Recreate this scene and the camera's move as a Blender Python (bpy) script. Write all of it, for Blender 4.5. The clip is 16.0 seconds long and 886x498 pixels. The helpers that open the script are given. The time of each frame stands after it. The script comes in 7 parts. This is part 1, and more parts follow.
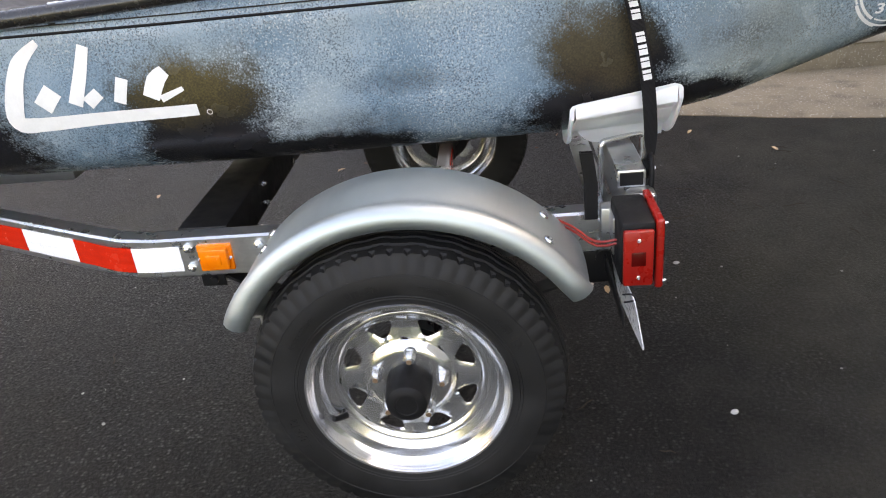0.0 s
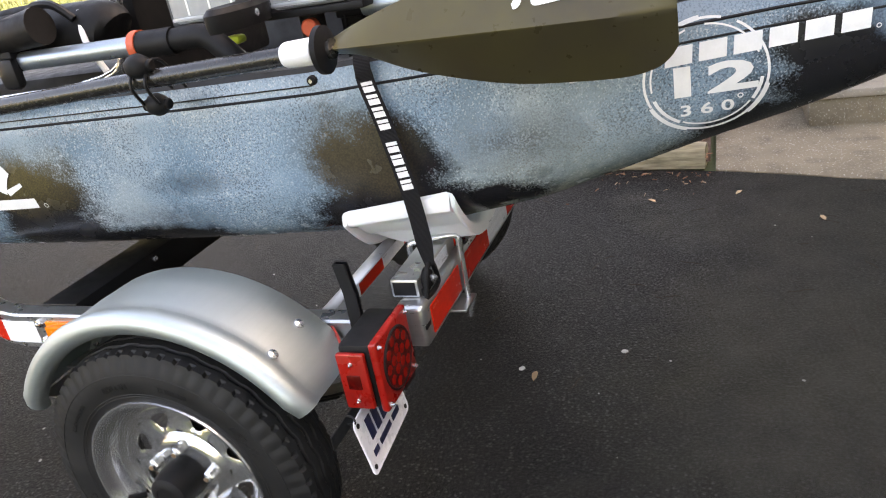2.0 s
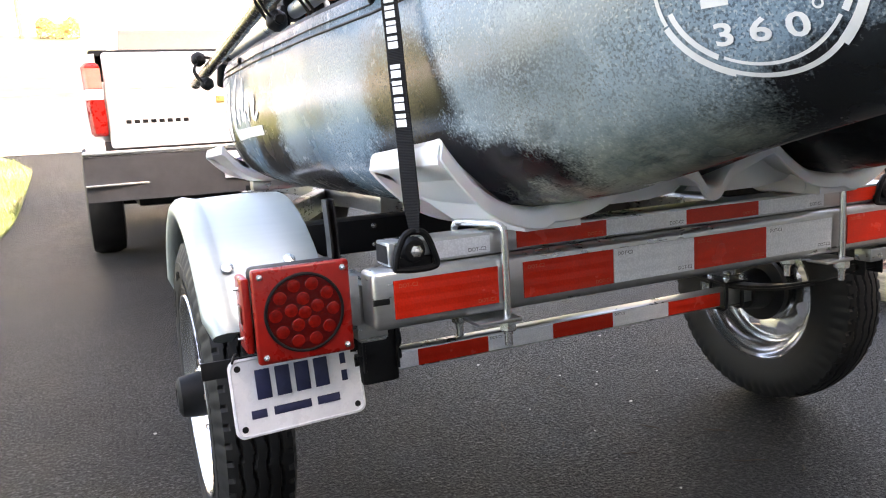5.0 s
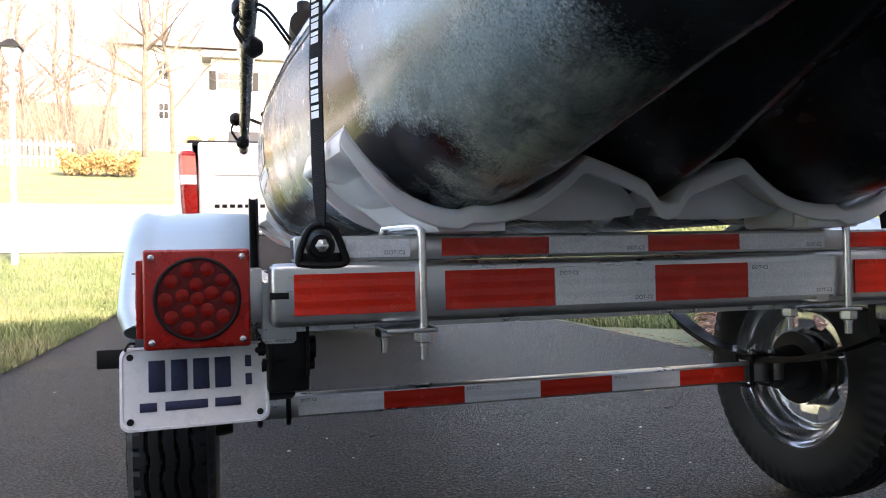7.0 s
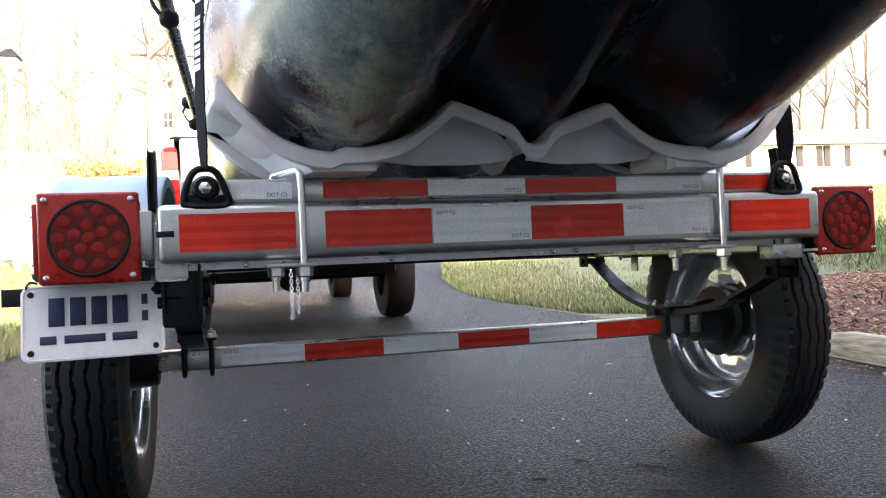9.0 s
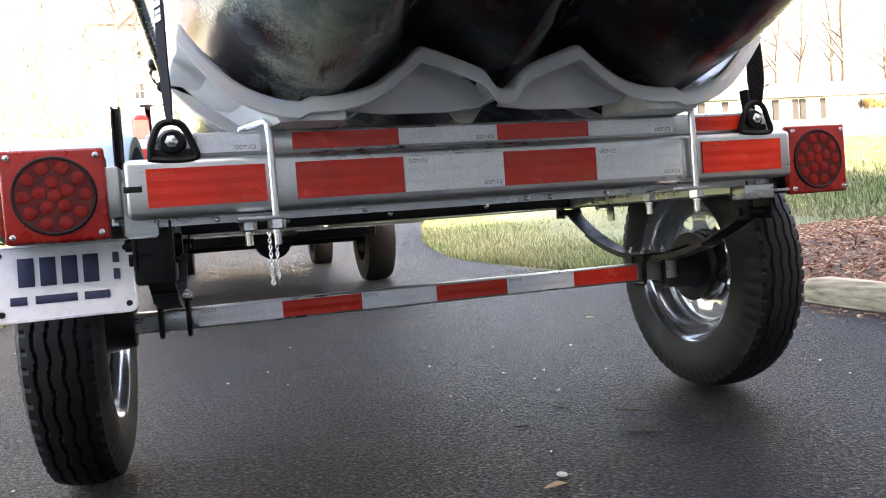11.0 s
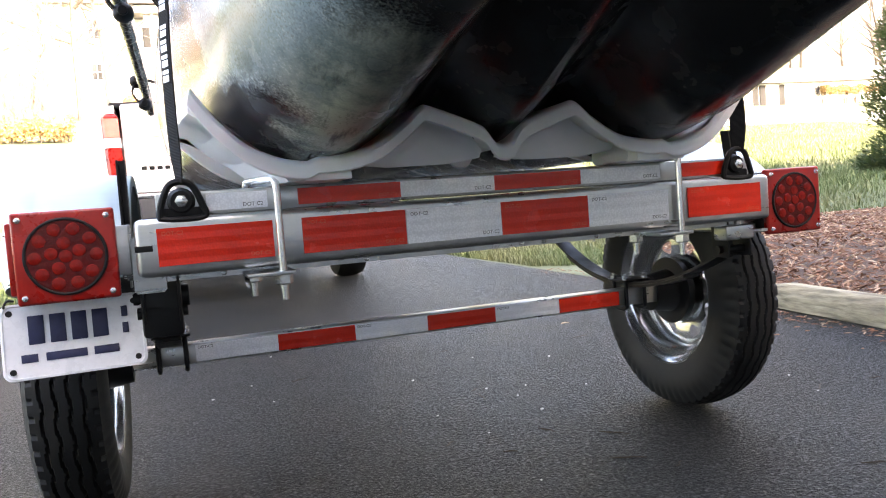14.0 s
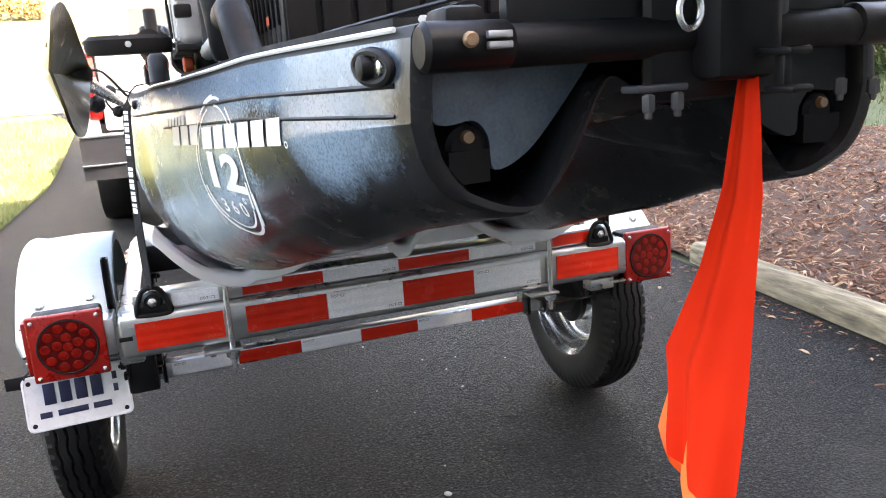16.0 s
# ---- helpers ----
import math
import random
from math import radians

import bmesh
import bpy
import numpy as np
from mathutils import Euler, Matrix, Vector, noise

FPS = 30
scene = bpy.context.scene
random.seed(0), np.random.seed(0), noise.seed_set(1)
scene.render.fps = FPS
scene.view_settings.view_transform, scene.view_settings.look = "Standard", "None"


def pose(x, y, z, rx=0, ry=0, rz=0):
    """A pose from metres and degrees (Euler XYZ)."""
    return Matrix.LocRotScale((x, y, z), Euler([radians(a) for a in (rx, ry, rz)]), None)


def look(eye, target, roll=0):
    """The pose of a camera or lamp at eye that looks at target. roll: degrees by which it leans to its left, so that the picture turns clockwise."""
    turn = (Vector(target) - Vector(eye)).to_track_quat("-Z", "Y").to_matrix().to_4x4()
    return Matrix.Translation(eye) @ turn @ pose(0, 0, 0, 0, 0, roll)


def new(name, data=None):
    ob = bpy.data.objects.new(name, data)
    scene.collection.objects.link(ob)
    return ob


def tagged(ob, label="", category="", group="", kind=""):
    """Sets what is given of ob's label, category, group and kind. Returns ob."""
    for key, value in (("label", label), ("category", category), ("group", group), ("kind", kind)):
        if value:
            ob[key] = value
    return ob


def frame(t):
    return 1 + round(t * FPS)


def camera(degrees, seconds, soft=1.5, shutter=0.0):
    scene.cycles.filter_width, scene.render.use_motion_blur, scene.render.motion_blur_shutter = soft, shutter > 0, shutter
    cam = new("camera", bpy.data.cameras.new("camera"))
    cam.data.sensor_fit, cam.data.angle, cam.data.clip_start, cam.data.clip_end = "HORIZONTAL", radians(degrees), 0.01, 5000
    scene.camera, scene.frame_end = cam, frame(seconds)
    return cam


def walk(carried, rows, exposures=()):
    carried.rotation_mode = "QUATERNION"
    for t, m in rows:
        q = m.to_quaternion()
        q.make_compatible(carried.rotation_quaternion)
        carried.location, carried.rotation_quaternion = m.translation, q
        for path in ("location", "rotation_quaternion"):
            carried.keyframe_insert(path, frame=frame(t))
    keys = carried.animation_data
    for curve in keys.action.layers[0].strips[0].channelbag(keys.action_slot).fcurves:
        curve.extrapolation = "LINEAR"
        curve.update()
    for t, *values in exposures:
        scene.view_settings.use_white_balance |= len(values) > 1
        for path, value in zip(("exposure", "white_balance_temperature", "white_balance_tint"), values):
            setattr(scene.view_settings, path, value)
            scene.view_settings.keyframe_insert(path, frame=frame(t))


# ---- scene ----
cam = camera(60.6, 16.0, soft=1.1)
PATH = [
    (0, (-1.722, 0.26, 1.059), (0.053, 0.428, 0.153), -6.0),
    (0.5, (-1.74, 0.058, 1.072), (0.038, 0.495, 0.268), -8.8),
    (1, (-1.72, -0.107, 1.067), (0.031, 0.507, 0.321), -10.8),
    (1.5, (-1.609, -0.277, 1.049), (0.124, 0.382, 0.3), -9.3),
    (2, (-1.502, -0.462, 1.092), (0.191, 0.243, 0.294), -10.4),
    (2.5, (-1.398, -0.754, 1.094), (0.258, 0.114, 0.384), -8.1),
    (3, (-1.267, -0.91, 1.104), (0.415, -0.066, 0.427), -9.7),
    (3.5, (-1.133, -0.949, 1.08), (0.427, 0.067, 0.349), -6.6),
    (4, (-0.994, -0.983, 0.955), (0.104, 0.567, 0.331), -4.4),
    (4.2, (-0.952, -0.952, 0.888), (0.057, 0.684, 0.335), -3.9),
    (6.3, (-0.657, -0.877, 0.585), (-0.023, 1.018, 0.513), -2.5),
    (6.5, (-0.629, -0.891, 0.572), (-0.017, 1.012, 0.511), -1.5),
    (7, (-0.573, -0.938, 0.535), (-0.022, 0.984, 0.548), -1.2),
    (7.5, (-0.517, -0.979, 0.493), (-0.047, 0.965, 0.54), -0.3),
    (8, (-0.46, -1.016, 0.469), (0.002, 0.93, 0.5), -1.4),
    (8.5, (-0.429, -1.046, 0.455), (0.097, 0.884, 0.479), -2.2),
    (9, (-0.424, -1.054, 0.442), (0.105, 0.875, 0.464), -2.5),
    (9.5, (-0.416, -1.053, 0.422), (0.106, 0.878, 0.423), -3.4),
    (10, (-0.414, -1.056, 0.417), (0.124, 0.869, 0.367), -3.8),
    (12.5, (-0.416, -1.05, 0.43), (0.203, 0.849, 0.346), -4.4),
    (13, (-0.429, -1.05, 0.445), (0.205, 0.845, 0.357), -4.4),
    (13.5, (-0.433, -1.052, 0.457), (0.198, 0.844, 0.379), -4.2),
    (14, (-0.467, -1.072, 0.522), (0.187, 0.814, 0.396), -4.3),
    (14.5, (-0.483, -1.137, 0.591), (0.178, 0.742, 0.407), -4.8),
    (15, (-0.484, -1.206, 0.691), (0.17, 0.657, 0.369), -4.7),
    (15.5, (-0.488, -1.283, 0.824), (0.168, 0.55, 0.365), -4.7),
    (15.7, (-0.482, -1.333, 0.849), (0.213, 0.489, 0.405), -4.8),
    (15.8, (-0.456, -1.353, 0.871), (0.229, 0.471, 0.419), -4.6),
    (16, (-0.399, -1.394, 0.91), (0.249, 0.443, 0.457), -3.9),
]
EXPOSURES = [(0.0, 3.65, 10300, 20), (0.6, 3.45, 10300, 20), (1.5, 3.7, 10300, 20), (3.0, 4.1, 10700, 20), (3.6, 4.6, 10700, 20), (4.2, 4.45, 10200, 20), (6.3, 3.41, 8050, 18), (7.0, 3.26, 8050, 18), (8.0, 3.26, 8050, 18), (9.0, 3.81, 8250, 18), (13.5, 4.21, 8500, 18), (15.0, 4.21, 8700, 18), (16.0, 4.26, 8850, 18)]
walk(cam, [(t, look(eye, target, roll)) for t, eye, target, roll in PATH], EXPOSURES)

# ---------------------------------------------------------------- light
SUN_EL, SUN_AZ = radians(29), radians(158)      # azimuth clockwise from +y
world = bpy.data.worlds.new("world")
scene.world = world
world.use_nodes = True
wn = world.node_tree.nodes
sky = wn.new("ShaderNodeTexSky")
sky.sky_type, sky.sun_disc = "NISHITA", False
sky.sun_elevation, sky.sun_rotation = SUN_EL, SUN_AZ
sky.air_density, sky.dust_density, sky.ozone_density = 0.75, 3.0, 0.8
world.node_tree.links.new(sky.outputs[0], wn["Background"].inputs[0])
wn["Background"].inputs[1].default_value = 0.15
sun_data = bpy.data.lights.new("sun", "SUN")
sun_data.energy, sun_data.angle, sun_data.color = 2.1, radians(0.6), (1.0, 0.95, 0.87)
sun = new("sun", sun_data)
sun_from = Vector((math.sin(SUN_AZ) * math.cos(SUN_EL), math.cos(SUN_AZ) * math.cos(SUN_EL), math.sin(SUN_EL)))
sun.matrix_world = look(sun_from * 60, (0, 0, 0))

# ---------------------------------------------------------------- materials


class Nodes:
    """A small helper to write node trees in one line a node."""

    def __init__(self, name):
        self.mat = bpy.data.materials.new(name)
        self.mat.use_nodes = True
        self.tree = self.mat.node_tree
        self.bsdf = self.tree.nodes["Principled BSDF"]
        self.coord = self.tree.nodes.new("ShaderNodeTexCoord").outputs["Object"]

    def put(self, kind, outs=0, **links):
        n = self.tree.nodes.new(kind)
        for key, v in links.items():
            sock = n.inputs[int(key[1:])] if key[0] == "i" and key[1:].isdigit() else n.inputs[key.replace("_", " ")]
            if isinstance(v, bpy.types.NodeSocket):
                self.tree.links.new(v, sock)
            else:
                sock.default_value = v
        return n.outputs[outs]

    def math(self, op, a, b=0.0, c=0.0):
        n = self.tree.nodes.new("ShaderNodeMath")
        n.operation = op
        for i, v in enumerate((a, b, c)):
            if isinstance(v, bpy.types.NodeSocket):
                self.tree.links.new(v, n.inputs[i])
            else:
                n.inputs[i].default_value = v
        return n.outputs[0]

    def noise(self, scale, detail=4.0, vec=None, rough=0.55):
        return self.put("ShaderNodeTexNoise", Vector=vec or self.coord, Scale=scale, Detail=detail, Roughness=rough)

    def ramp(self, fac, lo, hi, a=0.0, b=1.0):
        return self.put("ShaderNodeMapRange", Value=fac, From_Min=lo, From_Max=hi, To_Min=a, To_Max=b)

    def mix(self, fac, a, b):
        n = self.tree.nodes.new("ShaderNodeMix")
        n.data_type = "RGBA"
        for sock, v in ((n.inputs[0], fac), (n.inputs[6], a), (n.inputs[7], b)):
            if isinstance(v, bpy.types.NodeSocket):
                self.tree.links.new(v, sock)
            else:
                sock.default_value = (*v, 1.0) if isinstance(v, tuple) and len(v) == 3 else v
        return n.outputs[2]

    def bump(self, height, strength, distance=0.002, normal=None):
        n = self.tree.nodes.new("ShaderNodeBump")
        n.inputs["Strength"].default_value, n.inputs["Distance"].default_value = strength, distance
        self.tree.links.new(height, n.inputs["Height"])
        if normal:
            self.tree.links.new(normal, n.inputs["Normal"])
        return n.outputs[0]

    def out(self, **links):
        for key, v in links.items():
            sock = self.bsdf.inputs[key.replace("_", " ")]
            if isinstance(v, bpy.types.NodeSocket):
                self.tree.links.new(v, sock)
            else:
                sock.default_value = (*v, 1.0) if isinstance(v, tuple) and len(v) == 3 else v
        return self.mat


def plain(name, a, b, rough=0.5, metal=0.0, scale=8.0, fine=220.0, bump=0.15, dist=0.0006, spread=0.12, **extra):
    """A surface with large blotches, fine grain, uneven gloss and a little relief."""
    n = Nodes(name)
    big, small = n.noise(scale, 5), n.noise(fine, 3)
    f = n.math("ADD", n.math("MULTIPLY", big, 0.7), n.math("MULTIPLY", small, 0.3))
    col = n.mix(n.ramp(f, 0.32, 0.68), a, b)
    gloss = n.ramp(n.noise(scale * 3.1, 6), 0.3, 0.7, max(0.02, rough - spread), min(1.0, rough + spread))
    return n.out(Base_Color=col, Roughness=gloss, Metallic=metal, Normal=n.bump(small, bump, dist), **extra)


def galvanised(name, rough, lo, hi, spangle=55.0, weight=0.14):
    n = Nodes(name)
    v = n.put("ShaderNodeTexVoronoi", 1, Vector=n.coord, Scale=spangle)
    grey = n.put("ShaderNodeSeparateColor", 0, Color=v)
    big, fine = n.noise(5, 5), n.noise(90, 4)
    pull = n.put("ShaderNodeMapping", Vector=n.coord, Scale=(4.0, 4.0, 90.0))
    drawn = n.noise(2.0, 5, pull)
    f = n.math("ADD", n.math("MULTIPLY", grey, weight), n.math("ADD", n.math("MULTIPLY", big, 0.66 - weight), n.math("MULTIPLY", drawn, 0.34)))
    col = n.mix(n.ramp(f, 0.28, 0.72), lo, hi)
    white = n.ramp(n.noise(23, 6), 0.66, 0.78)
    col = n.mix(n.math("MULTIPLY", white, 0.2), col, (0.6, 0.6, 0.59))
    r = n.math("ADD", n.ramp(f, 0.28, 0.72, rough - 0.05, rough + 0.07), n.math("MULTIPLY", white, 0.12))
    return n.out(Base_Color=col, Roughness=r, Metallic=0.9, Normal=n.bump(fine, 0.04, 0.0006))


GALV = galvanised("galvanised steel", 0.29, (0.4, 0.41, 0.41), (0.56, 0.57, 0.565), 70.0, 0.14)
FENDER = galvanised("galvanised fender sheet", 0.47, (0.36, 0.415, 0.415), (0.46, 0.515, 0.51), 25.0, 0.05)
BRIGHT = galvanised("bright zinc", 0.2, (0.62, 0.63, 0.64), (0.8, 0.8, 0.79), 40.0)
RIM = galvanised("galvanised wheel rim", 0.17, (0.5, 0.51, 0.51), (0.72, 0.72, 0.715), 90.0, 0.1)
BLACK = plain("black painted steel", (0.005, 0.005, 0.0054), (0.01, 0.01, 0.0108), 0.45, 0.0, 9, 300, Specular_IOR_Level=0.22)
PLASTIC = plain("black plastic", (0.005, 0.005, 0.0053), (0.01, 0.01, 0.0105), 0.55, 0.0, 12, 500, 0.3, Specular_IOR_Level=0.18)
CARBON = plain("dark carbon shaft", (0.01, 0.01, 0.011), (0.025, 0.023, 0.02), 0.22, 0.0, 30, 400, 0.05)
RAIL = plain("blue grey anodised aluminium", (0.26, 0.31, 0.35), (0.36, 0.41, 0.45), 0.34, 0.75, 6, 200)
MAT_DECK = plain("dark grey deck foam", (0.009, 0.009, 0.009), (0.019, 0.019, 0.019), 0.85, 0.0, 14, 700, 0.6)
DECK = plain("dark deck moulding", (0.008, 0.0085, 0.009), (0.016, 0.0175, 0.019), 0.68, 0.0, 10, 400, 0.3)
WHITE = plain("white lettering vinyl", (0.7, 0.7, 0.69), (0.8, 0.8, 0.79), 0.45, 0.0, 40, 300, 0.08)
RED_BOX = plain("red painted lamp housing", (0.24, 0.006, 0.004), (0.33, 0.009, 0.005), 0.3, 0.0, 12, 300, 0.05)
CANVAS = plain("white truck paint", (0.74, 0.75, 0.76), (0.8, 0.8, 0.8), 0.22, 0.0, 2, 60, 0.02)
GLASS_DARK = plain("tinted window glass", (0.01, 0.012, 0.014), (0.02, 0.022, 0.026), 0.06, 0.0, 2, 50, 0.0)
BLUE_INK = plain("dark blue stamping", (0.009, 0.013, 0.05), (0.014, 0.02, 0.075), 0.5, 0.0, 40, 300)
PLATE = plain("white number plate enamel", (0.66, 0.68, 0.72), (0.76, 0.77, 0.8), 0.3, 0.0, 20, 200, 0.05)
AMBER = plain("amber lens", (0.8, 0.15, 0.006), (0.88, 0.21, 0.01), 0.18, 0.0, 30, 260, 0.25)
RUST = plain("bronze lug tip", (0.25, 0.15, 0.09), (0.36, 0.24, 0.15), 0.4, 0.6, 60, 300)
WIRE = plain("red wire", (0.3, 0.02, 0.015), (0.38, 0.03, 0.02), 0.4)
COLLAR = plain("white rubber collar", (0.7, 0.7, 0.69), (0.8, 0.8, 0.79), 0.4)
ORANGE_INK = plain("orange red print", (0.5, 0.07, 0.025), (0.6, 0.1, 0.04), 0.6)
BLUE_LID = plain("blue translucent bottle", (0.02, 0.07, 0.5), (0.04, 0.12, 0.62), 0.15)
GREY_BOARD = plain("grey plastic board", (0.028, 0.03, 0.035), (0.045, 0.048, 0.054), 0.5, 0.0, 9, 400, 0.2)
CLEAR = plain("milky clear plastic", (0.5, 0.52, 0.53), (0.66, 0.67, 0.67), 0.15, 0.0, 22, 90, 0.3, Alpha=0.5)
LURES = plain("mixed pale tackle", (0.16, 0.17, 0.17), (0.5, 0.5, 0.48), 0.4, 0.0, 45, 300, 0.4)
YELLOW = plain("yellow green lure", (0.6, 0.75, 0.04), (0.7, 0.8, 0.08), 0.5)


def tape(name, a, b, cells):
    """Prismatic tape: fine cells in bands whose facets lean up and down in turn."""
    n = Nodes(name)
    v = n.put("ShaderNodeTexVoronoi", 0, Vector=n.coord, Scale=330.0)
    cell = n.ramp(v, 0.25, 0.7, 0.0, 1.0)
    wave = n.noise(26, 4)
    sep = n.tree.nodes.new("ShaderNodeSeparateXYZ")
    n.tree.links.new(n.coord, sep.inputs[0])
    lean = n.math("PINGPONG", n.math("ADD", sep.outputs[2], 0.0042), 0.0085)
    band = n.ramp(lean, 0.003, 0.0042)
    col = n.mix(n.ramp(wave, 0.3, 0.7), a, b)
    col = n.mix(n.math("MULTIPLY", cell, cells), col, tuple(c * 0.55 for c in a))
    # bands also tinted slightly darker: their uneven reflection put into the colour
    col = n.mix(n.math("MULTIPLY", band, 0.05), col, tuple(c * 0.5 for c in a))
    return n.out(Base_Color=col, Roughness=n.ramp(wave, 0.3, 0.7, 0.16, 0.3), Specular_IOR_Level=0.4, Normal=n.bump(lean, 1.0, 0.045, n.bump(cell, 0.12, 0.0004)))


RED = tape("red reflective tape", (0.62, 0.02, 0.007), (0.73, 0.028, 0.01), 0.2)
SILVER = tape("silver reflective tape", (0.84, 0.86, 0.9), (0.92, 0.93, 0.95), 0.3)


def lens_material():
    n = Nodes("red lamp lens")
    v = n.put("ShaderNodeTexVoronoi", 0, Vector=n.coord, Scale=520.0)
    col = n.mix(n.noise(40, 3), (0.07, 0.002, 0.0015), (0.14, 0.003, 0.002))
    return n.out(Base_Color=col, Roughness=0.2, Specular_IOR_Level=0.3, Transmission_Weight=0.25, Normal=n.bump(v, 0.3, 0.0006))


LENS = lens_material()


def led_material():
    n = Nodes("red lamp reflector cup")
    col = n.mix(n.noise(160, 4), (0.05, 0.002, 0.001), (0.32, 0.009, 0.005))
    return n.out(Base_Color=col, Roughness=0.16, Specular_IOR_Level=0.3)


LED = led_material()


def cradle_material():
    n = Nodes("white moulded cradle plastic")
    f = n.noise(9, 5)
    col = n.mix(n.ramp(f, 0.3, 0.7), (0.66, 0.66, 0.67), (0.76, 0.76, 0.77))
    stain = n.ramp(n.noise(5.5, 3, rough=0.3), 0.68, 0.76)
    col = n.mix(n.math("MULTIPLY", stain, 0.5), col, (0.5, 0.42, 0.24))
    return n.out(Base_Color=col, Roughness=n.ramp(f, 0.3, 0.7, 0.28, 0.42), Normal=n.bump(n.noise(60, 4), 0.1, 0.001), Subsurface_Weight=0.1)


CRADLE = cradle_material()


def rubber():
    n = Nodes("black tyre rubber")
    f, g = n.noise(14, 6), n.noise(300, 3)
    col = n.mix(n.ramp(f, 0.35, 0.7), (0.006, 0.006, 0.006), (0.0145, 0.0143, 0.014))
    return n.out(Base_Color=col, Roughness=n.ramp(f, 0.3, 0.7, 0.5, 0.72), Specular_IOR_Level=0.3, Normal=n.bump(g, 0.2, 0.0006))


RUBBER = rubber()


def webbing():
    n = Nodes("black strap webbing")
    w = n.tree.nodes.new("ShaderNodeTexWave")
    n.tree.links.new(n.coord, w.inputs["Vector"])
    w.wave_type, w.bands_direction = "BANDS", "Z"
    w.inputs["Scale"].default_value, w.inputs["Distortion"].default_value = 160.0, 0.6
    col = n.mix(w.outputs["Fac"], (0.006, 0.006, 0.0065), (0.02, 0.02, 0.021))
    return n.out(Base_Color=col, Roughness=0.8, Specular_IOR_Level=0.12, Normal=n.bump(w.outputs["Fac"], 0.5, 0.0012))


WEB = webbing()


def asphalt():
    """Sealed asphalt: dark binder, proud grains of stone, worn pale patches, greenish film and scuffs."""
    n = Nodes("dark sealed asphalt")
    big, mid = n.noise(0.7, 6), n.noise(6, 6)
    stones = n.tree.nodes.new("ShaderNodeTexVoronoi")
    stones.inputs["Scale"].default_value = 125.0
    n.tree.links.new(n.coord, stones.inputs["Vector"])
    pick = n.put("ShaderNodeSeparateColor", 0, Color=stones.outputs[1])
    small = n.put("ShaderNodeTexVoronoi", 0, Vector=n.coord, Scale=270.0)
    fine = n.noise(420, 3, rough=0.7)
    col = n.mix(n.ramp(n.noise(1.7, 7, rough=0.6), 0.33, 0.68), (0.0075, 0.0076, 0.0082), (0.0215, 0.0217, 0.0225))
    col = n.mix(n.math("MULTIPLY", n.ramp(mid, 0.5, 0.75), 0.5), col, (0.03, 0.0302, 0.031))
    scuffs = n.put("ShaderNodeMapping", Vector=n.coord, Rotation=(0.0, 0.0, 0.5), Scale=(3.0, 26.0, 1.0))
    streak = n.math("MULTIPLY", n.ramp(n.noise(1.0, 6, scuffs, 0.7), 0.62, 0.78), 0.45)
    col = n.mix(streak, col, (0.085, 0.084, 0.081))
    patch = n.ramp(n.noise(2.6, 7, rough=0.65), 0.56, 0.66)
    col = n.mix(n.math("MULTIPLY", patch, 0.45), col, (0.016, 0.016, 0.0168))
    grain = n.math("MULTIPLY", n.ramp(pick, 0.68, 0.95), n.ramp(stones.outputs[0], 0.6, 0.25))
    col = n.mix(n.math("MULTIPLY", grain, n.ramp(n.noise(2.3, 5), 0.35, 0.6, 0.2, 0.85)), col, (0.115, 0.116, 0.116))
    speck = n.ramp(n.noise(260, 3, rough=0.7), 0.6, 0.7)
    col = n.mix(n.math("MULTIPLY", speck, 0.4), col, (0.14, 0.14, 0.137))
    pits = n.ramp(n.noise(150, 4, rough=0.7), 0.44, 0.34)
    col = n.mix(n.math("MULTIPLY", pits, 0.7), col, (0.008, 0.008, 0.0084))
    moss = n.math("MULTIPLY", n.ramp(big, 0.54, 0.7), 0.5)
    col = n.mix(moss, col, (0.06, 0.059, 0.029))
    # paler aft: some dust, plus the open ground's brightness put into the colour
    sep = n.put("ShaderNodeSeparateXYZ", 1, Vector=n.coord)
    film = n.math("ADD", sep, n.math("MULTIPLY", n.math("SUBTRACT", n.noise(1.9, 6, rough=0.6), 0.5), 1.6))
    dust_light = n.math("MULTIPLY", n.ramp(film, -0.15, -0.6), n.ramp(n.noise(5.5, 6, rough=0.7), 0.3, 0.65, 0.35, 0.9))
    col = n.mix(dust_light, col, (0.083, 0.081, 0.068))
    dome = n.math("MULTIPLY", n.ramp(stones.outputs[0], 0.75, 0.15), n.ramp(pick, 0.0, 1.0, 0.1, 1.0))
    worn = n.ramp(n.noise(1.1, 4), 0.35, 0.6, 0.55, 1.0)
    h = n.math("ADD", n.math("MULTIPLY", dome, worn), n.math("ADD", n.math("MULTIPLY", n.ramp(small, 0.7, 0.1), 0.5), n.math("MULTIPLY", fine, 0.7)))
    r = n.ramp(n.noise(130, 3), 0.35, 0.65, 0.4, 0.72)
    return n.out(Base_Color=col, Roughness=r, Specular_IOR_Level=0.175, Normal=n.bump(h, 1.0, 0.075, n.bump(mid, 0.2, 0.02)))


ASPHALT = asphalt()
STREET = plain("worn street concrete", (0.3, 0.3, 0.29), (0.42, 0.41, 0.39), 0.8, 0.0, 1.1, 60, 0.4, 0.004)
SOIL = plain("lawn soil and thatch", (0.06, 0.085, 0.033), (0.12, 0.13, 0.068), 0.95, 0.0, 1.3, 40, 0.8, 0.01)


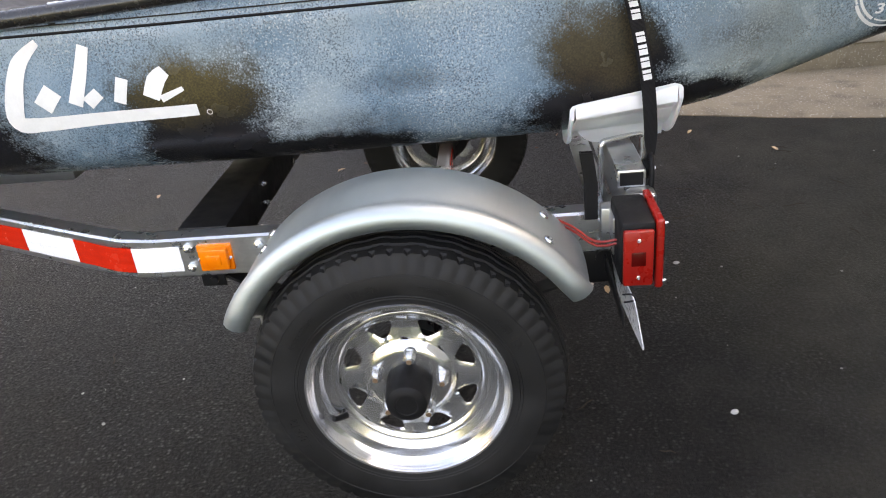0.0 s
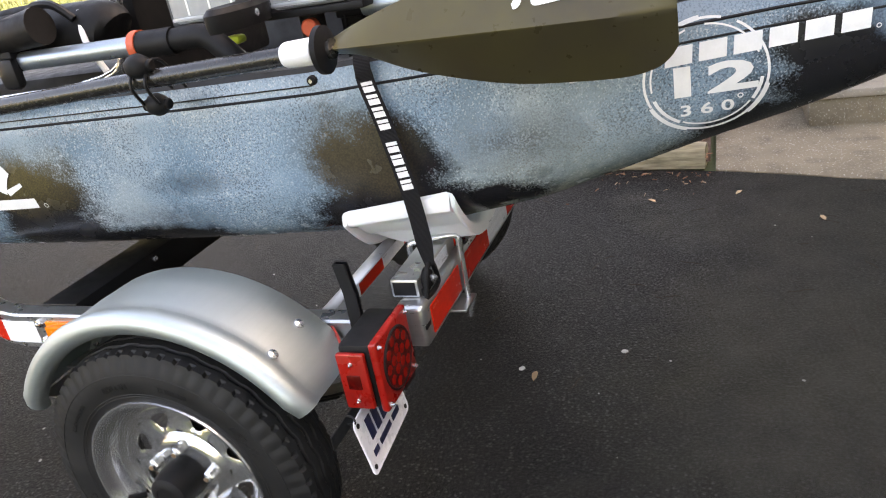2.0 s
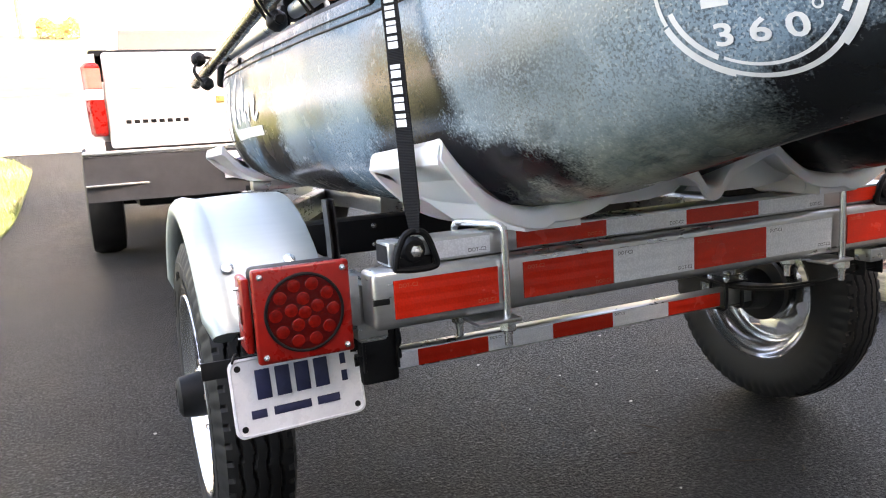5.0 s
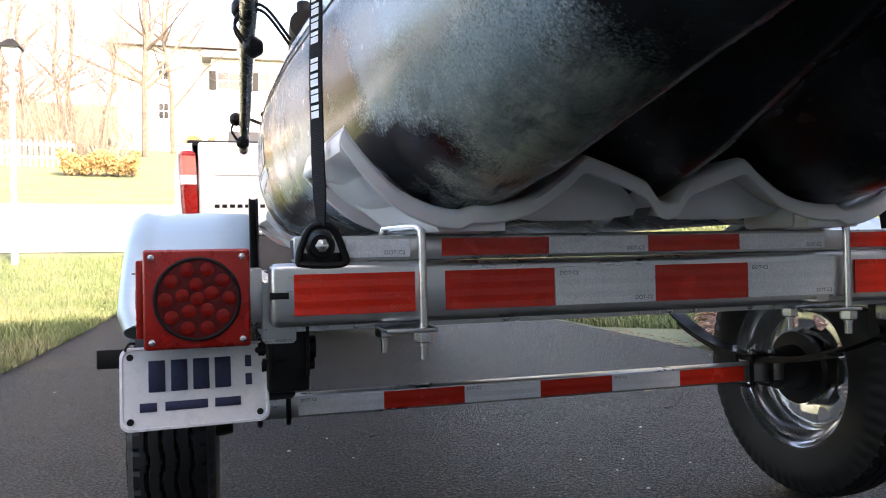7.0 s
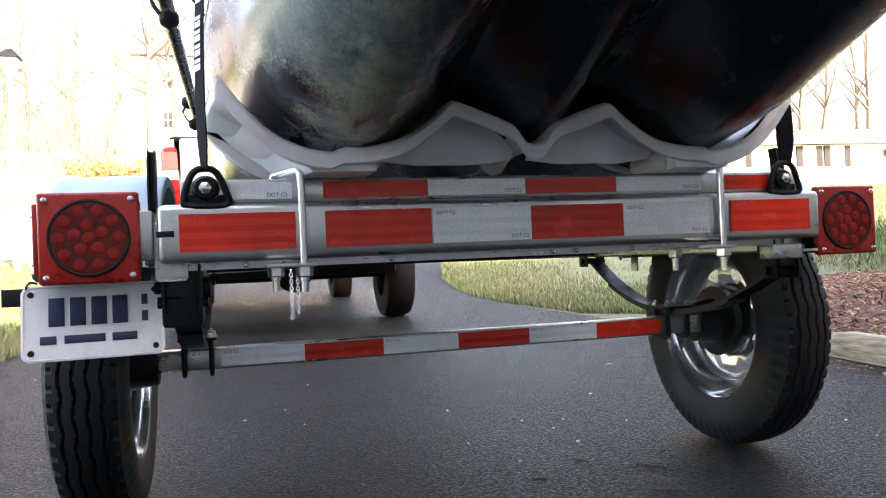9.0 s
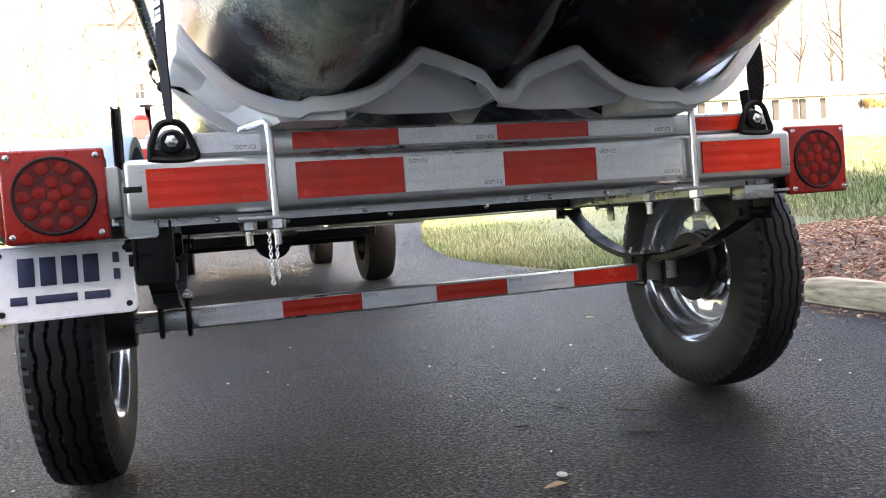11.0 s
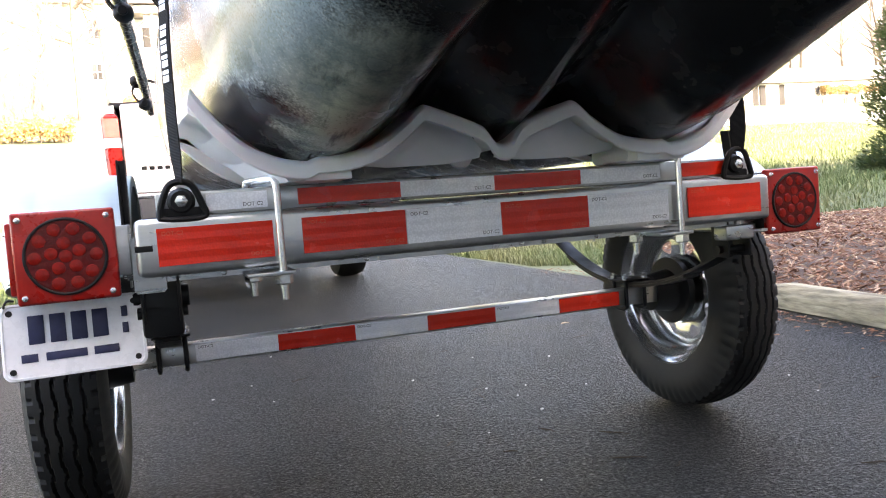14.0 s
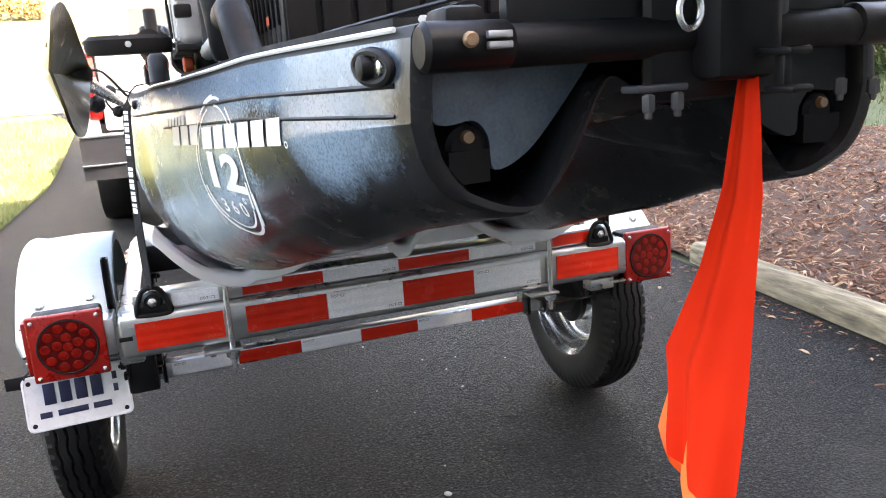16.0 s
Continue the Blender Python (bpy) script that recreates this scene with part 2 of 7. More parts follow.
def grass_material():
    n = Nodes("winter grass blades")
    info = n.put("ShaderNodeNewGeometry", 8)
    big = n.noise(0.9, 4)
    col = n.mix(n.ramp(info, 0.0, 1.0), (0.058, 0.1, 0.03), (0.15, 0.18, 0.068))
    col = n.mix(n.math("MULTIPLY", n.ramp(big, 0.45, 0.64), 0.55), col, (0.22, 0.19, 0.11))
    return n.out(Base_Color=col, Roughness=0.7)


GRASS = grass_material()


def island_material(name, a, b, c, rough=0.85):
    n = Nodes(name)
    r = n.put("ShaderNodeNewGeometry", 8)
    col = n.mix(n.ramp(r, 0.0, 0.6), a, b)
    col = n.mix(n.ramp(r, 0.75, 1.0), col, c)
    col = n.mix(n.math("MULTIPLY", n.noise(40, 4), 0.4), col, tuple(x * 0.5 for x in a))
    return n.out(Base_Color=col, Roughness=rough, Normal=n.bump(n.noise(160, 4), 0.4, 0.003))


MULCH = island_material("bark mulch chips", (0.16, 0.07, 0.042), (0.36, 0.19, 0.115), (0.62, 0.47, 0.31))
MULCH_BED = plain("mulch bed earth", (0.05, 0.028, 0.02), (0.12, 0.07, 0.045), 0.95, 0.0, 12, 90, 0.9, 0.012)
CONIFER = island_material("evergreen needles", (0.045, 0.08, 0.03), (0.1, 0.15, 0.05), (0.19, 0.22, 0.09))
HEDGE = island_material("yellowing hedge leaves", (0.2, 0.11, 0.055), (0.32, 0.21, 0.085), (0.3, 0.29, 0.1))
BARK = plain("grey brown bark", (0.05, 0.04, 0.032), (0.12, 0.1, 0.085), 0.9, 0.0, 6, 60, 0.7, 0.01)
TWIG = plain("dry brown twigs", (0.1, 0.083, 0.07), (0.21, 0.175, 0.15), 0.9, 0.0, 4, 40, 0.3)
SIDING = plain("white house siding", (0.72, 0.72, 0.7), (0.8, 0.8, 0.78), 0.6, 0.0, 1, 20, 0.1)
SHINGLE = plain("grey roof shingles", (0.11, 0.105, 0.1), (0.17, 0.16, 0.155), 0.9, 0.0, 2, 20, 0.6, 0.01)
SHUTTER = plain("black shutter paint", (0.006, 0.0065, 0.0075), (0.012, 0.013, 0.015), 0.6, Specular_IOR_Level=0.15)


def wood_material():
    n = Nodes("weathered landscape timber")
    s = n.put("ShaderNodeMapping", Vector=n.coord, Scale=(30.0, 2.5, 30.0))
    g = n.noise(1.6, 8, s)
    big = n.noise(5, 5)
    col = n.mix(n.ramp(g, 0.3, 0.7), (0.095, 0.077, 0.047), (0.41, 0.345, 0.22))
    col = n.mix(n.math("MULTIPLY", n.ramp(big, 0.5, 0.75), 0.6), col, (0.15, 0.12, 0.08))
    return n.out(Base_Color=col, Roughness=0.85, Normal=n.bump(g, 0.9, 0.008))


TIMBER = wood_material()


def concrete_material(name, a, b):
    n = Nodes(name)
    big, mid, fine = n.noise(1.6, 6), n.noise(9, 6), n.noise(130, 4)
    col = n.mix(n.ramp(big, 0.3, 0.7), a, b)
    col = n.mix(n.math("MULTIPLY", n.ramp(mid, 0.5, 0.72), 0.55), col, tuple(x * 0.5 for x in a))
    agg = n.ramp(n.noise(120, 3), 0.58, 0.68)
    col = n.mix(n.math("MULTIPLY", agg, 0.5), col, (0.45, 0.42, 0.36))
    return n.out(Base_Color=col, Roughness=0.85, Normal=n.bump(fine, 0.5, 0.003, n.bump(mid, 0.25, 0.006)))


CONCRETE = concrete_material("stained tan concrete", (0.105, 0.084, 0.055), (0.22, 0.178, 0.122))
TREAD = concrete_material("pale step tread", (0.2, 0.17, 0.13), (0.29, 0.25, 0.2))
MORTAR = concrete_material("grey mortar", (0.25, 0.23, 0.21), (0.33, 0.31, 0.28))


def brick_material():
    n = Nodes("red brick")
    rnd = n.put("ShaderNodeObjectInfo", 5)
    f = n.noise(25, 5)
    col = n.mix(rnd, (0.22, 0.055, 0.03), (0.36, 0.1, 0.055))
    col = n.mix(n.math("MULTIPLY", n.ramp(f, 0.5, 0.75), 0.5), col, (0.14, 0.045, 0.03))
    return n.out(Base_Color=col, Roughness=0.85, Normal=n.bump(n.noise(140, 5), 0.5, 0.003))


BRICK = brick_material()


def flag_material():
    n = Nodes("orange red flag cloth")
    w = n.noise(900, 2)
    f = n.noise(6, 4)
    col = n.mix(n.ramp(f, 0.3, 0.7), (0.66, 0.02, 0.005), (0.76, 0.027, 0.006))
    return n.out(Base_Color=col, Roughness=0.8, Specular_IOR_Level=0.12, Normal=n.bump(w, 0.2, 0.0006))


FLAG = flag_material()
FLAG_BACK = plain("lighter orange cloth", (0.85, 0.16, 0.03), (0.9, 0.2, 0.04), 0.65, 0.0, 6, 500)


def hull_material():
    """Airbrushed camouflage: steel blue with black and olive brown patches that end in fine spray. Starboard and tunnel
    shade and some lawn reflection are mixed into the colour.
    """
    n = Nodes("camouflage hull plastic")
    sep = n.tree.nodes.new("ShaderNodeSeparateXYZ")
    n.tree.links.new(n.coord, sep.inputs[0])
    x, y, z = sep.outputs[0], sep.outputs[1], sep.outputs[2]
    spray = n.math("SUBTRACT", n.noise(300, 3), 0.5)
    cloud = n.math("SUBTRACT", n.noise(10, 6, rough=0.68), 0.5)
    broad = n.math("SUBTRACT", n.noise(4.2, 3), 0.5)
    wob = n.math("ADD", n.math("MULTIPLY", spray, 0.75), n.math("ADD", n.math("MULTIPLY", cloud, 1.6), n.math("MULTIPLY", broad, 0.9)))

    def blobs(rows, soft=0.22):
        total = None
        for cy, cz, ry, rz in rows:
            a = n.math("MULTIPLY", n.math("SUBTRACT", y, cy), 1 / ry)
            b = n.math("MULTIPLY", n.math("SUBTRACT", z, cz), 1 / rz)
            d = n.math("SQRT", n.math("ADD", n.math("MULTIPLY", a, a), n.math("MULTIPLY", b, b)))
            m = n.ramp(n.math("ADD", d, wob), 1 + soft, 1 - soft)
            total = m if total is None else n.math("MAXIMUM", total, m)
        return total

    base = n.mix(n.ramp(n.noise(5, 5), 0.35, 0.65), (0.11, 0.195, 0.265), (0.2, 0.295, 0.37))
    base = n.mix(n.math("MULTIPLY", n.ramp(n.noise(3.2, 4), 0.5, 0.68), 0.5), base, (0.38, 0.42, 0.42))
    speck = n.ramp(n.noise(330, 3), 0.5, 0.6)
    base = n.mix(n.math("MULTIPLY", speck, n.ramp(n.noise(7, 5), 0.38, 0.6, 0.25, 0.85)), base, (0.05, 0.07, 0.095))
    light = n.ramp(n.noise(300, 3), 0.56, 0.64)
    base = n.mix(n.math("MULTIPLY", light, n.ramp(n.noise(4.5, 4), 0.4, 0.6, 0.2, 0.8)), base, (0.42, 0.48, 0.51))
    # cream tint: partly pale paint, partly lawn reflection put into the colour
    cream = blobs([(-0.2, 0.72, 0.16, 0.09), (-0.82, 0.85, 0.03, 0.1)], 0.7)
    base = n.mix(n.math("MULTIPLY", cream, 0.25), base, (0.5, 0.46, 0.31))
    # port underside lightened: bright lawn reflected there is painted into the base
    under = n.math("MULTIPLY", n.ramp(z, 0.75, 0.64), n.ramp(y, 0.1, -0.05))
    base = n.mix(n.math("MULTIPLY", under, n.ramp(n.noise(6, 4), 0.35, 0.62, 0.15, 0.85)), base, (0.46, 0.49, 0.4))
    drift = n.math("MULTIPLY", under, n.ramp(n.noise(8, 6, rough=0.7), 0.47, 0.6))
    base = n.mix(n.math("MULTIPLY", drift, 0.9), base, (0.055, 0.105, 0.125))
    drip = n.put("ShaderNodeMapping", Vector=n.coord, Rotation=(0.3, 0.0, 0.25), Scale=(30.0, 5.0, 18.0))
    streaky = n.math("MULTIPLY", under, n.ramp(n.noise(1.0, 5, drip, 0.65), 0.53, 0.63))
    base = n.mix(n.math("MULTIPLY", streaky, 0.85), base, (0.03, 0.036, 0.04))
    dark = blobs([(1.24, 0.655, 0.17, 0.085), (0.77, 0.655, 0.15, 0.08), (0.765, 0.725, 0.125, 0.095), (0.62, 0.615, 0.22, 0.04),
                  (0.05, 0.735, 0.1, 0.1), (0.04, 0.65, 0.2, 0.055), (-0.1, 0.655, 0.09, 0.03), (-0.74, 0.78, 0.25, 0.105),
                  (-0.6, 0.84, 0.1, 0.05), (-0.52, 0.7, 0.13, 0.05), (1.9, 0.8, 0.2, 0.1), (2.4, 0.9, 0.2, 0.1), (-0.9, 0.86, 0.075, 0.3), (-0.53, 0.72, 0.1, 0.05)])
    mist = blobs([(0.39, 0.737, 0.075, 0.02), (-0.13, 0.76, 0.1, 0.04), (0.5, 0.66, 0.1, 0.03)], 0.6)
    olive = blobs([(0.765, 0.765, 0.095, 0.06), (1.62, 0.72, 0.14, 0.07),
                   (1.3, 0.8, 0.05, 0.04)], 0.55)
    brown = blobs([(0.1, 0.775, 0.075, 0.065), (0.06, 0.72, 0.04, 0.04)], 0.6)
    blue = blobs([(-0.742, 0.868, 0.075, 0.045), (-0.3, 0.92, 0.9, 0.022), (1.6, 0.9, 0.3, 0.04)], 0.35)
    col = n.mix(n.math("MULTIPLY", mist, n.ramp(spray, -0.1, 0.12, 0.15, 0.75)), base, (0.03, 0.035, 0.042))
    col = n.mix(dark, col, (0.014, 0.014, 0.016))
    col = n.mix(n.math("MULTIPLY", olive, n.ramp(spray, -0.15, 0.15, 0.7, 0.3)), col, (0.13, 0.098, 0.038))
    col = n.mix(n.math("MULTIPLY", brown, n.ramp(spray, -0.15, 0.15, 0.75, 0.35)), col, (0.088, 0.068, 0.038))
    col = n.mix(blue, col, n.mix(speck, (0.16, 0.235, 0.31), (0.1, 0.155, 0.215)))
    # starboard and keel darkened: black camouflage plus the tunnel's shade put into the colour
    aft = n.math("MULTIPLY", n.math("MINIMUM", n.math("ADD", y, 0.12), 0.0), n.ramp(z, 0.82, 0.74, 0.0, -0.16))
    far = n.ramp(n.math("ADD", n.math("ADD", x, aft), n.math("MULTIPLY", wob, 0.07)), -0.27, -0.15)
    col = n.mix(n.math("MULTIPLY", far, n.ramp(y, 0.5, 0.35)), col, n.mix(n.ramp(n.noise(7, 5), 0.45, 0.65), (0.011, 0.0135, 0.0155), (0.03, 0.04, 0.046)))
    cap = n.ramp(n.math("ADD", y, n.math("MULTIPLY", wob, 0.006)), -0.835, -0.85)
    col = n.mix(cap, col, (0.012, 0.012, 0.013))
    scuff = n.ramp(n.noise(2.2, 9, rough=0.8), 0.66, 0.7)
    col = n.mix(n.math("MULTIPLY", scuff, 0.2), col, (0.3, 0.32, 0.33))
    rough = n.ramp(n.noise(16, 5), 0.3, 0.7, 0.17, 0.31)
    relief = n.bump(n.noise(260, 3), 0.14, 0.0007, n.bump(n.noise(9, 4), 0.14, 0.006))
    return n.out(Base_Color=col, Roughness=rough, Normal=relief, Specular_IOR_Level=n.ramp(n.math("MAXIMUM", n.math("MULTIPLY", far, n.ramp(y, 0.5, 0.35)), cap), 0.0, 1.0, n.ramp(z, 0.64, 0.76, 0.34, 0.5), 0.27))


HULL = hull_material()


def blade_material():
    n = Nodes("olive brown paddle blade")
    sep = n.tree.nodes.new("ShaderNodeSeparateXYZ")
    n.tree.links.new(n.coord, sep.inputs[0])
    f = n.noise(7, 4)
    col = n.mix(n.ramp(f, 0.35, 0.65), (0.055, 0.042, 0.02), (0.078, 0.064, 0.02))
    # below the ridge the blade's shade is painted in as a darker colour
    low = n.ramp(n.math("ADD", sep.outputs[2], n.math("MULTIPLY", n.noise(30, 3), 0.004)), 0.9455, 0.9435)
    col = n.mix(n.math("MULTIPLY", low, 0.6), col, (0.016, 0.0145, 0.011))
    return n.out(Base_Color=col, Roughness=n.ramp(n.noise(40, 4), 0.3, 0.7, 0.26, 0.38), Specular_IOR_Level=0.32, Normal=n.bump(n.noise(300, 3), 0.15, 0.0008))


BLADE = blade_material()

# ---------------------------------------------------------------- mesh helpers


def bm_box(x0, x1, y0, y1, z0, z1, bevel=0.0, seg=2):
    bm = bmesh.new()
    bmesh.ops.create_cube(bm, size=1, matrix=Matrix.Translation(((x0 + x1) / 2, (y0 + y1) / 2, (z0 + z1) / 2)) @ Matrix.Diagonal((x1 - x0, y1 - y0, z1 - z0, 1)))
    if bevel:
        bmesh.ops.bevel(bm, geom=bm.edges[:], offset=bevel, segments=seg, affect="EDGES", profile=0.5)
    return bm


def bm_loft(rings, closed=True, caps=True, bm=None):
    """Quads between rings of equal length."""
    bm = bm or bmesh.new()
    vs = [[bm.verts.new(p) for p in ring] for ring in rings]
    n = len(rings[0])
    for a, b in zip(vs, vs[1:]):
        for i in range(n if closed else n - 1):
            j = (i + 1) % n
            bm.faces.new((a[i], a[j], b[j], b[i]))
    if caps and closed:
        bm.faces.new(vs[0][::-1])
        bm.faces.new(vs[-1])
    bmesh.ops.recalc_face_normals(bm, faces=bm.faces[:])
    return bm


def bm_tube(points, r, seg=12, bm=None, flat=None, loop=False):
    """A tube along points; r is a radius or one for each point; flat=(a, b) gives a strap-like section."""
    pts = [Vector(p) for p in points]
    rs = r if isinstance(r, (list, tuple)) else [r] * len(pts)
    rings, up = [], None
    for i, p in enumerate(pts):
        a = pts[i - 1] if i or loop else p
        b = pts[(i + 1) % len(pts)] if i + 1 < len(pts) or loop else p
        d = (b - a).normalized()
        if up is None:
            up = d.cross(Vector((0, 0, 1)) if abs(d.z) < 0.9 else Vector((0, 1, 0))).normalized()
        up = (up - d * up.dot(d)).normalized()
        side = d.cross(up)
        rings.append([p + (up * math.cos(t) + side * math.sin(t)) * rs[i] for t in (2 * math.pi * k / seg for k in range(seg))])
    if loop:
        rings.append(rings[0])
        out = bm_loft(rings, True, False, bm)
        bmesh.ops.remove_doubles(out, verts=out.verts[:], dist=1e-6)
        return out
    return bm_loft(rings, True, True, bm)


def bm_cyl(p0, p1, r, seg=20, bevel=0.0):
    d = Vector(p1) - Vector(p0)
    if bevel:
        b = d.normalized() * bevel
        return bm_tube([p0, Vector(p0) + b, Vector(p1) - b, p1], [r - bevel, r, r, r - bevel], seg)
    return bm_tube([p0, p1], r, seg)


def bm_lathe(profile, centre, seg=64, axis="x", start=None):
    """profile: (along, radius) pairs about the x axis through centre."""
    bm = start or bmesh.new()
    rings = []
    for a, r in profile:
        rings.append([Vector(centre) + Vector((a, r * math.cos(t), r * math.sin(t))) for t in (2 * math.pi * k / seg for k in range(seg))])
    return bm_loft(rings, True, False, bm)


def bm_join(*bms):
    out = bmesh.new()
    for b in bms:
        me = bpy.data.meshes.new("tmp")
        b.to_mesh(me)
        out.from_mesh(me)
        bpy.data.meshes.remove(me)
        b.free()
    return out


def bm_poly(points, thick, normal):
    """A flat plate: the polygon and its copy moved along normal by thick."""
    n = Vector(normal).normalized() * thick
    return bm_loft([[Vector(p) for p in points], [Vector(p) + n for p in points]])


def link_mesh(name, bm, material, smooth=True):
    me = bpy.data.meshes.new(name)
    bm.to_mesh(me)
    bm.free()
    me.materials.append(material)
    if smooth:
        me.polygons.foreach_set("use_smooth", [True] * len(me.polygons))
        me.set_sharp_from_angle(angle=radians(38))
    return me


def part(name, bm, material, parent=None, label="", smooth=True):
    ob = new(name, link_mesh(name, bm, material, smooth))
    if parent is not None:
        ob.parent = parent
    if label:
        tagged(ob, label)
    return ob


def thing(name, label, category, group="", kind=""):
    return tagged(new(name), label, category, group, kind)


def single(name, bm, material, label, category, group="", kind="", smooth=True):
    return tagged(part(name, bm, material, None, "", smooth), label, category, group, kind)


def text_bm(body, size, shear=0.0, weight=0.0, extrude=0.0):
    """The outlines of body in the built-in font as a flat bmesh in the xy plane, centred."""
    cu = bpy.data.curves.new("text", "FONT")
    cu.body, cu.size, cu.shear, cu.offset, cu.extrude = body, size, shear, weight, extrude
    cu.align_x, cu.align_y, cu.resolution_u = "CENTER", "CENTER", 3
    ob = new("text", cu)
    dg = bpy.context.evaluated_depsgraph_get()
    me = bpy.data.meshes.new_from_object(ob.evaluated_get(dg))
    bm = bmesh.new()
    bm.from_mesh(me)
    bpy.data.objects.remove(ob)
    bpy.data.meshes.remove(me)
    bpy.data.curves.remove(cu)
    return bm


def glyphs(count, w, h, gap, shear=0.12, rnd=None):
    """Plain slotted blocks in the xy plane, in place of lettering; centred."""
    bm = bmesh.new()
    x = -(count * w + (count - 1) * gap) / 2

    def quad(x0, x1, y0, y1):
        bm.faces.new([bm.verts.new((px + shear * py, py, 0)) for px, py in ((x0, y0), (x1, y0), (x1, y1), (x0, y1))])
    for i in range(count):
        quad(x, x + w, -h / 2, h / 2)
        x += w + gap
    return bm


def interp(table, v):
    """Smooth reading of a table of (v, value)."""
    if v <= table[0][0]:
        return table[0][1]
    for (a, p), (b, q) in zip(table, table[1:]):
        if v <= b:
            t = (v - a) / (b - a)
            return p + (q - p) * t
    return table[-1][1]


def catmull(pts, per=5):
    out = []
    for i in range(len(pts) - 1):
        p0, p1, p2, p3 = (Vector(pts[max(0, min(len(pts) - 1, i + k))]) for k in (-1, 0, 1, 2))
        for k in range(per):
            t = k / per
            out.append(0.5 * ((2 * p1) + (p2 - p0) * t + (2 * p0 - 5 * p1 + 4 * p2 - p3) * t * t + (3 * p1 - p0 - 3 * p2 + p3) * t ** 3))
    out.append(Vector(pts[-1]))
    return out

# ---------------------------------------------------------------- ground and setting


def rise(x, y):
    """Height of the land: level round the trailer, climbing beyond the street."""
    u = max(0.0, y - 7.0)
    h = 0.19 * u * u / (u + 3.0)
    k = min(1.0, max(0.0, (x - 4.0) / 5.0))
    knoll = 0.5 * k * k * (3 - 2 * k) * min(1.0, max(0.0, (y - 3.0) / 3.0)) * min(1.0, max(0.0, (20.0 - y) / 10.0))
    return h + knoll + (0.02 * max(0.0, -x - 3.0) if y > 5 else 0.0) * min(1.0, u / 6)


def bm_sheet(xs, ys, lift=0.0, bumpy=0.0):
    bm = bmesh.new()
    rows = [[bm.verts.new((x, y, rise(x, y) + lift + (bumpy * noise.noise((x * 0.9, y * 0.9, 3.0)) if bumpy else 0.0))) for x in xs] for y in ys]
    for a, b in zip(rows, rows[1:]):
        for i in range(len(xs) - 1):
            bm.faces.new((a[i], a[i + 1], b[i + 1], b[i]))
    return bm


def steps_between(a, b, n):
    return [a + (b - a) * i / n for i in range(n + 1)]


gx = [-900, -300, -120, -60] + steps_between(-40, 60, 50) + [120, 300, 900]
gy = [-900, -300, -100, -40, -20, -10, -5, 0, 4] + steps_between(6, 60, 45) + [80, 120, 200, 400, 900]
single("ground", bm_sheet(gx, gy, -0.012), SOIL, "winter lawn earth sloping up past the street", "ground", kind="structure")

RIGHT_EDGE = [(-12, 1.3), (-1.4, 1.22), (-0.9, 1.335), (-0.43, 1.5), (0.25, 1.6), (1.5, 1.75), (2.4, 1.84), (5.3, 1.93), (9, 2.3), (13, 3.4)]
LEFT_EDGE = [(-12, -2.6), (0, -1.9), (3.3, -1.62), (11, -1.6), (13, -2.2)]
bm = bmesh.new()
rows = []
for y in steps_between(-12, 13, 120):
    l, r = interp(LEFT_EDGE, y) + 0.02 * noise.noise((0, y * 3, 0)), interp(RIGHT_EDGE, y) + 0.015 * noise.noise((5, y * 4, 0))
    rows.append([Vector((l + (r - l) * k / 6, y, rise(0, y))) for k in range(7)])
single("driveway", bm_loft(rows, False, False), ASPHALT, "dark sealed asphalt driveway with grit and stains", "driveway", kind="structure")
rows = []
for x in steps_between(-60, 60, 60):
    k = min(1.0, max(0.0, (x - 3.0) / 9.0))
    bend = k * k * (3 - 2 * k)
    rows.append([Vector((x, y + bend * 10.5 - (y - 12.5) * 0.45 * bend, rise(x, y + bend * 10.5 - (y - 12.5) * 0.45 * bend) + 0.006)) for y in steps_between(12.5, 19.5, 8)])
single("road", bm_loft(rows, False, False), STREET, "pale sunlit street crossing beyond the driveway", "road", kind="structure")


def grass_patch(seed, count, area, density_h, broad=1.0):
    """Blades of grass as one mesh; area(rng) gives a spot."""
    rng = np.random.default_rng(seed)
    verts, faces = [], []
    for i in range(count):
        x, y = area(rng)
        z = rise(x, y) - 0.012
        h, a, w = density_h * rng.uniform(0.5, 1.3), rng.uniform(0, 6.28), rng.uniform(0.003, 0.006) * broad
        lean = rng.uniform(0.1, 0.9) * h
        dx, dy, k = math.cos(a), math.sin(a), len(verts)
        verts += [(x - dy * w, y + dx * w, z), (x + dy * w, y - dx * w, z), (x + dx * lean, y + dy * lean, z + h)]
        faces.append((k, k + 1, k + 2))
    me = bpy.data.meshes.new("grass")
    me.from_pydata(verts, [], faces)
    me.materials.append(GRASS)
    return me


def right_lawn(rng):
    y = 2.2 + 10 * rng.random() ** 1.6
    x0 = max(interp(RIGHT_EDGE, y), 2.0 + 0.9 * max(0, 4.0 - y))
    return x0 + 7.5 * rng.random() ** 1.5, y


def hill_lawn(rng):
    y = 5 + 18 * rng.random()
    k = min(1.0, max(0.0, (y - 9.0) / 12.0))
    return 6.0 + 5 * k + (9 + 5 * k) * rng.random(), y


def left_lawn(rng):
    y = 0.5 + 11.5 * rng.random()
    return interp(LEFT_EDGE, y) - 5.0 * rng.random() ** 1.7, y


tagged(new("grass", grass_patch(3, 90000, right_lawn, 0.07)), "patchy green and straw lawn grass beside the mulch bed", "grass", kind="stuff")
tagged(new("grass", grass_patch(6, 70000, hill_lawn, 0.1, 2.2)), "sunlit green lawn grass on the rise towards the street", "grass", kind="stuff")
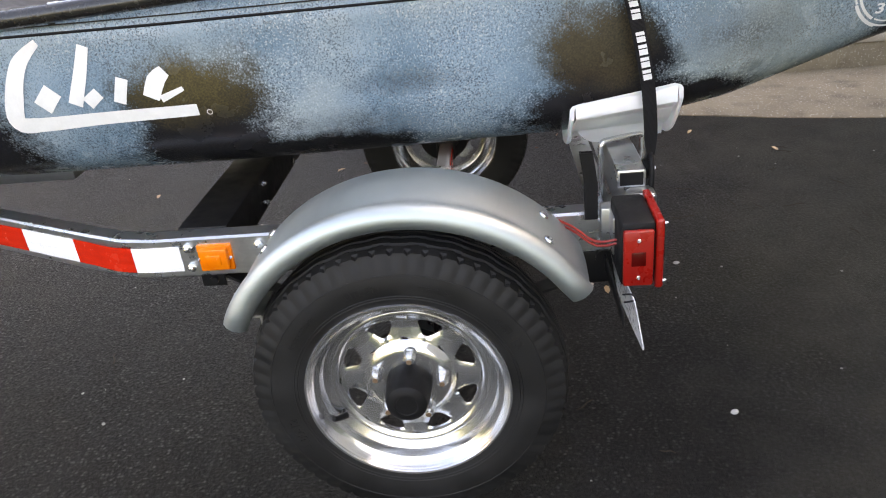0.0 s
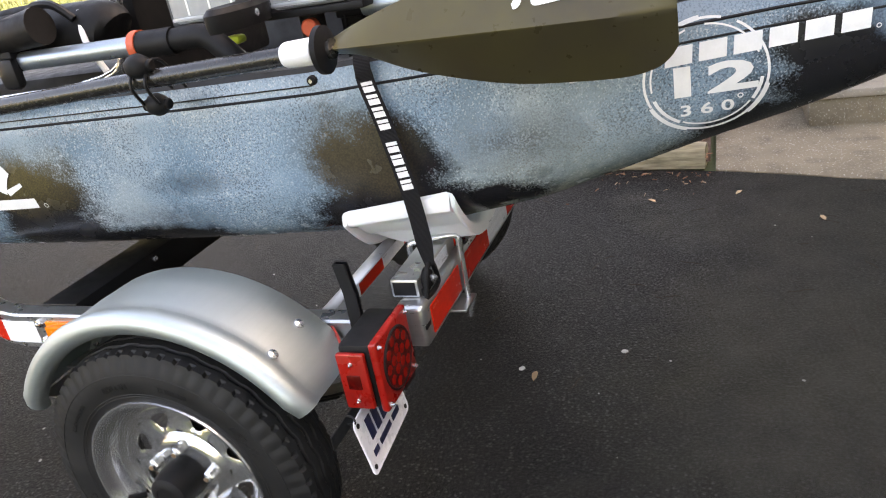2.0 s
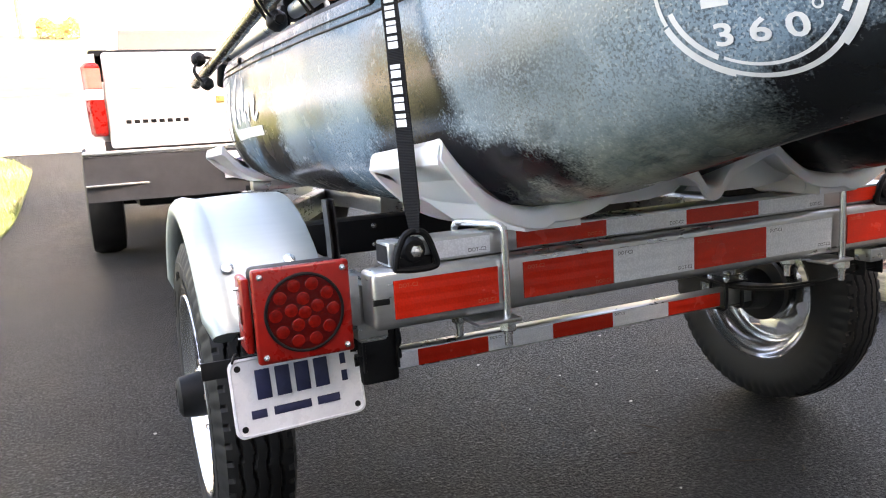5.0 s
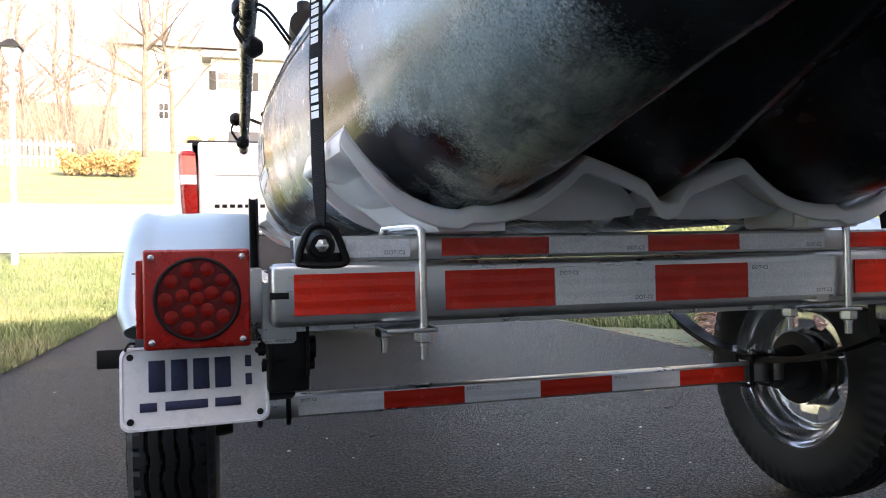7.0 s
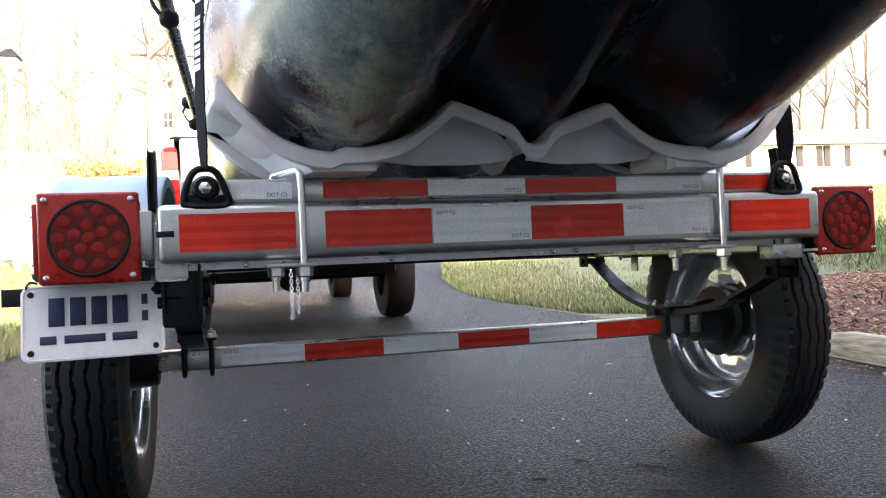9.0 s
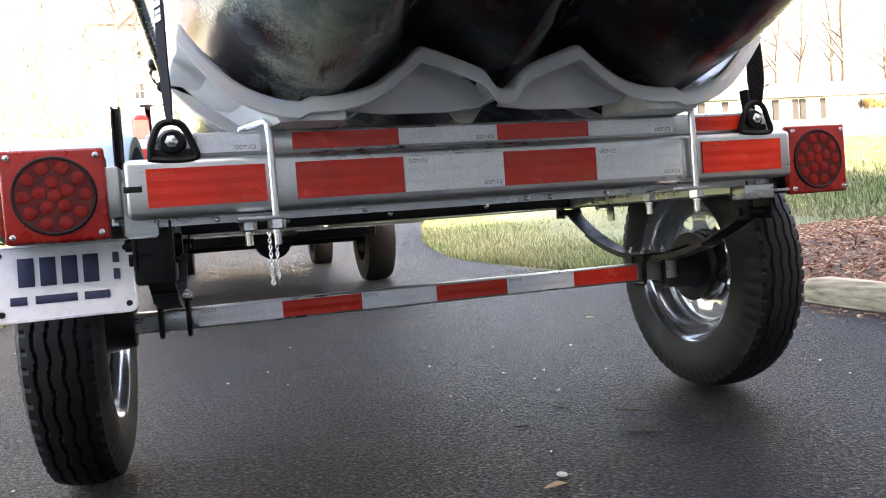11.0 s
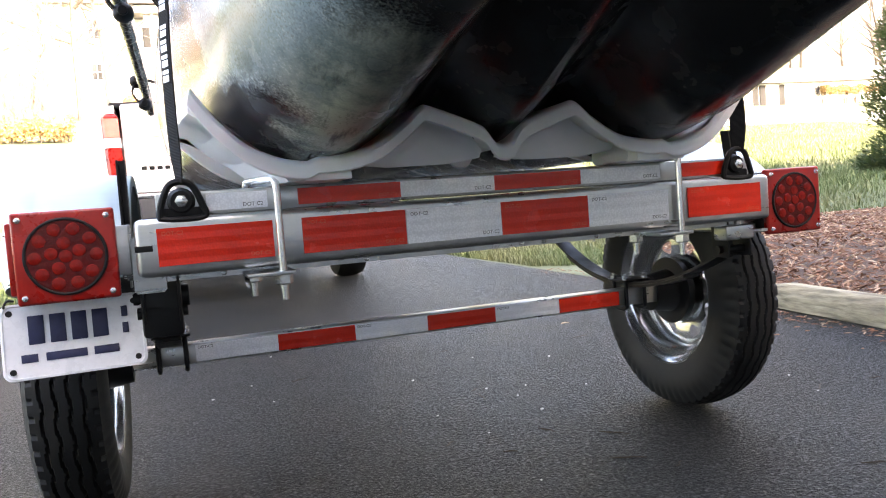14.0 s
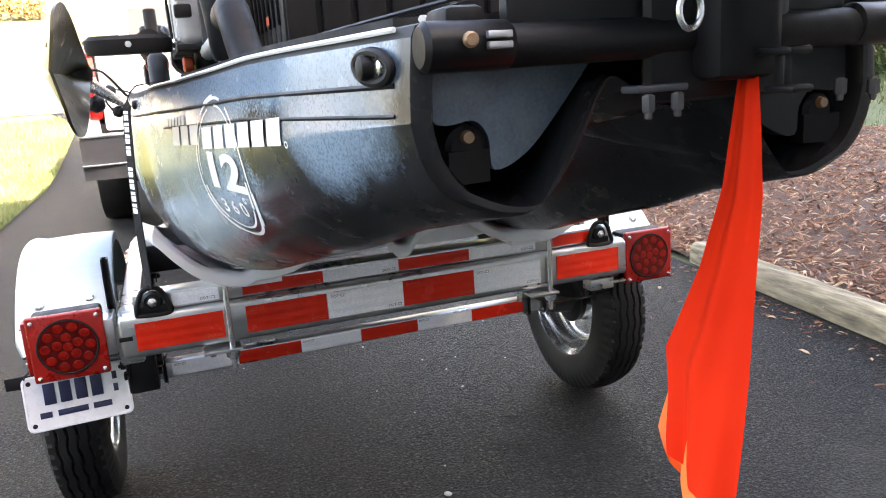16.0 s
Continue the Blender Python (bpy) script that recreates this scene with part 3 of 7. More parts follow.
tagged(new("grass", grass_patch(4, 60000, left_lawn, 0.07)), "patchy green and straw lawn grass along the driveway", "grass", kind="stuff")

# mulch bed with loose chips
BED = [(1.55, -0.4), (1.62, 0.25), (1.78, 1.5), (1.86, 2.5), (2.3, 3.3), (3.4, 3.9), (5.6, 4.1), (7.5, 2.5), (7.5, -0.4)]


def inside(poly, x, y):
    hit = False
    for (ax, ay), (bx, by) in zip(poly, poly[1:] + poly[:1]):
        if (ay > y) != (by > y) and x < (bx - ax) * (y - ay) / (by - ay) + ax:
            hit = not hit
    return hit


def bed_height(x, y):
    near = min(1.0, max(0.0, (x - interp(RIGHT_EDGE, y) - 0.05) / 0.8))
    return 0.03 + 0.14 * near + 0.03 * noise.noise((x * 1.5, y * 1.5, 0))


bm = bmesh.new()
grid = {}
for i in range(41):
    for j in range(33):
        x, y = 1.45 + 6.1 * i / 40, -0.4 + 4.6 * j / 32
        if inside(BED, min(max(x, 1.6), 7.4), min(max(y, -0.38), 4.05)) or inside(BED, x + 0.12, y) or inside(BED, x, y - 0.12):
            grid[i, j] = bm.verts.new((max(x, interp(RIGHT_EDGE, y) + 0.04), y, bed_height(x, y) - 0.01))
for (i, j), v in list(grid.items()):
    quad = [grid.get(k) for k in ((i, j), (i + 1, j), (i + 1, j + 1), (i, j + 1))]
    if all(quad):
        bm.faces.new(quad)
mulch = single("mulch_bed", bm, MULCH_BED, "raised bed of brown shredded bark mulch behind timbers", "mulch", kind="structure")
rng = np.random.default_rng(11)
verts, faces = [], []
while len(faces) < 3 * 21000:
    x, y = 1.55 + 5.8 * rng.random() ** 1.8, rng.uniform(-0.38, 4.0)
    if not inside(BED, x, y):
        continue
    L, w, a, tilt = rng.uniform(0.008, 0.036), rng.uniform(0.002, 0.006), rng.uniform(0, 6.28), rng.uniform(-0.5, 0.6)
    m = Matrix.Translation((x, y, bed_height(x, y) + rng.uniform(0, 0.014))) @ Euler((rng.uniform(-1, 1), tilt, a)).to_matrix().to_4x4()
    k = len(verts)
    verts += [m @ Vector(p) for p in ((-L, -w, 0), (L, -w * 0.6, 0), (L * 0.9, w, 0.002), (-L * 0.8, w, 0.003), (0, 0, 0.006))]
    faces += [(k, k + 1, k + 4), (k + 1, k + 2, k + 4), (k + 2, k + 3, k + 4), (k + 3, k, k + 4)][:3]
for i in range(420):
    y = rng.uniform(-0.4, 3.6)
    x = interp(RIGHT_EDGE, y) - 0.02 - rng.exponential(0.07) + (0.12 if y > 1.4 else -0.01)
    L, w = rng.uniform(0.003, 0.016), rng.uniform(0.001, 0.0028)
    m = Matrix.Translation((x, y, 0.002)) @ Euler((rng.uniform(-0.3, 0.3), 0, rng.uniform(0, 6.28))).to_matrix().to_4x4()
    k = len(verts)
    verts += [m @ Vector(p) for p in ((-L, -w, 0), (L, -w * 0.6, 0), (L * 0.9, w, 0.002), (-L * 0.8, w, 0.002), (0, 0, 0.004))]
    faces += [(k, k + 1, k + 4), (k + 1, k + 2, k + 4), (k + 2, k + 3, k + 4), (k + 3, k, k + 4)]
me = bpy.data.meshes.new("mulch_chips")
me.from_pydata(verts, [], faces)
me.materials.append(MULCH)
tagged(new("mulch_chips", me), "loose shredded bark mulch chips", "mulch", kind="stuff")


def landscape_timber(a, b, h=0.085, w=0.1):
    """A rough half-round edging timber lying on the ground from a to b."""
    a, b = Vector((*a, 0)), Vector((*b, 0))
    d = (b - a).normalized()
    side = Vector((d.y, -d.x, 0))
    prof = [(-0.5, 0.0), (-0.5, 0.55), (-0.42, 0.85), (-0.25, 1.0), (0.25, 1.0), (0.42, 0.85), (0.5, 0.55), (0.5, 0.0)]
    rings = []
    n = 26
    for i in range(n + 1):
        p = a + (b - a) * i / n
        e = 0.93 if i in (0, n) else 1.0
        rings.append([p + side * (u * w * e + 0.004 * noise.noise((i * 0.4, k, 2))) + Vector((0, 0, v * h * e + 0.004 * noise.noise((i * 0.5, k, 7)) * (v > 0))) for k, (u, v) in enumerate(prof)])
    return single("landscape_timber", bm_loft(rings), TIMBER, "weathered half-round edging timber on the driveway edge", "timber")


landscape_timber((1.57, -0.385), (1.8, 1.36), 0.095, 0.1)

# walkway slab, entry steps and brick pier beside the bed
rings = []
for y in steps_between(-6, -0.42, 40):
    e = interp(RIGHT_EDGE, y) + 0.03 * noise.noise((2, y * 5, 1))
    rings.append([Vector((e, y, 0.004)), Vector((e + 0.02, y, 0.018)), Vector((2.4, y, 0.03)), Vector((2.4, y, -0.05)), Vector((e, y, -0.05))])
single("pavement", bm_loft(rings), CONCRETE, "stained tan concrete walkway slab beside the asphalt", "pavement", kind="structure")
stairs = thing("entry_steps", "three broad weathered concrete entry steps", "steps", kind="structure")
for i in range(4):
    x0, z = 1.9 + 0.333 * i, 0.175 * i
    part("riser", bm_box(x0 + 0.015, 4.6, -4.2, -0.785, z, z + 0.137, 0.004), CONCRETE, stairs)
    part("tread", bm_box(x0, x0 + 0.37, -4.2, -0.78, z + 0.139, z + 0.175, 0.008), TREAD, stairs, "paler worn concrete tread")

# unseen house behind the drive and beside the steps, sized to shade drive and lawn
# tone of the unseen walls, set for the light they bounce back
HOUSE_CLAD = plain("grey tan house cladding", (0.33, 0.32, 0.295), (0.42, 0.41, 0.38), 0.85, 0.0, 3, 40, 0.5, 0.004)
house = thing("shade_wall", "unseen plain house walls that shade the drive and lawn", "wall", kind="structure")
part("wall", bm_box(-12, 4.6, -6.4, -6.1, 0, 7.3), HOUSE_CLAD, house)
part("wall", bm_box(4.6, 19, -6.1, -0.6, 0, 6.8), HOUSE_CLAD, house)
part("roof", bm_loft([[Vector((x, -5.6, 7.2)), Vector((x, -9.6, 9.3)), Vector((x, -13.6, 7.2))] for x in (-12.6, 9.9)]), SHINGLE, house)


# ---------------------------------------------------------------- trailer
trailer = thing("boat_trailer", "galvanised kayak trailer with red and white reflective tape, standing on asphalt", "trailer")
Z0, Z1 = 0.449, 0.527


def strip(name_mat, x0, x1, y, z0, z1, parent, axis="x"):
    return part("reflective_tape", bm_box(x0, x1, y - 0.0016, y + 0.0004, z0, z1), name_mat, parent, "red reflective tape" if name_mat is RED else "silver white reflective tape")


def dot_marks(x, z, y, parent, dark):
    """The tiny printed class mark on a tape section."""
    t = text_bm("DOT-C2", 0.0075)
    bmesh.ops.transform(t, matrix=pose(x, y, z, 90, 0, 0), verts=t.verts[:])
    part("print", t, BLACK if dark else ORANGE_INK, parent, "small printed mark", False)


beam = part("rear_beam", bm_box(-0.522, 0.522, 0.0, 0.052, Z0, Z1, 0.009, 3), GALV, trailer, "galvanised channel cross beam")
part("slot", bm_box(-0.5225, -0.5, -0.0006, 0.001, 0.484, 0.492, 0.0002), BLACK, beam)
for m, a in ((RED, -0.494), (RED, -0.302), (SILVER, -0.149), (RED, 0.003), (SILVER, 0.155), (RED, 0.346)):
    strip(m, a, a + 0.1515, -0.0008, 0.463, 0.5135, beam)
    dot_marks(a + 0.02, 0.506, -0.0032, beam, m is SILVER)
    dot_marks(a + 0.133, 0.4695, -0.0032, beam, m is SILVER)
bunk = part("upper_bar", bm_box(-0.492, 0.492, 0.014, 0.064, 0.5275, 0.5605, 0.004), GALV, trailer, "galvanised box tube bolted on the rear beam")
part("tube_end", bm_box(-0.4925, -0.49, 0.019, 0.059, 0.532, 0.556), BLACK, bunk)
for m, a, b in ((SILVER, -0.427, -0.345), (RED, -0.302, -0.1505), (SILVER, -0.1505, 0.001), (RED, 0.001, 0.1525), (SILVER, 0.1525, 0.304), (RED, 0.346, 0.462)):
    strip(m, a, b, 0.0136, 0.5325, 0.5555, bunk)
    if b < 0.4:
        dot_marks(b - 0.02, 0.538, 0.0112, bunk, m is SILVER)


def hex_nut(c, axis, r=0.0095, h=0.008, material=BRIGHT, parent=None, name="nut"):
    c, axis = Vector(c), Vector(axis).normalized()
    bm = bm_tube([c, c + axis * (h * 0.85), c + axis * h], [r, r, r * 0.8], 6)
    bm2 = bm_tube([c - axis * 0.001, c + axis * (h + 0.004), c + axis * (h + 0.005)], [r * 0.55, r * 0.55, r * 0.35], 10)
    return part(name, bm_join(bm, bm2), material, parent, "", True)


for x in (-0.334, 0.325):
    pts = catmull([(x - 0.034, 0.075, 0.403), (x - 0.034, 0.075, 0.54), (x - 0.033, 0.072, 0.5665), (x - 0.028, 0.06, 0.5705), (x - 0.006, 0.006, 0.5705), (x - 0.001, -0.0055, 0.566), (x, -0.0085, 0.55), (x, -0.0085, 0.403)], 5)
    ub = part("u_bolt", bm_tube(pts, 0.0055, 10), BRIGHT, trailer, "bright zinc square u-bolt round both bars")
    part("clamp_plate", bm_box(x - 0.05, x + 0.016, -0.02, 0.09, 0.4375, 0.4425, 0.001), GALV, ub)
    hex_nut((x, -0.0085, 0.437), (0, 0, -1), 0.0125, 0.0135, BRIGHT, ub)
    hex_nut((x - 0.034, 0.075, 0.437), (0, 0, -1), 0.0125, 0.0135, BRIGHT, ub)

# side rails, bending in towards the tongue
for s, side in ((-1, "left"), (1, "right")):
    R0, R1 = Z0 - 0.024, Z1 - 0.024
    plan = [(0.05, 0.508), (0.9, 0.508), (0.96, 0.497), (1.03, 0.468), (1.9, 0.06), (2.05, 0.03)]
    rings = []
    for y, x in plan:
        rings.append([Vector((s * (x + dx), y, z)) for dx, z in ((-0.02, R0 + 0.004), (-0.016, R0), (0.018, R0), (0.022, R0 + 0.004), (0.022, R1 - 0.004), (0.018, R1), (-0.016, R1), (-0.02, R1 - 0.004))])
    rail = part("side_rail", bm_loft(rings), GALV, trailer, "galvanised side rail bent towards the tongue")

    def on_rail(u):
        """Outer face of the rail at distance u ahead."""
        if u < 0.9:
            return Vector((s * 0.5315, u, 0))
        if u < 1.03:
            t = (u - 0.9) / 0.13
            return Vector((s * (0.5315 - 0.04 * t * t), u, 0))
        return Vector((s * (0.4915 - 0.469 * (u - 1.03)), u, 0))
    u = 0.848
    for i in range(7):
        m = SILVER if i % 2 == 0 else RED
        du = 0.092 if i == 0 else 0.14
        us = steps_between(u, u + du, 6)
        part("reflective_tape", bm_loft([[on_rail(v) + Vector((0, 0, 0.439)), on_rail(v) + Vector((0, 0, 0.489))] for v in us], False, False), m, rail, "silver white reflective tape" if m is SILVER else "red reflective tape")
        u += du
    # amber marker with two bolts
    mk = part("side_marker", bm_join(bm_box(s * 0.532 - 0.004, s * 0.532 + 0.004, 0.752, 0.815, 0.438, 0.49, 0.002), bm_box(min(s * 0.53, s * 0.546), max(s * 0.53, s * 0.546), 0.758, 0.809, 0.443, 0.485, 0.004), bm_box(min(s * 0.54, s * 0.549), max(s * 0.54, s * 0.549), 0.77, 0.797, 0.454, 0.474, 0.002)), AMBER, trailer, "amber plastic side marker lamp")
    for y, z in ((0.755, 0.464), (0.812, 0.464)):
        hex_nut((s * 0.536, y, z), (s, 0, 0), 0.003, 0.003, BRIGHT, mk, "screw")
    for y, z in ((0.832, 0.485), (0.832, 0.446), (0.7, 0.485), (0.7, 0.446)):
        hex_nut((s * 0.53, y, z), (s, 0, 0), 0.0085, 0.007, BRIGHT, rail, "bolt")
    for y in (0.035, 0.075):
        hex_nut((s * 0.531, y + 0.02, 0.49), (s, 0, 0), 0.008, 0.007, BRIGHT, rail, "bolt")
        hex_nut((s * 0.531, y + 0.02, 0.452), (s, 0, 0), 0.008, 0.007, BRIGHT, rail, "bolt")

xm = part("cross_member", bm_box(-0.49, 0.49, 0.768, 0.862, 0.43, 0.506, 0.004), BLACK, trailer, "black painted cross tube with bolts")
for x in (-0.25, 0.25, 0.0):
    hex_nut((x, 0.768, 0.49), (0, -1, 0), 0.007, 0.005, BRIGHT, xm, "bolt")
    hex_nut((x, 0.768, 0.446), (0, -1, 0), 0.007, 0.005, BRIGHT, xm, "bolt")
low = part("inner_angle", bm_join(bm_box(-0.487, 0.487, 0.056, 0.06, 0.4385, 0.449), bm_box(-0.487, 0.487, 0.06, 0.1, 0.444, 0.448)), GALV, trailer, "galvanised angle under the rear beam")
for x in (-0.2, 0.06, 0.1, 0.2, -0.41):
    hex_nut((x, 0.056, 0.4435), (0, -1, 0), 0.0045, 0.003, BRIGHT, low, "bolt")
part("tongue", bm_box(-0.038, 0.038, 1.3, 3.2, 0.452, 0.527, 0.006), GALV, trailer, "galvanised tongue tube")
coupler = part("coupler", bm_join(bm_box(-0.045, 0.045, 3.1, 3.42, 0.455, 0.52, 0.02), bm_cyl((0, 3.38, 0.45), (0, 3.38, 0.53), 0.045, 16)), BLACK, trailer)
for sx, top_z, n_link in ((-0.145, 0.44, 16), (-0.112, 0.44, 15)):
    links = []
    for i in range(n_link):
        z = top_z - 0.0185 * i
        across = i % 2
        loop = [Vector((sx + (math.cos(t) * 0.008 if across else 0), 3.0 + (0 if across else math.cos(t) * 0.008), z + math.sin(t) * 0.0135)) for t in (2 * math.pi * k / 12 for k in range(12))]
        links.append(bm_tube(loop, 0.003, 6, loop=True))
    tagged(part("safety_chain", bm_join(*links), BRIGHT, trailer, "bright chain hanging from the tongue"), kind="stuff")
part("chain_bar", bm_box(-0.16, 0.16, 2.985, 3.015, 0.437, 0.45, 0.003), GALV, trailer)
fork = part("front_bar", bm_box(-0.34, 0.34, 1.72, 1.77, 0.53, 0.563, 0.004), GALV, trailer, "galvanised bar under the front cradle")

axle = part("axle", bm_box(-0.585, 0.585, 0.4075, 0.4455, 0.2545, 0.2925, 0.003), GALV, trailer, "square galvanised axle tube with tape")
for m, a, b in ((SILVER, -0.456, -0.304), (RED, -0.304, -0.152), (SILVER, -0.152, 0.0), (RED, 0.0, 0.152), (SILVER, 0.152, 0.304), (RED, 0.304, 0.456)):
    strip(m, a, b, 0.4067, 0.2585, 0.2895, axle)
    if m is SILVER:
        dot_marks(a + 0.018, 0.2845, 0.4043, axle, True)

for s in (-1, 1):
    x = s * 0.497
    leaves = []
    for k, (a, b) in enumerate(((0.085, 0.79), (0.2, 0.68))):
        pts = []
        for i in range(17):
            y = a + (b - a) * i / 16
            q = (y - 0.4265) / 0.36
            pts.append((y, 0.303 - 0.006 * k + (0.112 if q > 0 else 0.09) * q * q))
        leaves.append(bm_loft([[Vector((x - 0.019, y, z)), Vector((x + 0.019, y, z)), Vector((x + 0.019, y, z + 0.0055)), Vector((x - 0.019, y, z + 0.0055))] for y, z in pts]))
    spring = part("leaf_spring", bm_join(*leaves), BLACK, trailer, "black leaf spring over the axle")
    for y in (0.075, 0.8):
        eye = 0.414 if y > 0.4 else 0.394
        part("hanger", bm_join(bm_box(x - 0.026, x - 0.022, y - 0.02, y + 0.025, eye - 0.014, 0.448, 0.001), bm_box(x + 0.022, x + 0.026, y - 0.02, y + 0.025, eye - 0.014, 0.448, 0.001), bm_cyl((x - 0.034, y, eye), (x + 0.034, y, eye), 0.0075, 10)), BLACK, spring)
    for xx in (x - 0.024, x + 0.024):
        loop = [(xx, 0.402, 0.325), (xx, 0.402, 0.25), (xx, 0.41, 0.246), (xx, 0.443, 0.246), (xx, 0.451, 0.25), (xx, 0.451, 0.325)]
        part("axle_u_bolt", bm_tube(loop, 0.0045, 8), BLACK, spring)
        for y in (0.402, 0.451):
            hex_nut((xx, y, 0.314), (0, 0, 1), 0.008, 0.008, BRIGHT, spring)
    part("spring_plate", bm_box(x - 0.034, x + 0.034, 0.392, 0.461, 0.309, 0.314, 0.001), BLACK, spring)

# wheels
WX, WY, WZ, TR = 0.652, 0.44, 0.2725, 0.272


def tyre_bm():
    """A bias-ply trailer tyre about x, centred at the origin: zigzag grooves, shoulder notches, sidewall ribs."""
    prof = []
    side = [(0.051, 0.168), (0.0545, 0.177), (0.0565, 0.188), (0.0595, 0.203), (0.0608, 0.222), (0.0588, 0.238), (0.0545, 0.25), (0.0505, 0.258)]
    side = [(x, r - 0.002 * (r - 0.166) / 0.092) for x, r in side]
    prof += [(-x, r, 0) for x, r in side]
    tread = steps_between(-0.0485, 0.0485, 40)
    prof += [(x, TR - 3.8 * x * x, 1) for x in tread]
    prof += [(x, r, 0) for x, r in side[::-1]]
    seg = 300
    rings = []
    for k in range(seg):
        t = 2 * math.pi * k / seg
        zig = 0.0021 * math.sin(2 * math.pi * k / 10)
        ring = []
        for x, r, tr in prof:
            if tr:
                for g in (-0.029, -0.0097, 0.0097, 0.029):
                    if abs(x - g - zig) < 0.0019:
                        r -= 0.0065
                if abs(x) > 0.039 and k % 5 < 1:
                    r -= 0.005
            elif r > 0.236 and k % 5 < 2:
                r -= 0.0045
            ring.append(Vector((x, r * math.cos(t), r * math.sin(t))))
        rings.append(ring)
    bm = bmesh.new()
    vs = [[bm.verts.new(p) for p in ring] for ring in rings]
    for a, b in zip(vs, vs[1:] + vs[:1]):
        for i in range(len(prof) - 1):
            bm.faces.new((a[i], a[i + 1], b[i + 1], b[i]))
    bmesh.ops.recalc_face_normals(bm, faces=bm.faces[:])
    return bm


def rim_bm():
    """Spoked steel wheel seen from -x: stepped barrel, lip, dished disc with eight openings."""
    barrel = [(-0.055, 0.1685), (-0.0585, 0.167), (-0.058, 0.1635), (-0.054, 0.161), (-0.046, 0.1575), (-0.043, 0.154), (-0.04, 0.1495), (-0.03, 0.1475), (-0.022, 0.146), (-0.016, 0.134), (0.006, 0.132),
              (0.02, 0.146), (0.036, 0.15), (0.042, 0.158), (0.049, 0.161), (0.053, 0.1665), (0.05, 0.169)]
    barrel = [(x, r * 1.045) for x, r in barrel]
    a = bm_lathe(barrel, (0, 0, 0), 96)
    b = bm_lathe([(x * 0.97 + 0.001, r - 0.0028) for x, r in barrel], (0, 0, 0), 96)
    # disc: eight sectors, each a web round a rounded trapezoid opening, between two turned rings
    disc = bmesh.new()

    def depth(r):
        return -0.012 + interp([(0.037, -0.011), (0.066, -0.01), (0.074, -0.004), (0.081, 0.002), (0.104, 0.0055), (0.124, 0.004), (0.131, -0.002), (0.137, -0.003), (0.146, 0.006)], r)
    n = 48
    for off in (0.0, 0.004):
        for k in range(8):
            mid = math.radians(45 * k + 22.5)
            outer, hole = [], []
            for q in range(n):
                t = 2 * math.pi * q / n
                cs, sn = math.cos(t), math.sin(t)
                m = max(abs(cs), abs(sn))
                u, v = cs / m, sn / m                      # square boundary
                outer.append((0.1025 + 0.0225 * v, math.radians(22.5) * u))
                e = (abs(cs) ** 3.2 + abs(sn) ** 3.2) ** (-1 / 3.2)
                hv = 0.0148 * sn * e
                hole.append((0.1035 + hv, (0.0168 + 0.55 * hv) * cs * e / 0.1035 * (1 + 0.12 * cs)))
            rows = []
            for f in (0.0, 0.35, 0.7, 1.0):
                row = []
                for (ro, ao), (rh, ah) in zip(outer, hole):
                    r, a2 = ro + (rh - ro) * f, mid + ao + (ah - ao) * f
                    row.append(disc.verts.new((depth(r) + off + (0.0025 if f == 1.0 and off == 0 else 0.0), r * math.cos(a2), r * math.sin(a2))))
                rows.append(row)
            for p, q2 in zip(rows, rows[1:]):
                for i2 in range(n):
                    i3 = (i2 + 1) % n
                    disc.faces.new((p[i2], p[i3], q2[i3], q2[i2]))
    for off in (0.0, 0.004):
        for ra, rb in ((0.037, 0.08), (0.125, 0.146)):
            bm_lathe([(depth(r) + off, r) for r in steps_between(ra, rb, 6)], (0, 0, 0), 96, start=disc)
    bmesh.ops.remove_doubles(disc, verts=disc.verts[:], dist=1e-5)
    bmesh.ops.recalc_face_normals(disc, faces=disc.faces[:])
    return bm_join(a, b, disc)


TYRE_ME = link_mesh("tyre", tyre_bm(), RUBBER)
RIB_ME = [link_mesh("sidewall_rib", bm_tube([Vector((x, r * math.cos(t), r * math.sin(t))) for t in (2 * math.pi * k / 90 for k in range(90))], 0.0011, 5, loop=True), RUBBER) for r, x in ((0.187, -0.0562), (0.192, -0.0572), (0.231, -0.0592))]
RIM_ME = link_mesh("rim", rim_bm(), RIM)


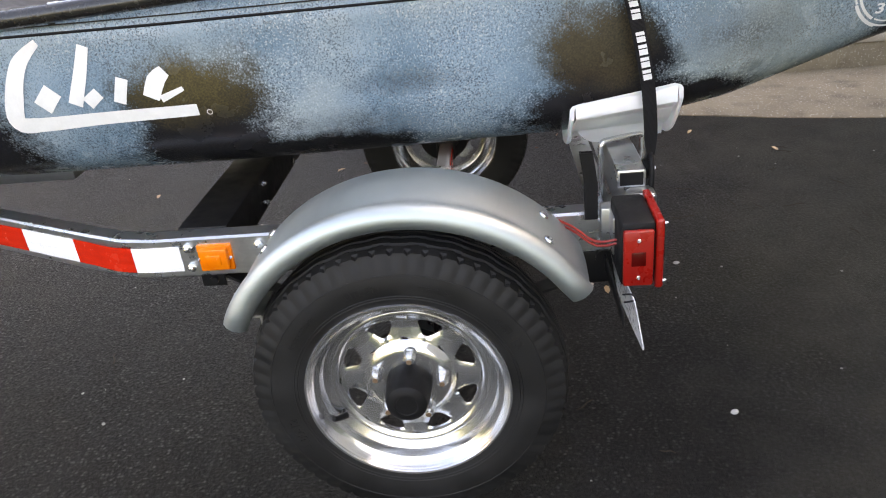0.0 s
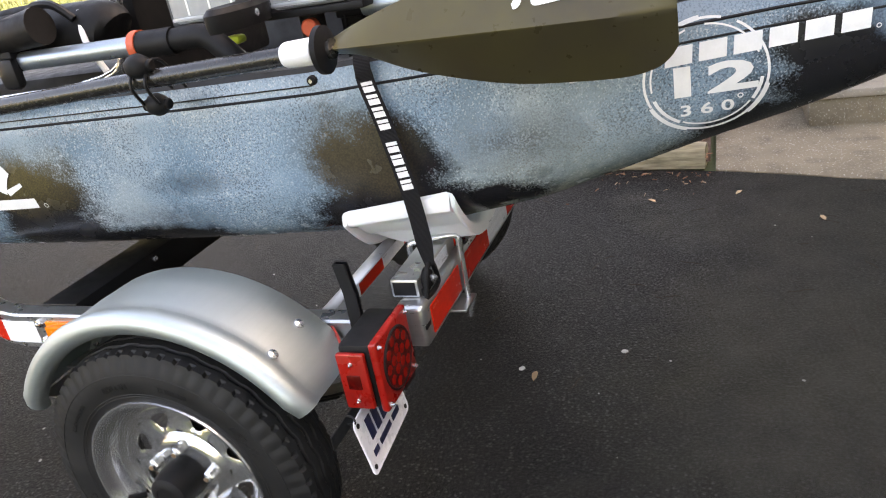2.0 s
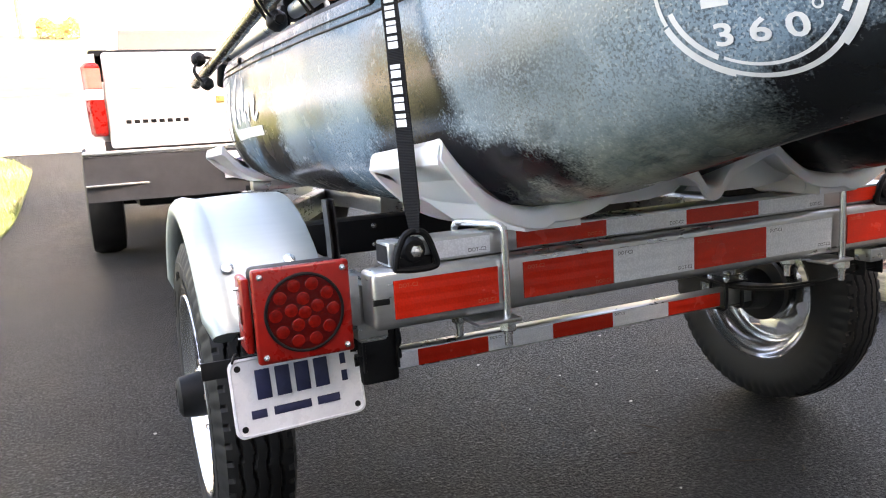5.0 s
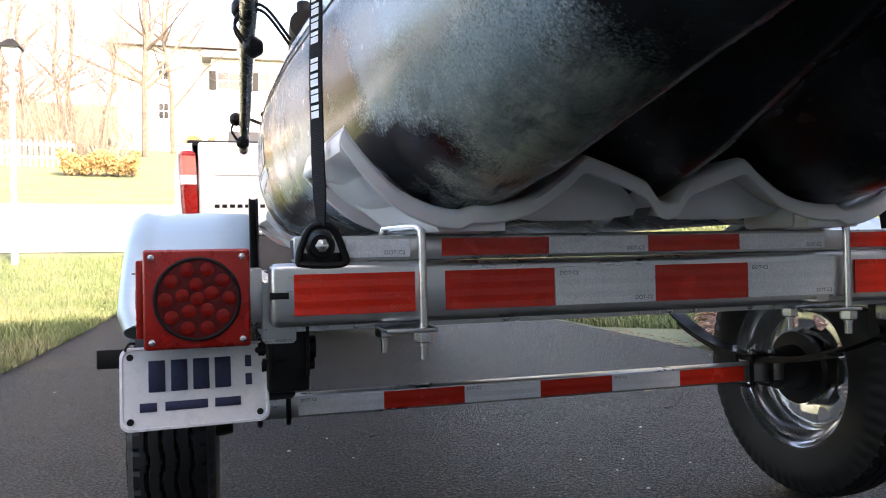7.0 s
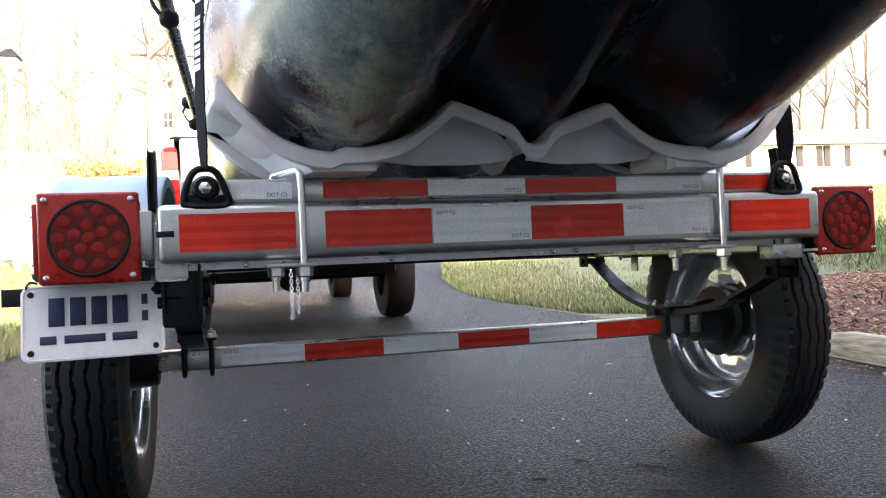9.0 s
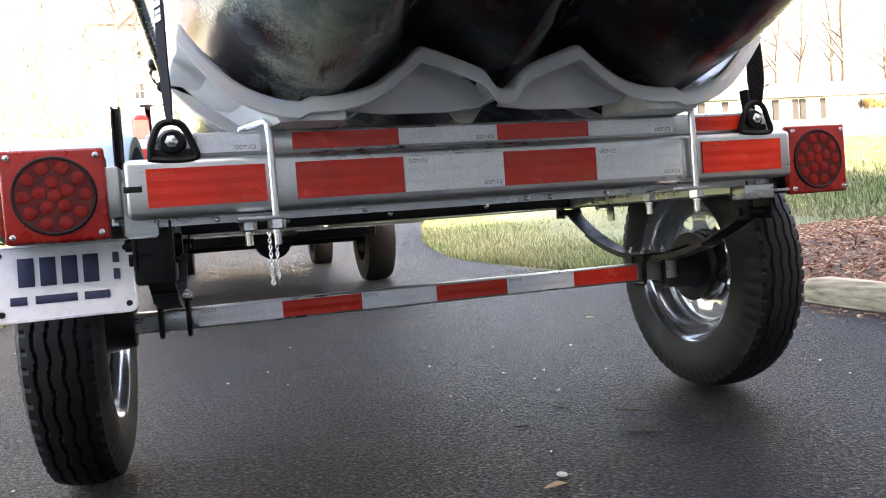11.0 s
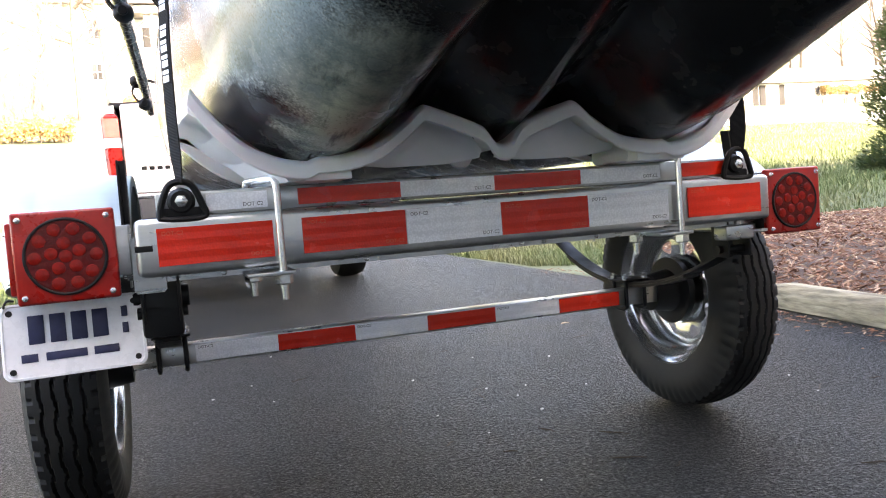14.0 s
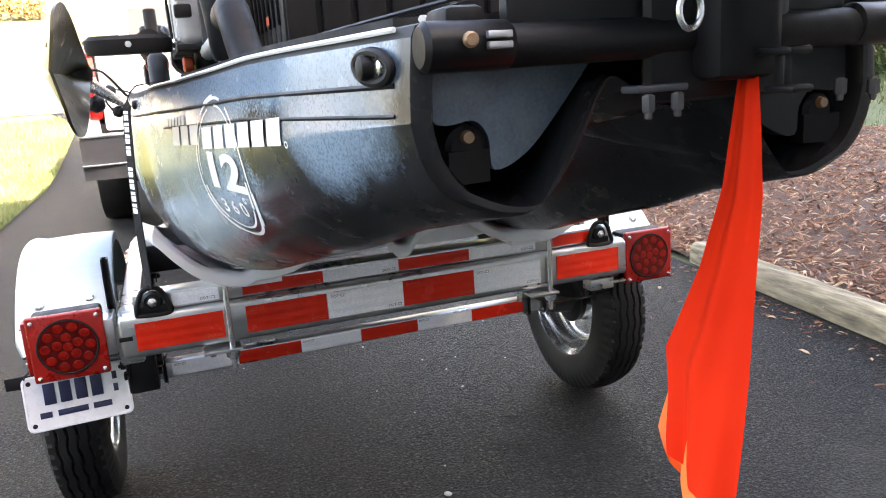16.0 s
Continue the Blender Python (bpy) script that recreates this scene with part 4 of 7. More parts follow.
def wheel(s):
    hub = new("wheel")
    hub.parent = trailer
    hub.matrix_local = pose(-0.652 if s < 0 else 0.643, WY, WZ, 0, 0, 0 if s < 0 else 180)
    tagged(hub, "spoked galvanised wheel with black tyre")
    ob = new("tyre", TYRE_ME)
    ob.parent = hub
    for rib in RIB_ME:
        ob = new("sidewall_rib", rib)
        ob.parent = hub
    ob = new("rim", RIM_ME)
    ob.parent = hub
    part("hub_cap", bm_lathe([(-0.018, 0.039), (-0.024, 0.04), (-0.068, 0.0375), (-0.082, 0.034), (-0.0875, 0.026), (-0.088, 0.019), (-0.0865, 0.018), (-0.0865, 0.0)], (0, 0, 0), 40), PLASTIC, hub, "black rubber grease cap")
    part("hub", bm_lathe([(-0.02, 0.036), (0.01, 0.04), (0.012, 0.075), (0.03, 0.078), (0.034, 0.05), (0.085, 0.042), (0.09, 0.0)], (0, 0, 0), 32), BLACK, hub, "black hub behind the wheel")
    for k in range(5):
        t = math.radians(72 * k + 97)
        c = Vector((-0.021, 0.0592 * math.cos(t), 0.0592 * math.sin(t)))
        bm = bm_join(bm_tube([c, c + Vector((-0.004, 0, 0))], [0.0125, 0.0115], 14), bm_tube([c + Vector((-0.004, 0, 0)), c + Vector((-0.02, 0, 0)), c + Vector((-0.022, 0, 0))], [0.0105, 0.0105, 0.008], 6), bm_tube([c + Vector((-0.022, 0, 0)), c + Vector((-0.027, 0, 0))], [0.0058, 0.0054], 12))
        part("lug_nut", bm, BRIGHT, hub, "bright lug nut")
        part("stud_tip", bm_tube([c + Vector((0.035, 0, 0)), c + Vector((0.05, 0, 0))], 0.0068, 10), RUST, hub, "bronze coloured stud end")
        part("stud_end", bm_tube([c + Vector((-0.027, 0, 0)), c + Vector((-0.0278, 0, 0))], 0.0045, 10), RUST, hub)
    tv = math.radians(208)
    c = Vector((-0.034, -0.137 * math.cos(tv), 0.137 * math.sin(tv)))
    part("valve", bm_tube([c + Vector((0.01, 0, 0)), c + Vector((-0.004, 0.006, 0.006)), c + Vector((-0.016, 0.015, 0.013))], [0.0065, 0.0055, 0.0045], 10), PLASTIC, hub)
    for body, deg, size in (("NYLON", 104, 0.017), ("TUBELESS", 72, 0.013), ("4.80-12", 33, 0.022), ("4.80-12", 200, 0.022), ("LOAD RANGE", 140, 0.012)):
        t = text_bm(body, size, 0, 0, 0.0012)
        r = 0.209
        for v in t.verts:
            a = math.radians(deg) - v.co.x / r * (1)
            rad = r + v.co.y
            v.co = Vector((-0.0598 - v.co.z - max(0.0, (rad - 0.205)) * 0.06 + max(0.0, 0.205 - rad) * 0.2, -rad * math.cos(a) * -1, rad * math.sin(a))) if s > 0 else Vector((-0.0598 - v.co.z - max(0.0, (rad - 0.205)) * 0.06 + max(0.0, 0.205 - rad) * 0.2, -rad * math.cos(a), rad * math.sin(a)))
        part("sidewall_lettering", t, RUBBER, hub, "raised black lettering")
    return hub


wheel(-1)
wheel(1)


def fender(s):
    """Rolled-edge half-round fender over one wheel."""
    cy, cz, R = 0.423, 0.272, 0.339
    a0, a1 = math.radians(26), math.radians(149)
    rings = []
    n = 48
    sec = [(0.535, -0.02), (0.535, -0.002), (0.538, 0.0), (0.6, 0.002), (0.662, 0.0), (0.673, -0.0012), (0.677, 0.0)]
    for k in range(9):
        t = math.radians(118 - 29 * k)
        sec.append((0.694 + 0.021 * math.cos(t), -0.017 + 0.021 * math.sin(t)))
    back = [(0.68, -0.0055), (0.665, -0.0035), (0.6, -0.0005), (0.54, -0.003)]
    full = sec + back
    for i in range(n + 1):
        a = a1 + (a0 - a1) * i / n
        tip = min(1.0, (min(i, n - i) + 0.6) / 2.6)
        rings.append([Vector((s * (0.535 + (x - 0.535) * (0.93 + 0.07 * tip)), cy + (R + d) * math.cos(a), cz + (R + d) * math.sin(a))) for x, d in full])
    ob = part("fender", bm_loft(rings), FENDER, trailer, "dull galvanised half-round fender with rolled lip")
    for y, x in ((0.198, 0.58), (0.196, 0.669), (0.66, 0.56), (0.66, 0.62)):
        d = Vector((0, y - cy, math.sqrt(max(0, R * R - (y - cy) ** 2)))).normalized()
        c = Vector((s * x, cy, cz)) + d * (R + 0.002)
        part("bolt", bm_tube([c, c + d * 0.003, c + d * 0.005], [0.0095, 0.0085, 0.004], 12), BRIGHT, ob)
    # brackets between fender and rail
    part("bracket", bm_join(bm_box(min(s * 0.53, s * 0.6), max(s * 0.53, s * 0.6), 0.695, 0.725, 0.43, 0.434), bm_box(min(s * 0.57, s * 0.574), max(s * 0.57, s * 0.574), 0.695, 0.725, 0.385, 0.434)), GALV, ob)
    tab = part("bracket", bm_join(bm_box(min(s * 0.6, s * 0.68), max(s * 0.6, s * 0.68), 0.668, 0.672, 0.385, 0.425, 0.001), bm_box(min(s * 0.6, s * 0.68), max(s * 0.6, s * 0.68), 0.668, 0.71, 0.421, 0.425, 0.001)), GALV, ob, "small bent galvanised bracket")
    hex_nut((s * 0.66, 0.668, 0.402), (0, -1, 0), 0.008, 0.007, BRIGHT, tab, "bolt")
    return ob


fender(-1)
fender(1)


def tail_light(s, x0, x1, z0, z1, y0):
    """A square red combination lamp with a round LED window, screws and a side marker face."""
    w, h = x1 - x0, z1 - z0
    cx, cz = (x0 + x1) / 2, (z0 + z1) / 2
    lamp = part("tail_light", bm_box(x0 + 0.004, x1 - 0.004, y0 + 0.012, y0 + 0.066, z0 + 0.004, z1 - 0.004, 0.007), PLASTIC, trailer, "square red trailer tail light")
    part("face", bm_box(x0, x1, y0, y0 + 0.013, z0, z1, 0.004, 3), RED_BOX, lamp, "glossy red lamp face")
    ring = [Vector((cx + 0.0485 * math.cos(t), y0 - 0.001, cz + 0.0485 * math.sin(t))) for t in (2 * math.pi * k / 48 for k in range(48))]
    part("lens_rim", bm_tube(ring, 0.0022, 8, loop=True), PLASTIC, lamp)
    part("lens", bm_cyl((cx, y0 + 0.002, cz), (cx, y0 - 0.0022, cz), 0.0475, 48, 0.001), LENS, lamp, "dark red round lens")
    spots = [(0, 0)] + [(0.0175 * math.cos(t), 0.0175 * math.sin(t)) for t in (2 * math.pi * (k + 0.3) / 5 for k in range(5))] + [(0.0365 * math.cos(t), 0.0365 * math.sin(t)) for t in (2 * math.pi * k / 10 for k in range(10))]
    for dx, dz in spots:
        part("led", bm_tube([(cx + dx, y0 - 0.001, cz + dz), (cx + dx, y0 - 0.0028, cz + dz), (cx + dx, y0 - 0.0034, cz + dz)], [0.0092, 0.0078, 0.003], 14), LED, lamp)
    for dx in (-1, 1):
        for dz in (-1, 1):
            hex_nut((cx + dx * (w / 2 - 0.0095), y0 + 0.0005, cz + dz * (h / 2 - 0.0095)), (0, -1, 0), 0.0042, 0.002, BRIGHT, lamp, "screw")
    xo = x0 if s < 0 else x1
    part("side_lens", bm_box(min(xo, xo + s * 0.01), max(xo, xo + s * 0.01), y0 + 0.018, y0 + 0.064, z0 + 0.012, z1 - 0.012, 0.003), RED_BOX, lamp, "red side reflector")
    part("reflector", bm_box(min(xo + s * 0.009, xo + s * 0.0115), max(xo + s * 0.009, xo + s * 0.0115), y0 + 0.03, y0 + 0.052, cz - 0.012, cz + 0.012, 0.0008), LENS, lamp)
    for dz in (0.032, -0.032):
        hex_nut((xo + s * 0.0095, y0 + 0.041, cz + dz), (s, 0, 0), 0.0035, 0.002, BRIGHT, lamp, "screw")
    return lamp


lampL = tail_light(-1, -0.668, -0.545, 0.4275, 0.547, 0.018)
lampR = tail_light(1, 0.53, 0.652, 0.418, 0.535, 0.018)
part("lamp_bracket", bm_join(bm_box(-0.56, -0.53, 0.03, 0.1, 0.455, 0.522, 0.002), bm_box(-0.6, -0.53, 0.082, 0.087, 0.455, 0.522, 0.002)), GALV, trailer, "galvanised lamp bracket")
part("lamp_bracket", bm_join(bm_box(0.518, 0.545, 0.03, 0.1, 0.455, 0.522, 0.002)), GALV, trailer, "galvanised lamp bracket")
for z in (0.495, 0.488):
    part("wire", bm_tube(catmull([(-0.62, 0.08, z), (-0.6, 0.115, z - 0.012), (-0.55, 0.15, z - 0.005), (-0.5, 0.2, z)], 4), 0.0022, 6), WIRE, trailer, "red wiring")
# guide post stub on the rail
for s in (-1, 1):
    part("post_stub", bm_loft([[Vector((s * 0.536 + a, 0.114 + b + lean, z)) for a, b in ((-0.006, -0.011), (-0.0035, -0.011), (-0.0035, 0.008), (0.0035, 0.008), (0.0035, -0.011), (0.006, -0.011), (0.006, 0.011), (-0.006, 0.011))] for z, lean in ((0.495, 0.0), (0.56, 0.0), (0.615, 0.008))]), BLACK, trailer, "black angle post stub")

# number plate: bars only
pl = new("number_plate")
pl.parent = trailer
pl.matrix_local = pose(-0.6115, 0.066, 0.3765, 80, 0, 4)
tagged(pl, "white pressed plate with dark blue characters")
outline = []
for cx, cy, a in ((0.077, 0.039, 0), (-0.077, 0.039, 90), (-0.077, -0.039, 180), (0.077, -0.039, 270)):
    outline += [(cx + 0.012 * math.cos(math.radians(a + k * 15)), cy + 0.012 * math.sin(math.radians(a + k * 15))) for k in range(7)]
part("plate", bm_loft([[Vector((x, y, 0)) for x, y in outline], [Vector((x, y, 0.0016)) for x, y in outline], [Vector((x * 0.965, y * 0.945, 0.0026)) for x, y in outline], [Vector((x * 0.95, y * 0.925, 0.0012)) for x, y in outline]]), PLATE, pl)
for i in range(4):
    x = -0.056 + i * 0.0262
    part("character_bar", bm_box(x, x + 0.0195, -0.005, 0.0335, 0.001, 0.0024, 0.0008), BLUE_INK, pl, "dark blue stamped bar")
for za in (0.019, -0.004):
    part("character_bar", bm_box(0.06, 0.068, za, za + 0.0145, 0.001, 0.0022, 0.0005), BLUE_INK, pl)
for a, b in ((-0.0665, -0.0465), (-0.037, 0.0135), (0.022, 0.0535)):
    part("character_bar", bm_box(a, b, -0.0285, -0.0175, 0.001, 0.0022, 0.0005), BLUE_INK, pl)
for x in (-0.077, 0.077):
    for y in (-0.039, 0.039):
        part("screw_hole", bm_cyl((x, y, 0.0011), (x, y, 0.0024), 0.0042, 12), BLACK, pl)
part("plate_bracket", bm_join(bm_box(-0.73, -0.5, 0.088, 0.091, 0.4, 0.424, 0.001), bm_box(-0.53, -0.5, 0.06, 0.091, 0.4, 0.404)), BLACK, trailer, "black plate bracket")
part("wire_tie", bm_tube(catmull([(-0.689, 0.082, 0.418), (-0.694, 0.066, 0.424), (-0.69, 0.07, 0.432), (-0.685, 0.084, 0.43)], 4), 0.0016, 6), BLACK, trailer)
part("hanger_block", bm_join(bm_box(-0.525, -0.47, 0.06, 0.13, 0.36, 0.445, 0.006), bm_cyl((-0.535, 0.09, 0.415), (-0.46, 0.09, 0.415), 0.016, 14)), BLACK, trailer, "black spring hanger")
part("hanger_block", bm_join(bm_box(0.44, 0.5, 0.02, 0.055, 0.415, 0.44, 0.003), bm_box(0.5, 0.54, 0.02, 0.06, 0.425, 0.43, 0.001)), GALV, trailer, "small steel plate")


def d_ring(x):
    """Black bolted tie-down ring on the upper bar."""
    ring = part("tie_ring", bm_box(x - 0.02585, x + 0.02585, 0.008, 0.0137, 0.5195, 0.5395, 0.002), PLASTIC, trailer, "black tie-down ring with bright bolt")
    pts = catmull([(x - 0.0285, 0.004, 0.526), (x - 0.0258, 0.003, 0.544), (x - 0.0152, 0.002, 0.568), (x, 0.002, 0.574), (x + 0.0152, 0.002, 0.568), (x + 0.0258, 0.003, 0.544), (x + 0.0285, 0.004, 0.526), (x, 0.003, 0.5235), (x - 0.0285, 0.004, 0.526)], 5)
    part("loop", bm_tube(pts[:-1], 0.0047, 8, loop=True), PLASTIC, ring)
    part("pad", bm_tube([(x, 0.0137, 0.548), (x, 0.006, 0.548), (x, 0.003, 0.548)], [0.0185, 0.01525, 0.014], 18), PLASTIC, ring)
    hex_nut((x, 0.003, 0.548), (0, -1, 0), 0.0085, 0.006, BRIGHT, ring, "bolt")


d_ring(-0.459)
d_ring(0.455)

# ---------------------------------------------------------------- cradles


def cradle(y0, y1, cx, top):
    """A white saddle moulded to the twin-lobed hull bottom, with a rolled rim and a skirt below."""
    half = [(0.0, 0.034), (0.014, 0.038), (0.028, 0.056), (0.044, 0.067), (0.115, 0.092), (0.132, 0.092), (0.155, 0.073), (0.2, 0.045), (0.245, 0.033), (0.29, 0.031), (0.34, 0.038), (0.388, 0.066), (0.425, 0.11), (0.45, 0.15), (0.459, 0.168)]
    pts = catmull([(x, z, 0) for x, z in half], 3)
    line = [(-p.x, p.y) for p in pts[:0:-1]] + [(p.x, p.y) for p in pts]
    n = len(line)
    ob = thing("hull_cradle", "white moulded plastic hull cradle on the trailer bar", "cradle", "hull cradles")

    def ring(y, dz, sx=1.0):
        f = min(1.0, max(0.0, (y - y0) / (y1 - y0)))
        return [Vector((cx + x * sx * (0.935 + 0.055 * f), y, top + (z if abs(x) < 0.3 else z * (0.74 - 0.1 * f)) + dz)) for x, z in line]
    L = y1 - y0
    lip = [(-0.0115, -0.0255, 1.014), (-0.0145, -0.0235, 1.013), (-0.0145, -0.008, 1.006), (-0.0105, -0.0025, 1.003), (0.0, 0.0005, 1.0)]
    rows = [(y0 + a, b, c) for a, b, c in lip] + [(y0 + 0.02, 0.0, 1.0), (y0 + L * 0.5, 0.0, 1.0), (y1 - 0.02, 0.0, 1.0)] + [(y1 - a, b, c) for a, b, c in lip[::-1]]
    rows += [(y1 + 0.0075, -0.0235, 1.011), (y1 + 0.0065, -0.0075, 1.004), (y1 - 0.004, -0.0055, 1.0), (y0 + L * 0.5, -0.0055, 1.0), (y0 + 0.004, -0.0055, 1.0), (y0 - 0.0065, -0.0075, 1.004), (y0 - 0.0075, -0.0235, 1.011)]
    bm = bmesh.new()
    vs = [[bm.verts.new(p) for p in ring(*r)] for r in rows]
    for a, b in zip(vs, vs[1:] + vs[:1]):
        for i in range(n - 1):
            bm.faces.new((a[i], a[i + 1], b[i + 1], b[i]))
    bm.faces.new([r[0] for r in vs])
    bm.faces.new([r[-1] for r in vs][::-1])
    bmesh.ops.recalc_face_normals(bm, faces=bm.faces[:])
    part("saddle", bm, CRADLE, ob)
    for s in (-1, 1):
        rings = []
        for i in range(15):
            v = i / 14
            y = y0 - 0.005 + (L + 0.01) * v
            upper = [p + Vector((0, 0, -0.003)) for p, (x, z) in zip(ring(y, 0.0), line) if s * x > 0.235]
            upper = upper if s > 0 else upper[::-1]
            end = upper[-1]
            curl = 0.55 * max(0.0, (v - 0.7) / 0.3) ** 2
            toe = Vector((cx + s * (0.315 + 0.035 * v), y, top - 0.003)).lerp(end, curl)
            drop = end + Vector((s * 0.006, 0, -0.028 + 0.007 * v))
            skirt = [end + Vector((s * 0.004, 0, -0.006)), end + Vector((s * 0.0065, 0, -0.018)), drop, drop + Vector((-s * 0.004, 0, -0.004))]
            for k in range(1, 6):
                u = k / 5
                q = (drop + Vector((-s * 0.01, 0, -0.006))).lerp(toe, u)
                skirt.append(q + Vector((-s * 0.01 * math.sin(math.pi * u), 0, 0.008 * math.sin(math.pi * u))))
            rings.append(upper + skirt + [Vector((upper[0].x, y, min(upper[0].z - 0.004, toe.z)))])
        part("skirt", bm_loft(rings), CRADLE, ob)
    foot = top - 0.0045
    for s in (-1, 1):
        web = [(x, z) for x, z in line if 0.012 < s * x < 0.235]
        low = lambda x: 0.012 + 0.12 * max(0.0, abs(abs(x) - 0.12) - 0.05)
        bm = bmesh.new()
        cols = []
        for y in (y0 + 0.045, y0 + 0.052):
            cols.append([(bm.verts.new((cx + x * 0.955, y, top + z - 0.008)), bm.verts.new((cx + x * 0.955, y + 0.012, top + min(z - 0.006, low(x))))) for x, z in web])
        for row in cols:
            for p, q in zip(row, row[1:]):
                bm.faces.new((p[0], q[0], q[1], p[1]))
        for p, q in zip(range(len(web) - 1), range(1, len(web))):
            bm.faces.new((cols[0][p][1], cols[0][q][1], cols[1][q][1], cols[1][p][1]))
        bmesh.ops.recalc_face_normals(bm, faces=bm.faces[:])
        part("web", bm, CRADLE, ob)
    for x in (-0.27, 0.27):
        part("foot", bm_box(cx + x - 0.045, cx + x + 0.045, y0 + 0.02, y1 - 0.03, foot, top + 0.03, 0.012), CRADLE, ob)
    return ob


cradle(-0.04, 0.125, -0.006, 0.5655)
cradle(1.66, 1.83, -0.006, 0.568)

# ---------------------------------------------------------------- kayak
KX = -0.004
HW = [(-0.86, 0.225), (-0.8, 0.243), (-0.655, 0.288), (-0.42, 0.338), (-0.15, 0.405), (0.15, 0.442), (0.4, 0.464), (0.8, 0.482), (1.2, 0.478), (1.6, 0.42), (2.0, 0.3), (2.4, 0.15), (2.62, 0.05)]
ZB = [(-0.86, 0.797), (-0.7, 0.762), (-0.58, 0.725), (-0.41, 0.682), (-0.17, 0.616), (0.0, 0.587), (0.15, 0.577), (1.5, 0.577), (1.9, 0.615), (2.3, 0.7), (2.62, 0.86)]
ZK = [(-0.86, 0.87), (-0.6, 0.83), (-0.4, 0.76), (-0.15, 0.65), (0.0, 0.602), (0.2, 0.59), (1.5, 0.59), (1.9, 0.6), (2.3, 0.68), (2.62, 0.85)]
ZP = [(-0.86, 0.895), (-0.6, 0.86), (-0.4, 0.80), (-0.15, 0.715), (0.0, 0.668), (0.2, 0.655), (1.5, 0.64), (1.9, 0.64), (2.3, 0.7), (2.62, 0.86)]
ZT = [(-0.86, 0.936), (-0.55, 0.931), (-0.26, 0.916), (0.15, 0.901), (1.2, 0.901), (1.8, 0.93), (2.62, 0.99)]


def section(y, per=4):
    """Half section of the hull from the centre line below to the gunwale."""
    w, zb, zk, zp, zt = (interp(t, y) for t in (HW, ZB, ZK, ZP, ZT))
    zm = zb + 0.55 * (zt - zb)
    c = [(0, zk), (0.07 * w, zk + 0.18 * (zp - zk)), (0.2 * w, zp - 0.08 * (zp - zk)), (0.29 * w, zp), (0.42 * w, 0.45 * zp + 0.55 * zb), (0.56 * w, zb + 0.004), (0.67 * w, zb), (0.78 * w, zb + 0.05 * (zt - zb)),
         (0.9 * w, zb + 0.16 * (zt - zb)), (0.97 * w, zb + 0.34 * (zt - zb)), (w, zm), (w, zt - 0.06), (0.992 * w, zt - 0.03), (0.978 * w, zt)]
    return [(p.x, p.y) for p in catmull([(x, z, 0) for x, z in c], per)]


def side_x(y, z):
    """Outer face of the port side at a height."""
    pts = section(y)[24:]
    return KX - interp([(q, p) for p, q in pts], z)


ys = steps_between(-0.86, -0.1, 30) + steps_between(-0.05, 1.6, 40) + steps_between(1.65, 2.62, 24)
rings = []
for y in ys:
    half = section(y)
    rings.append([Vector((KX - x, y, z)) for x, z in half[:0:-1]] + [Vector((KX + x, y, z)) for x, z in half])
kayak = thing("fishing_kayak", "blue, black and olive camouflage fishing kayak strapped on the trailer", "kayak")
bm = bm_loft(rings, False, False)
bm.verts.ensure_lookup_table()
nv = len(rings[0])
first = [bm.verts[i] for i in range(nv)]
for k, (pull, y) in enumerate(((0.03, -0.863), (0.07, -0.862), (0.09, -0.852), (0.12, -0.78), (0.17, -0.62), (0.3, -0.56))):
    mid = Vector((KX, y, 0.885))
    nxt = [bm.verts.new((v.co.x + (KX - v.co.x) * pull, y, v.co.z + (0.885 - v.co.z) * pull)) for v in [bm.verts[i] for i in range(nv)]]
    for i in range(nv):
        bm.faces.new((first[i], nxt[i], nxt[(i + 1) % nv], first[(i + 1) % nv]))
    first = nxt
    bm.verts.ensure_lookup_table()
bm.faces.new(first)
bm.faces.new([bm.verts[(len(ys) - 1) * nv + i] for i in range(nv)][::-1])
bmesh.ops.recalc_face_normals(bm, faces=bm.faces[:])
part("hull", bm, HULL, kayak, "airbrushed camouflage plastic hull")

# gunwale rim and deck
rings = []
for y in ys:
    w, zt = interp(HW, y), interp(ZT, y)
    e = 0.978 * w
    drop = 0.0 if y < -0.3 or y > 1.5 else min(1.0, (y + 0.3) / 0.2, (1.5 - y) / 0.3) * 0.1
    prof = [(-e, 0.0), (-e + 0.004, 0.008), (-e * 0.95, 0.01), (-e * 0.92, 0.002), (-e * 0.88, -0.012 - drop), (0, -0.002 - drop), (e * 0.88, -0.012 - drop), (e * 0.92, 0.002), (e * 0.95, 0.01), (e - 0.004, 0.008), (e, 0.0)]
    rings.append([Vector((KX + x, y, zt + z)) for x, z in prof])
part("deck", bm_loft(rings, False, False), DECK, kayak, "dark moulded deck")


def along_side(dz, y0, y1, off, n=40, s=-1):
    out = []
    for y in steps_between(y0, y1, n):
        z = interp(ZT, y) + dz
        x = side_x(y, z) - off
        out.append((x if s < 0 else 2 * KX - x, y, z))
    return out


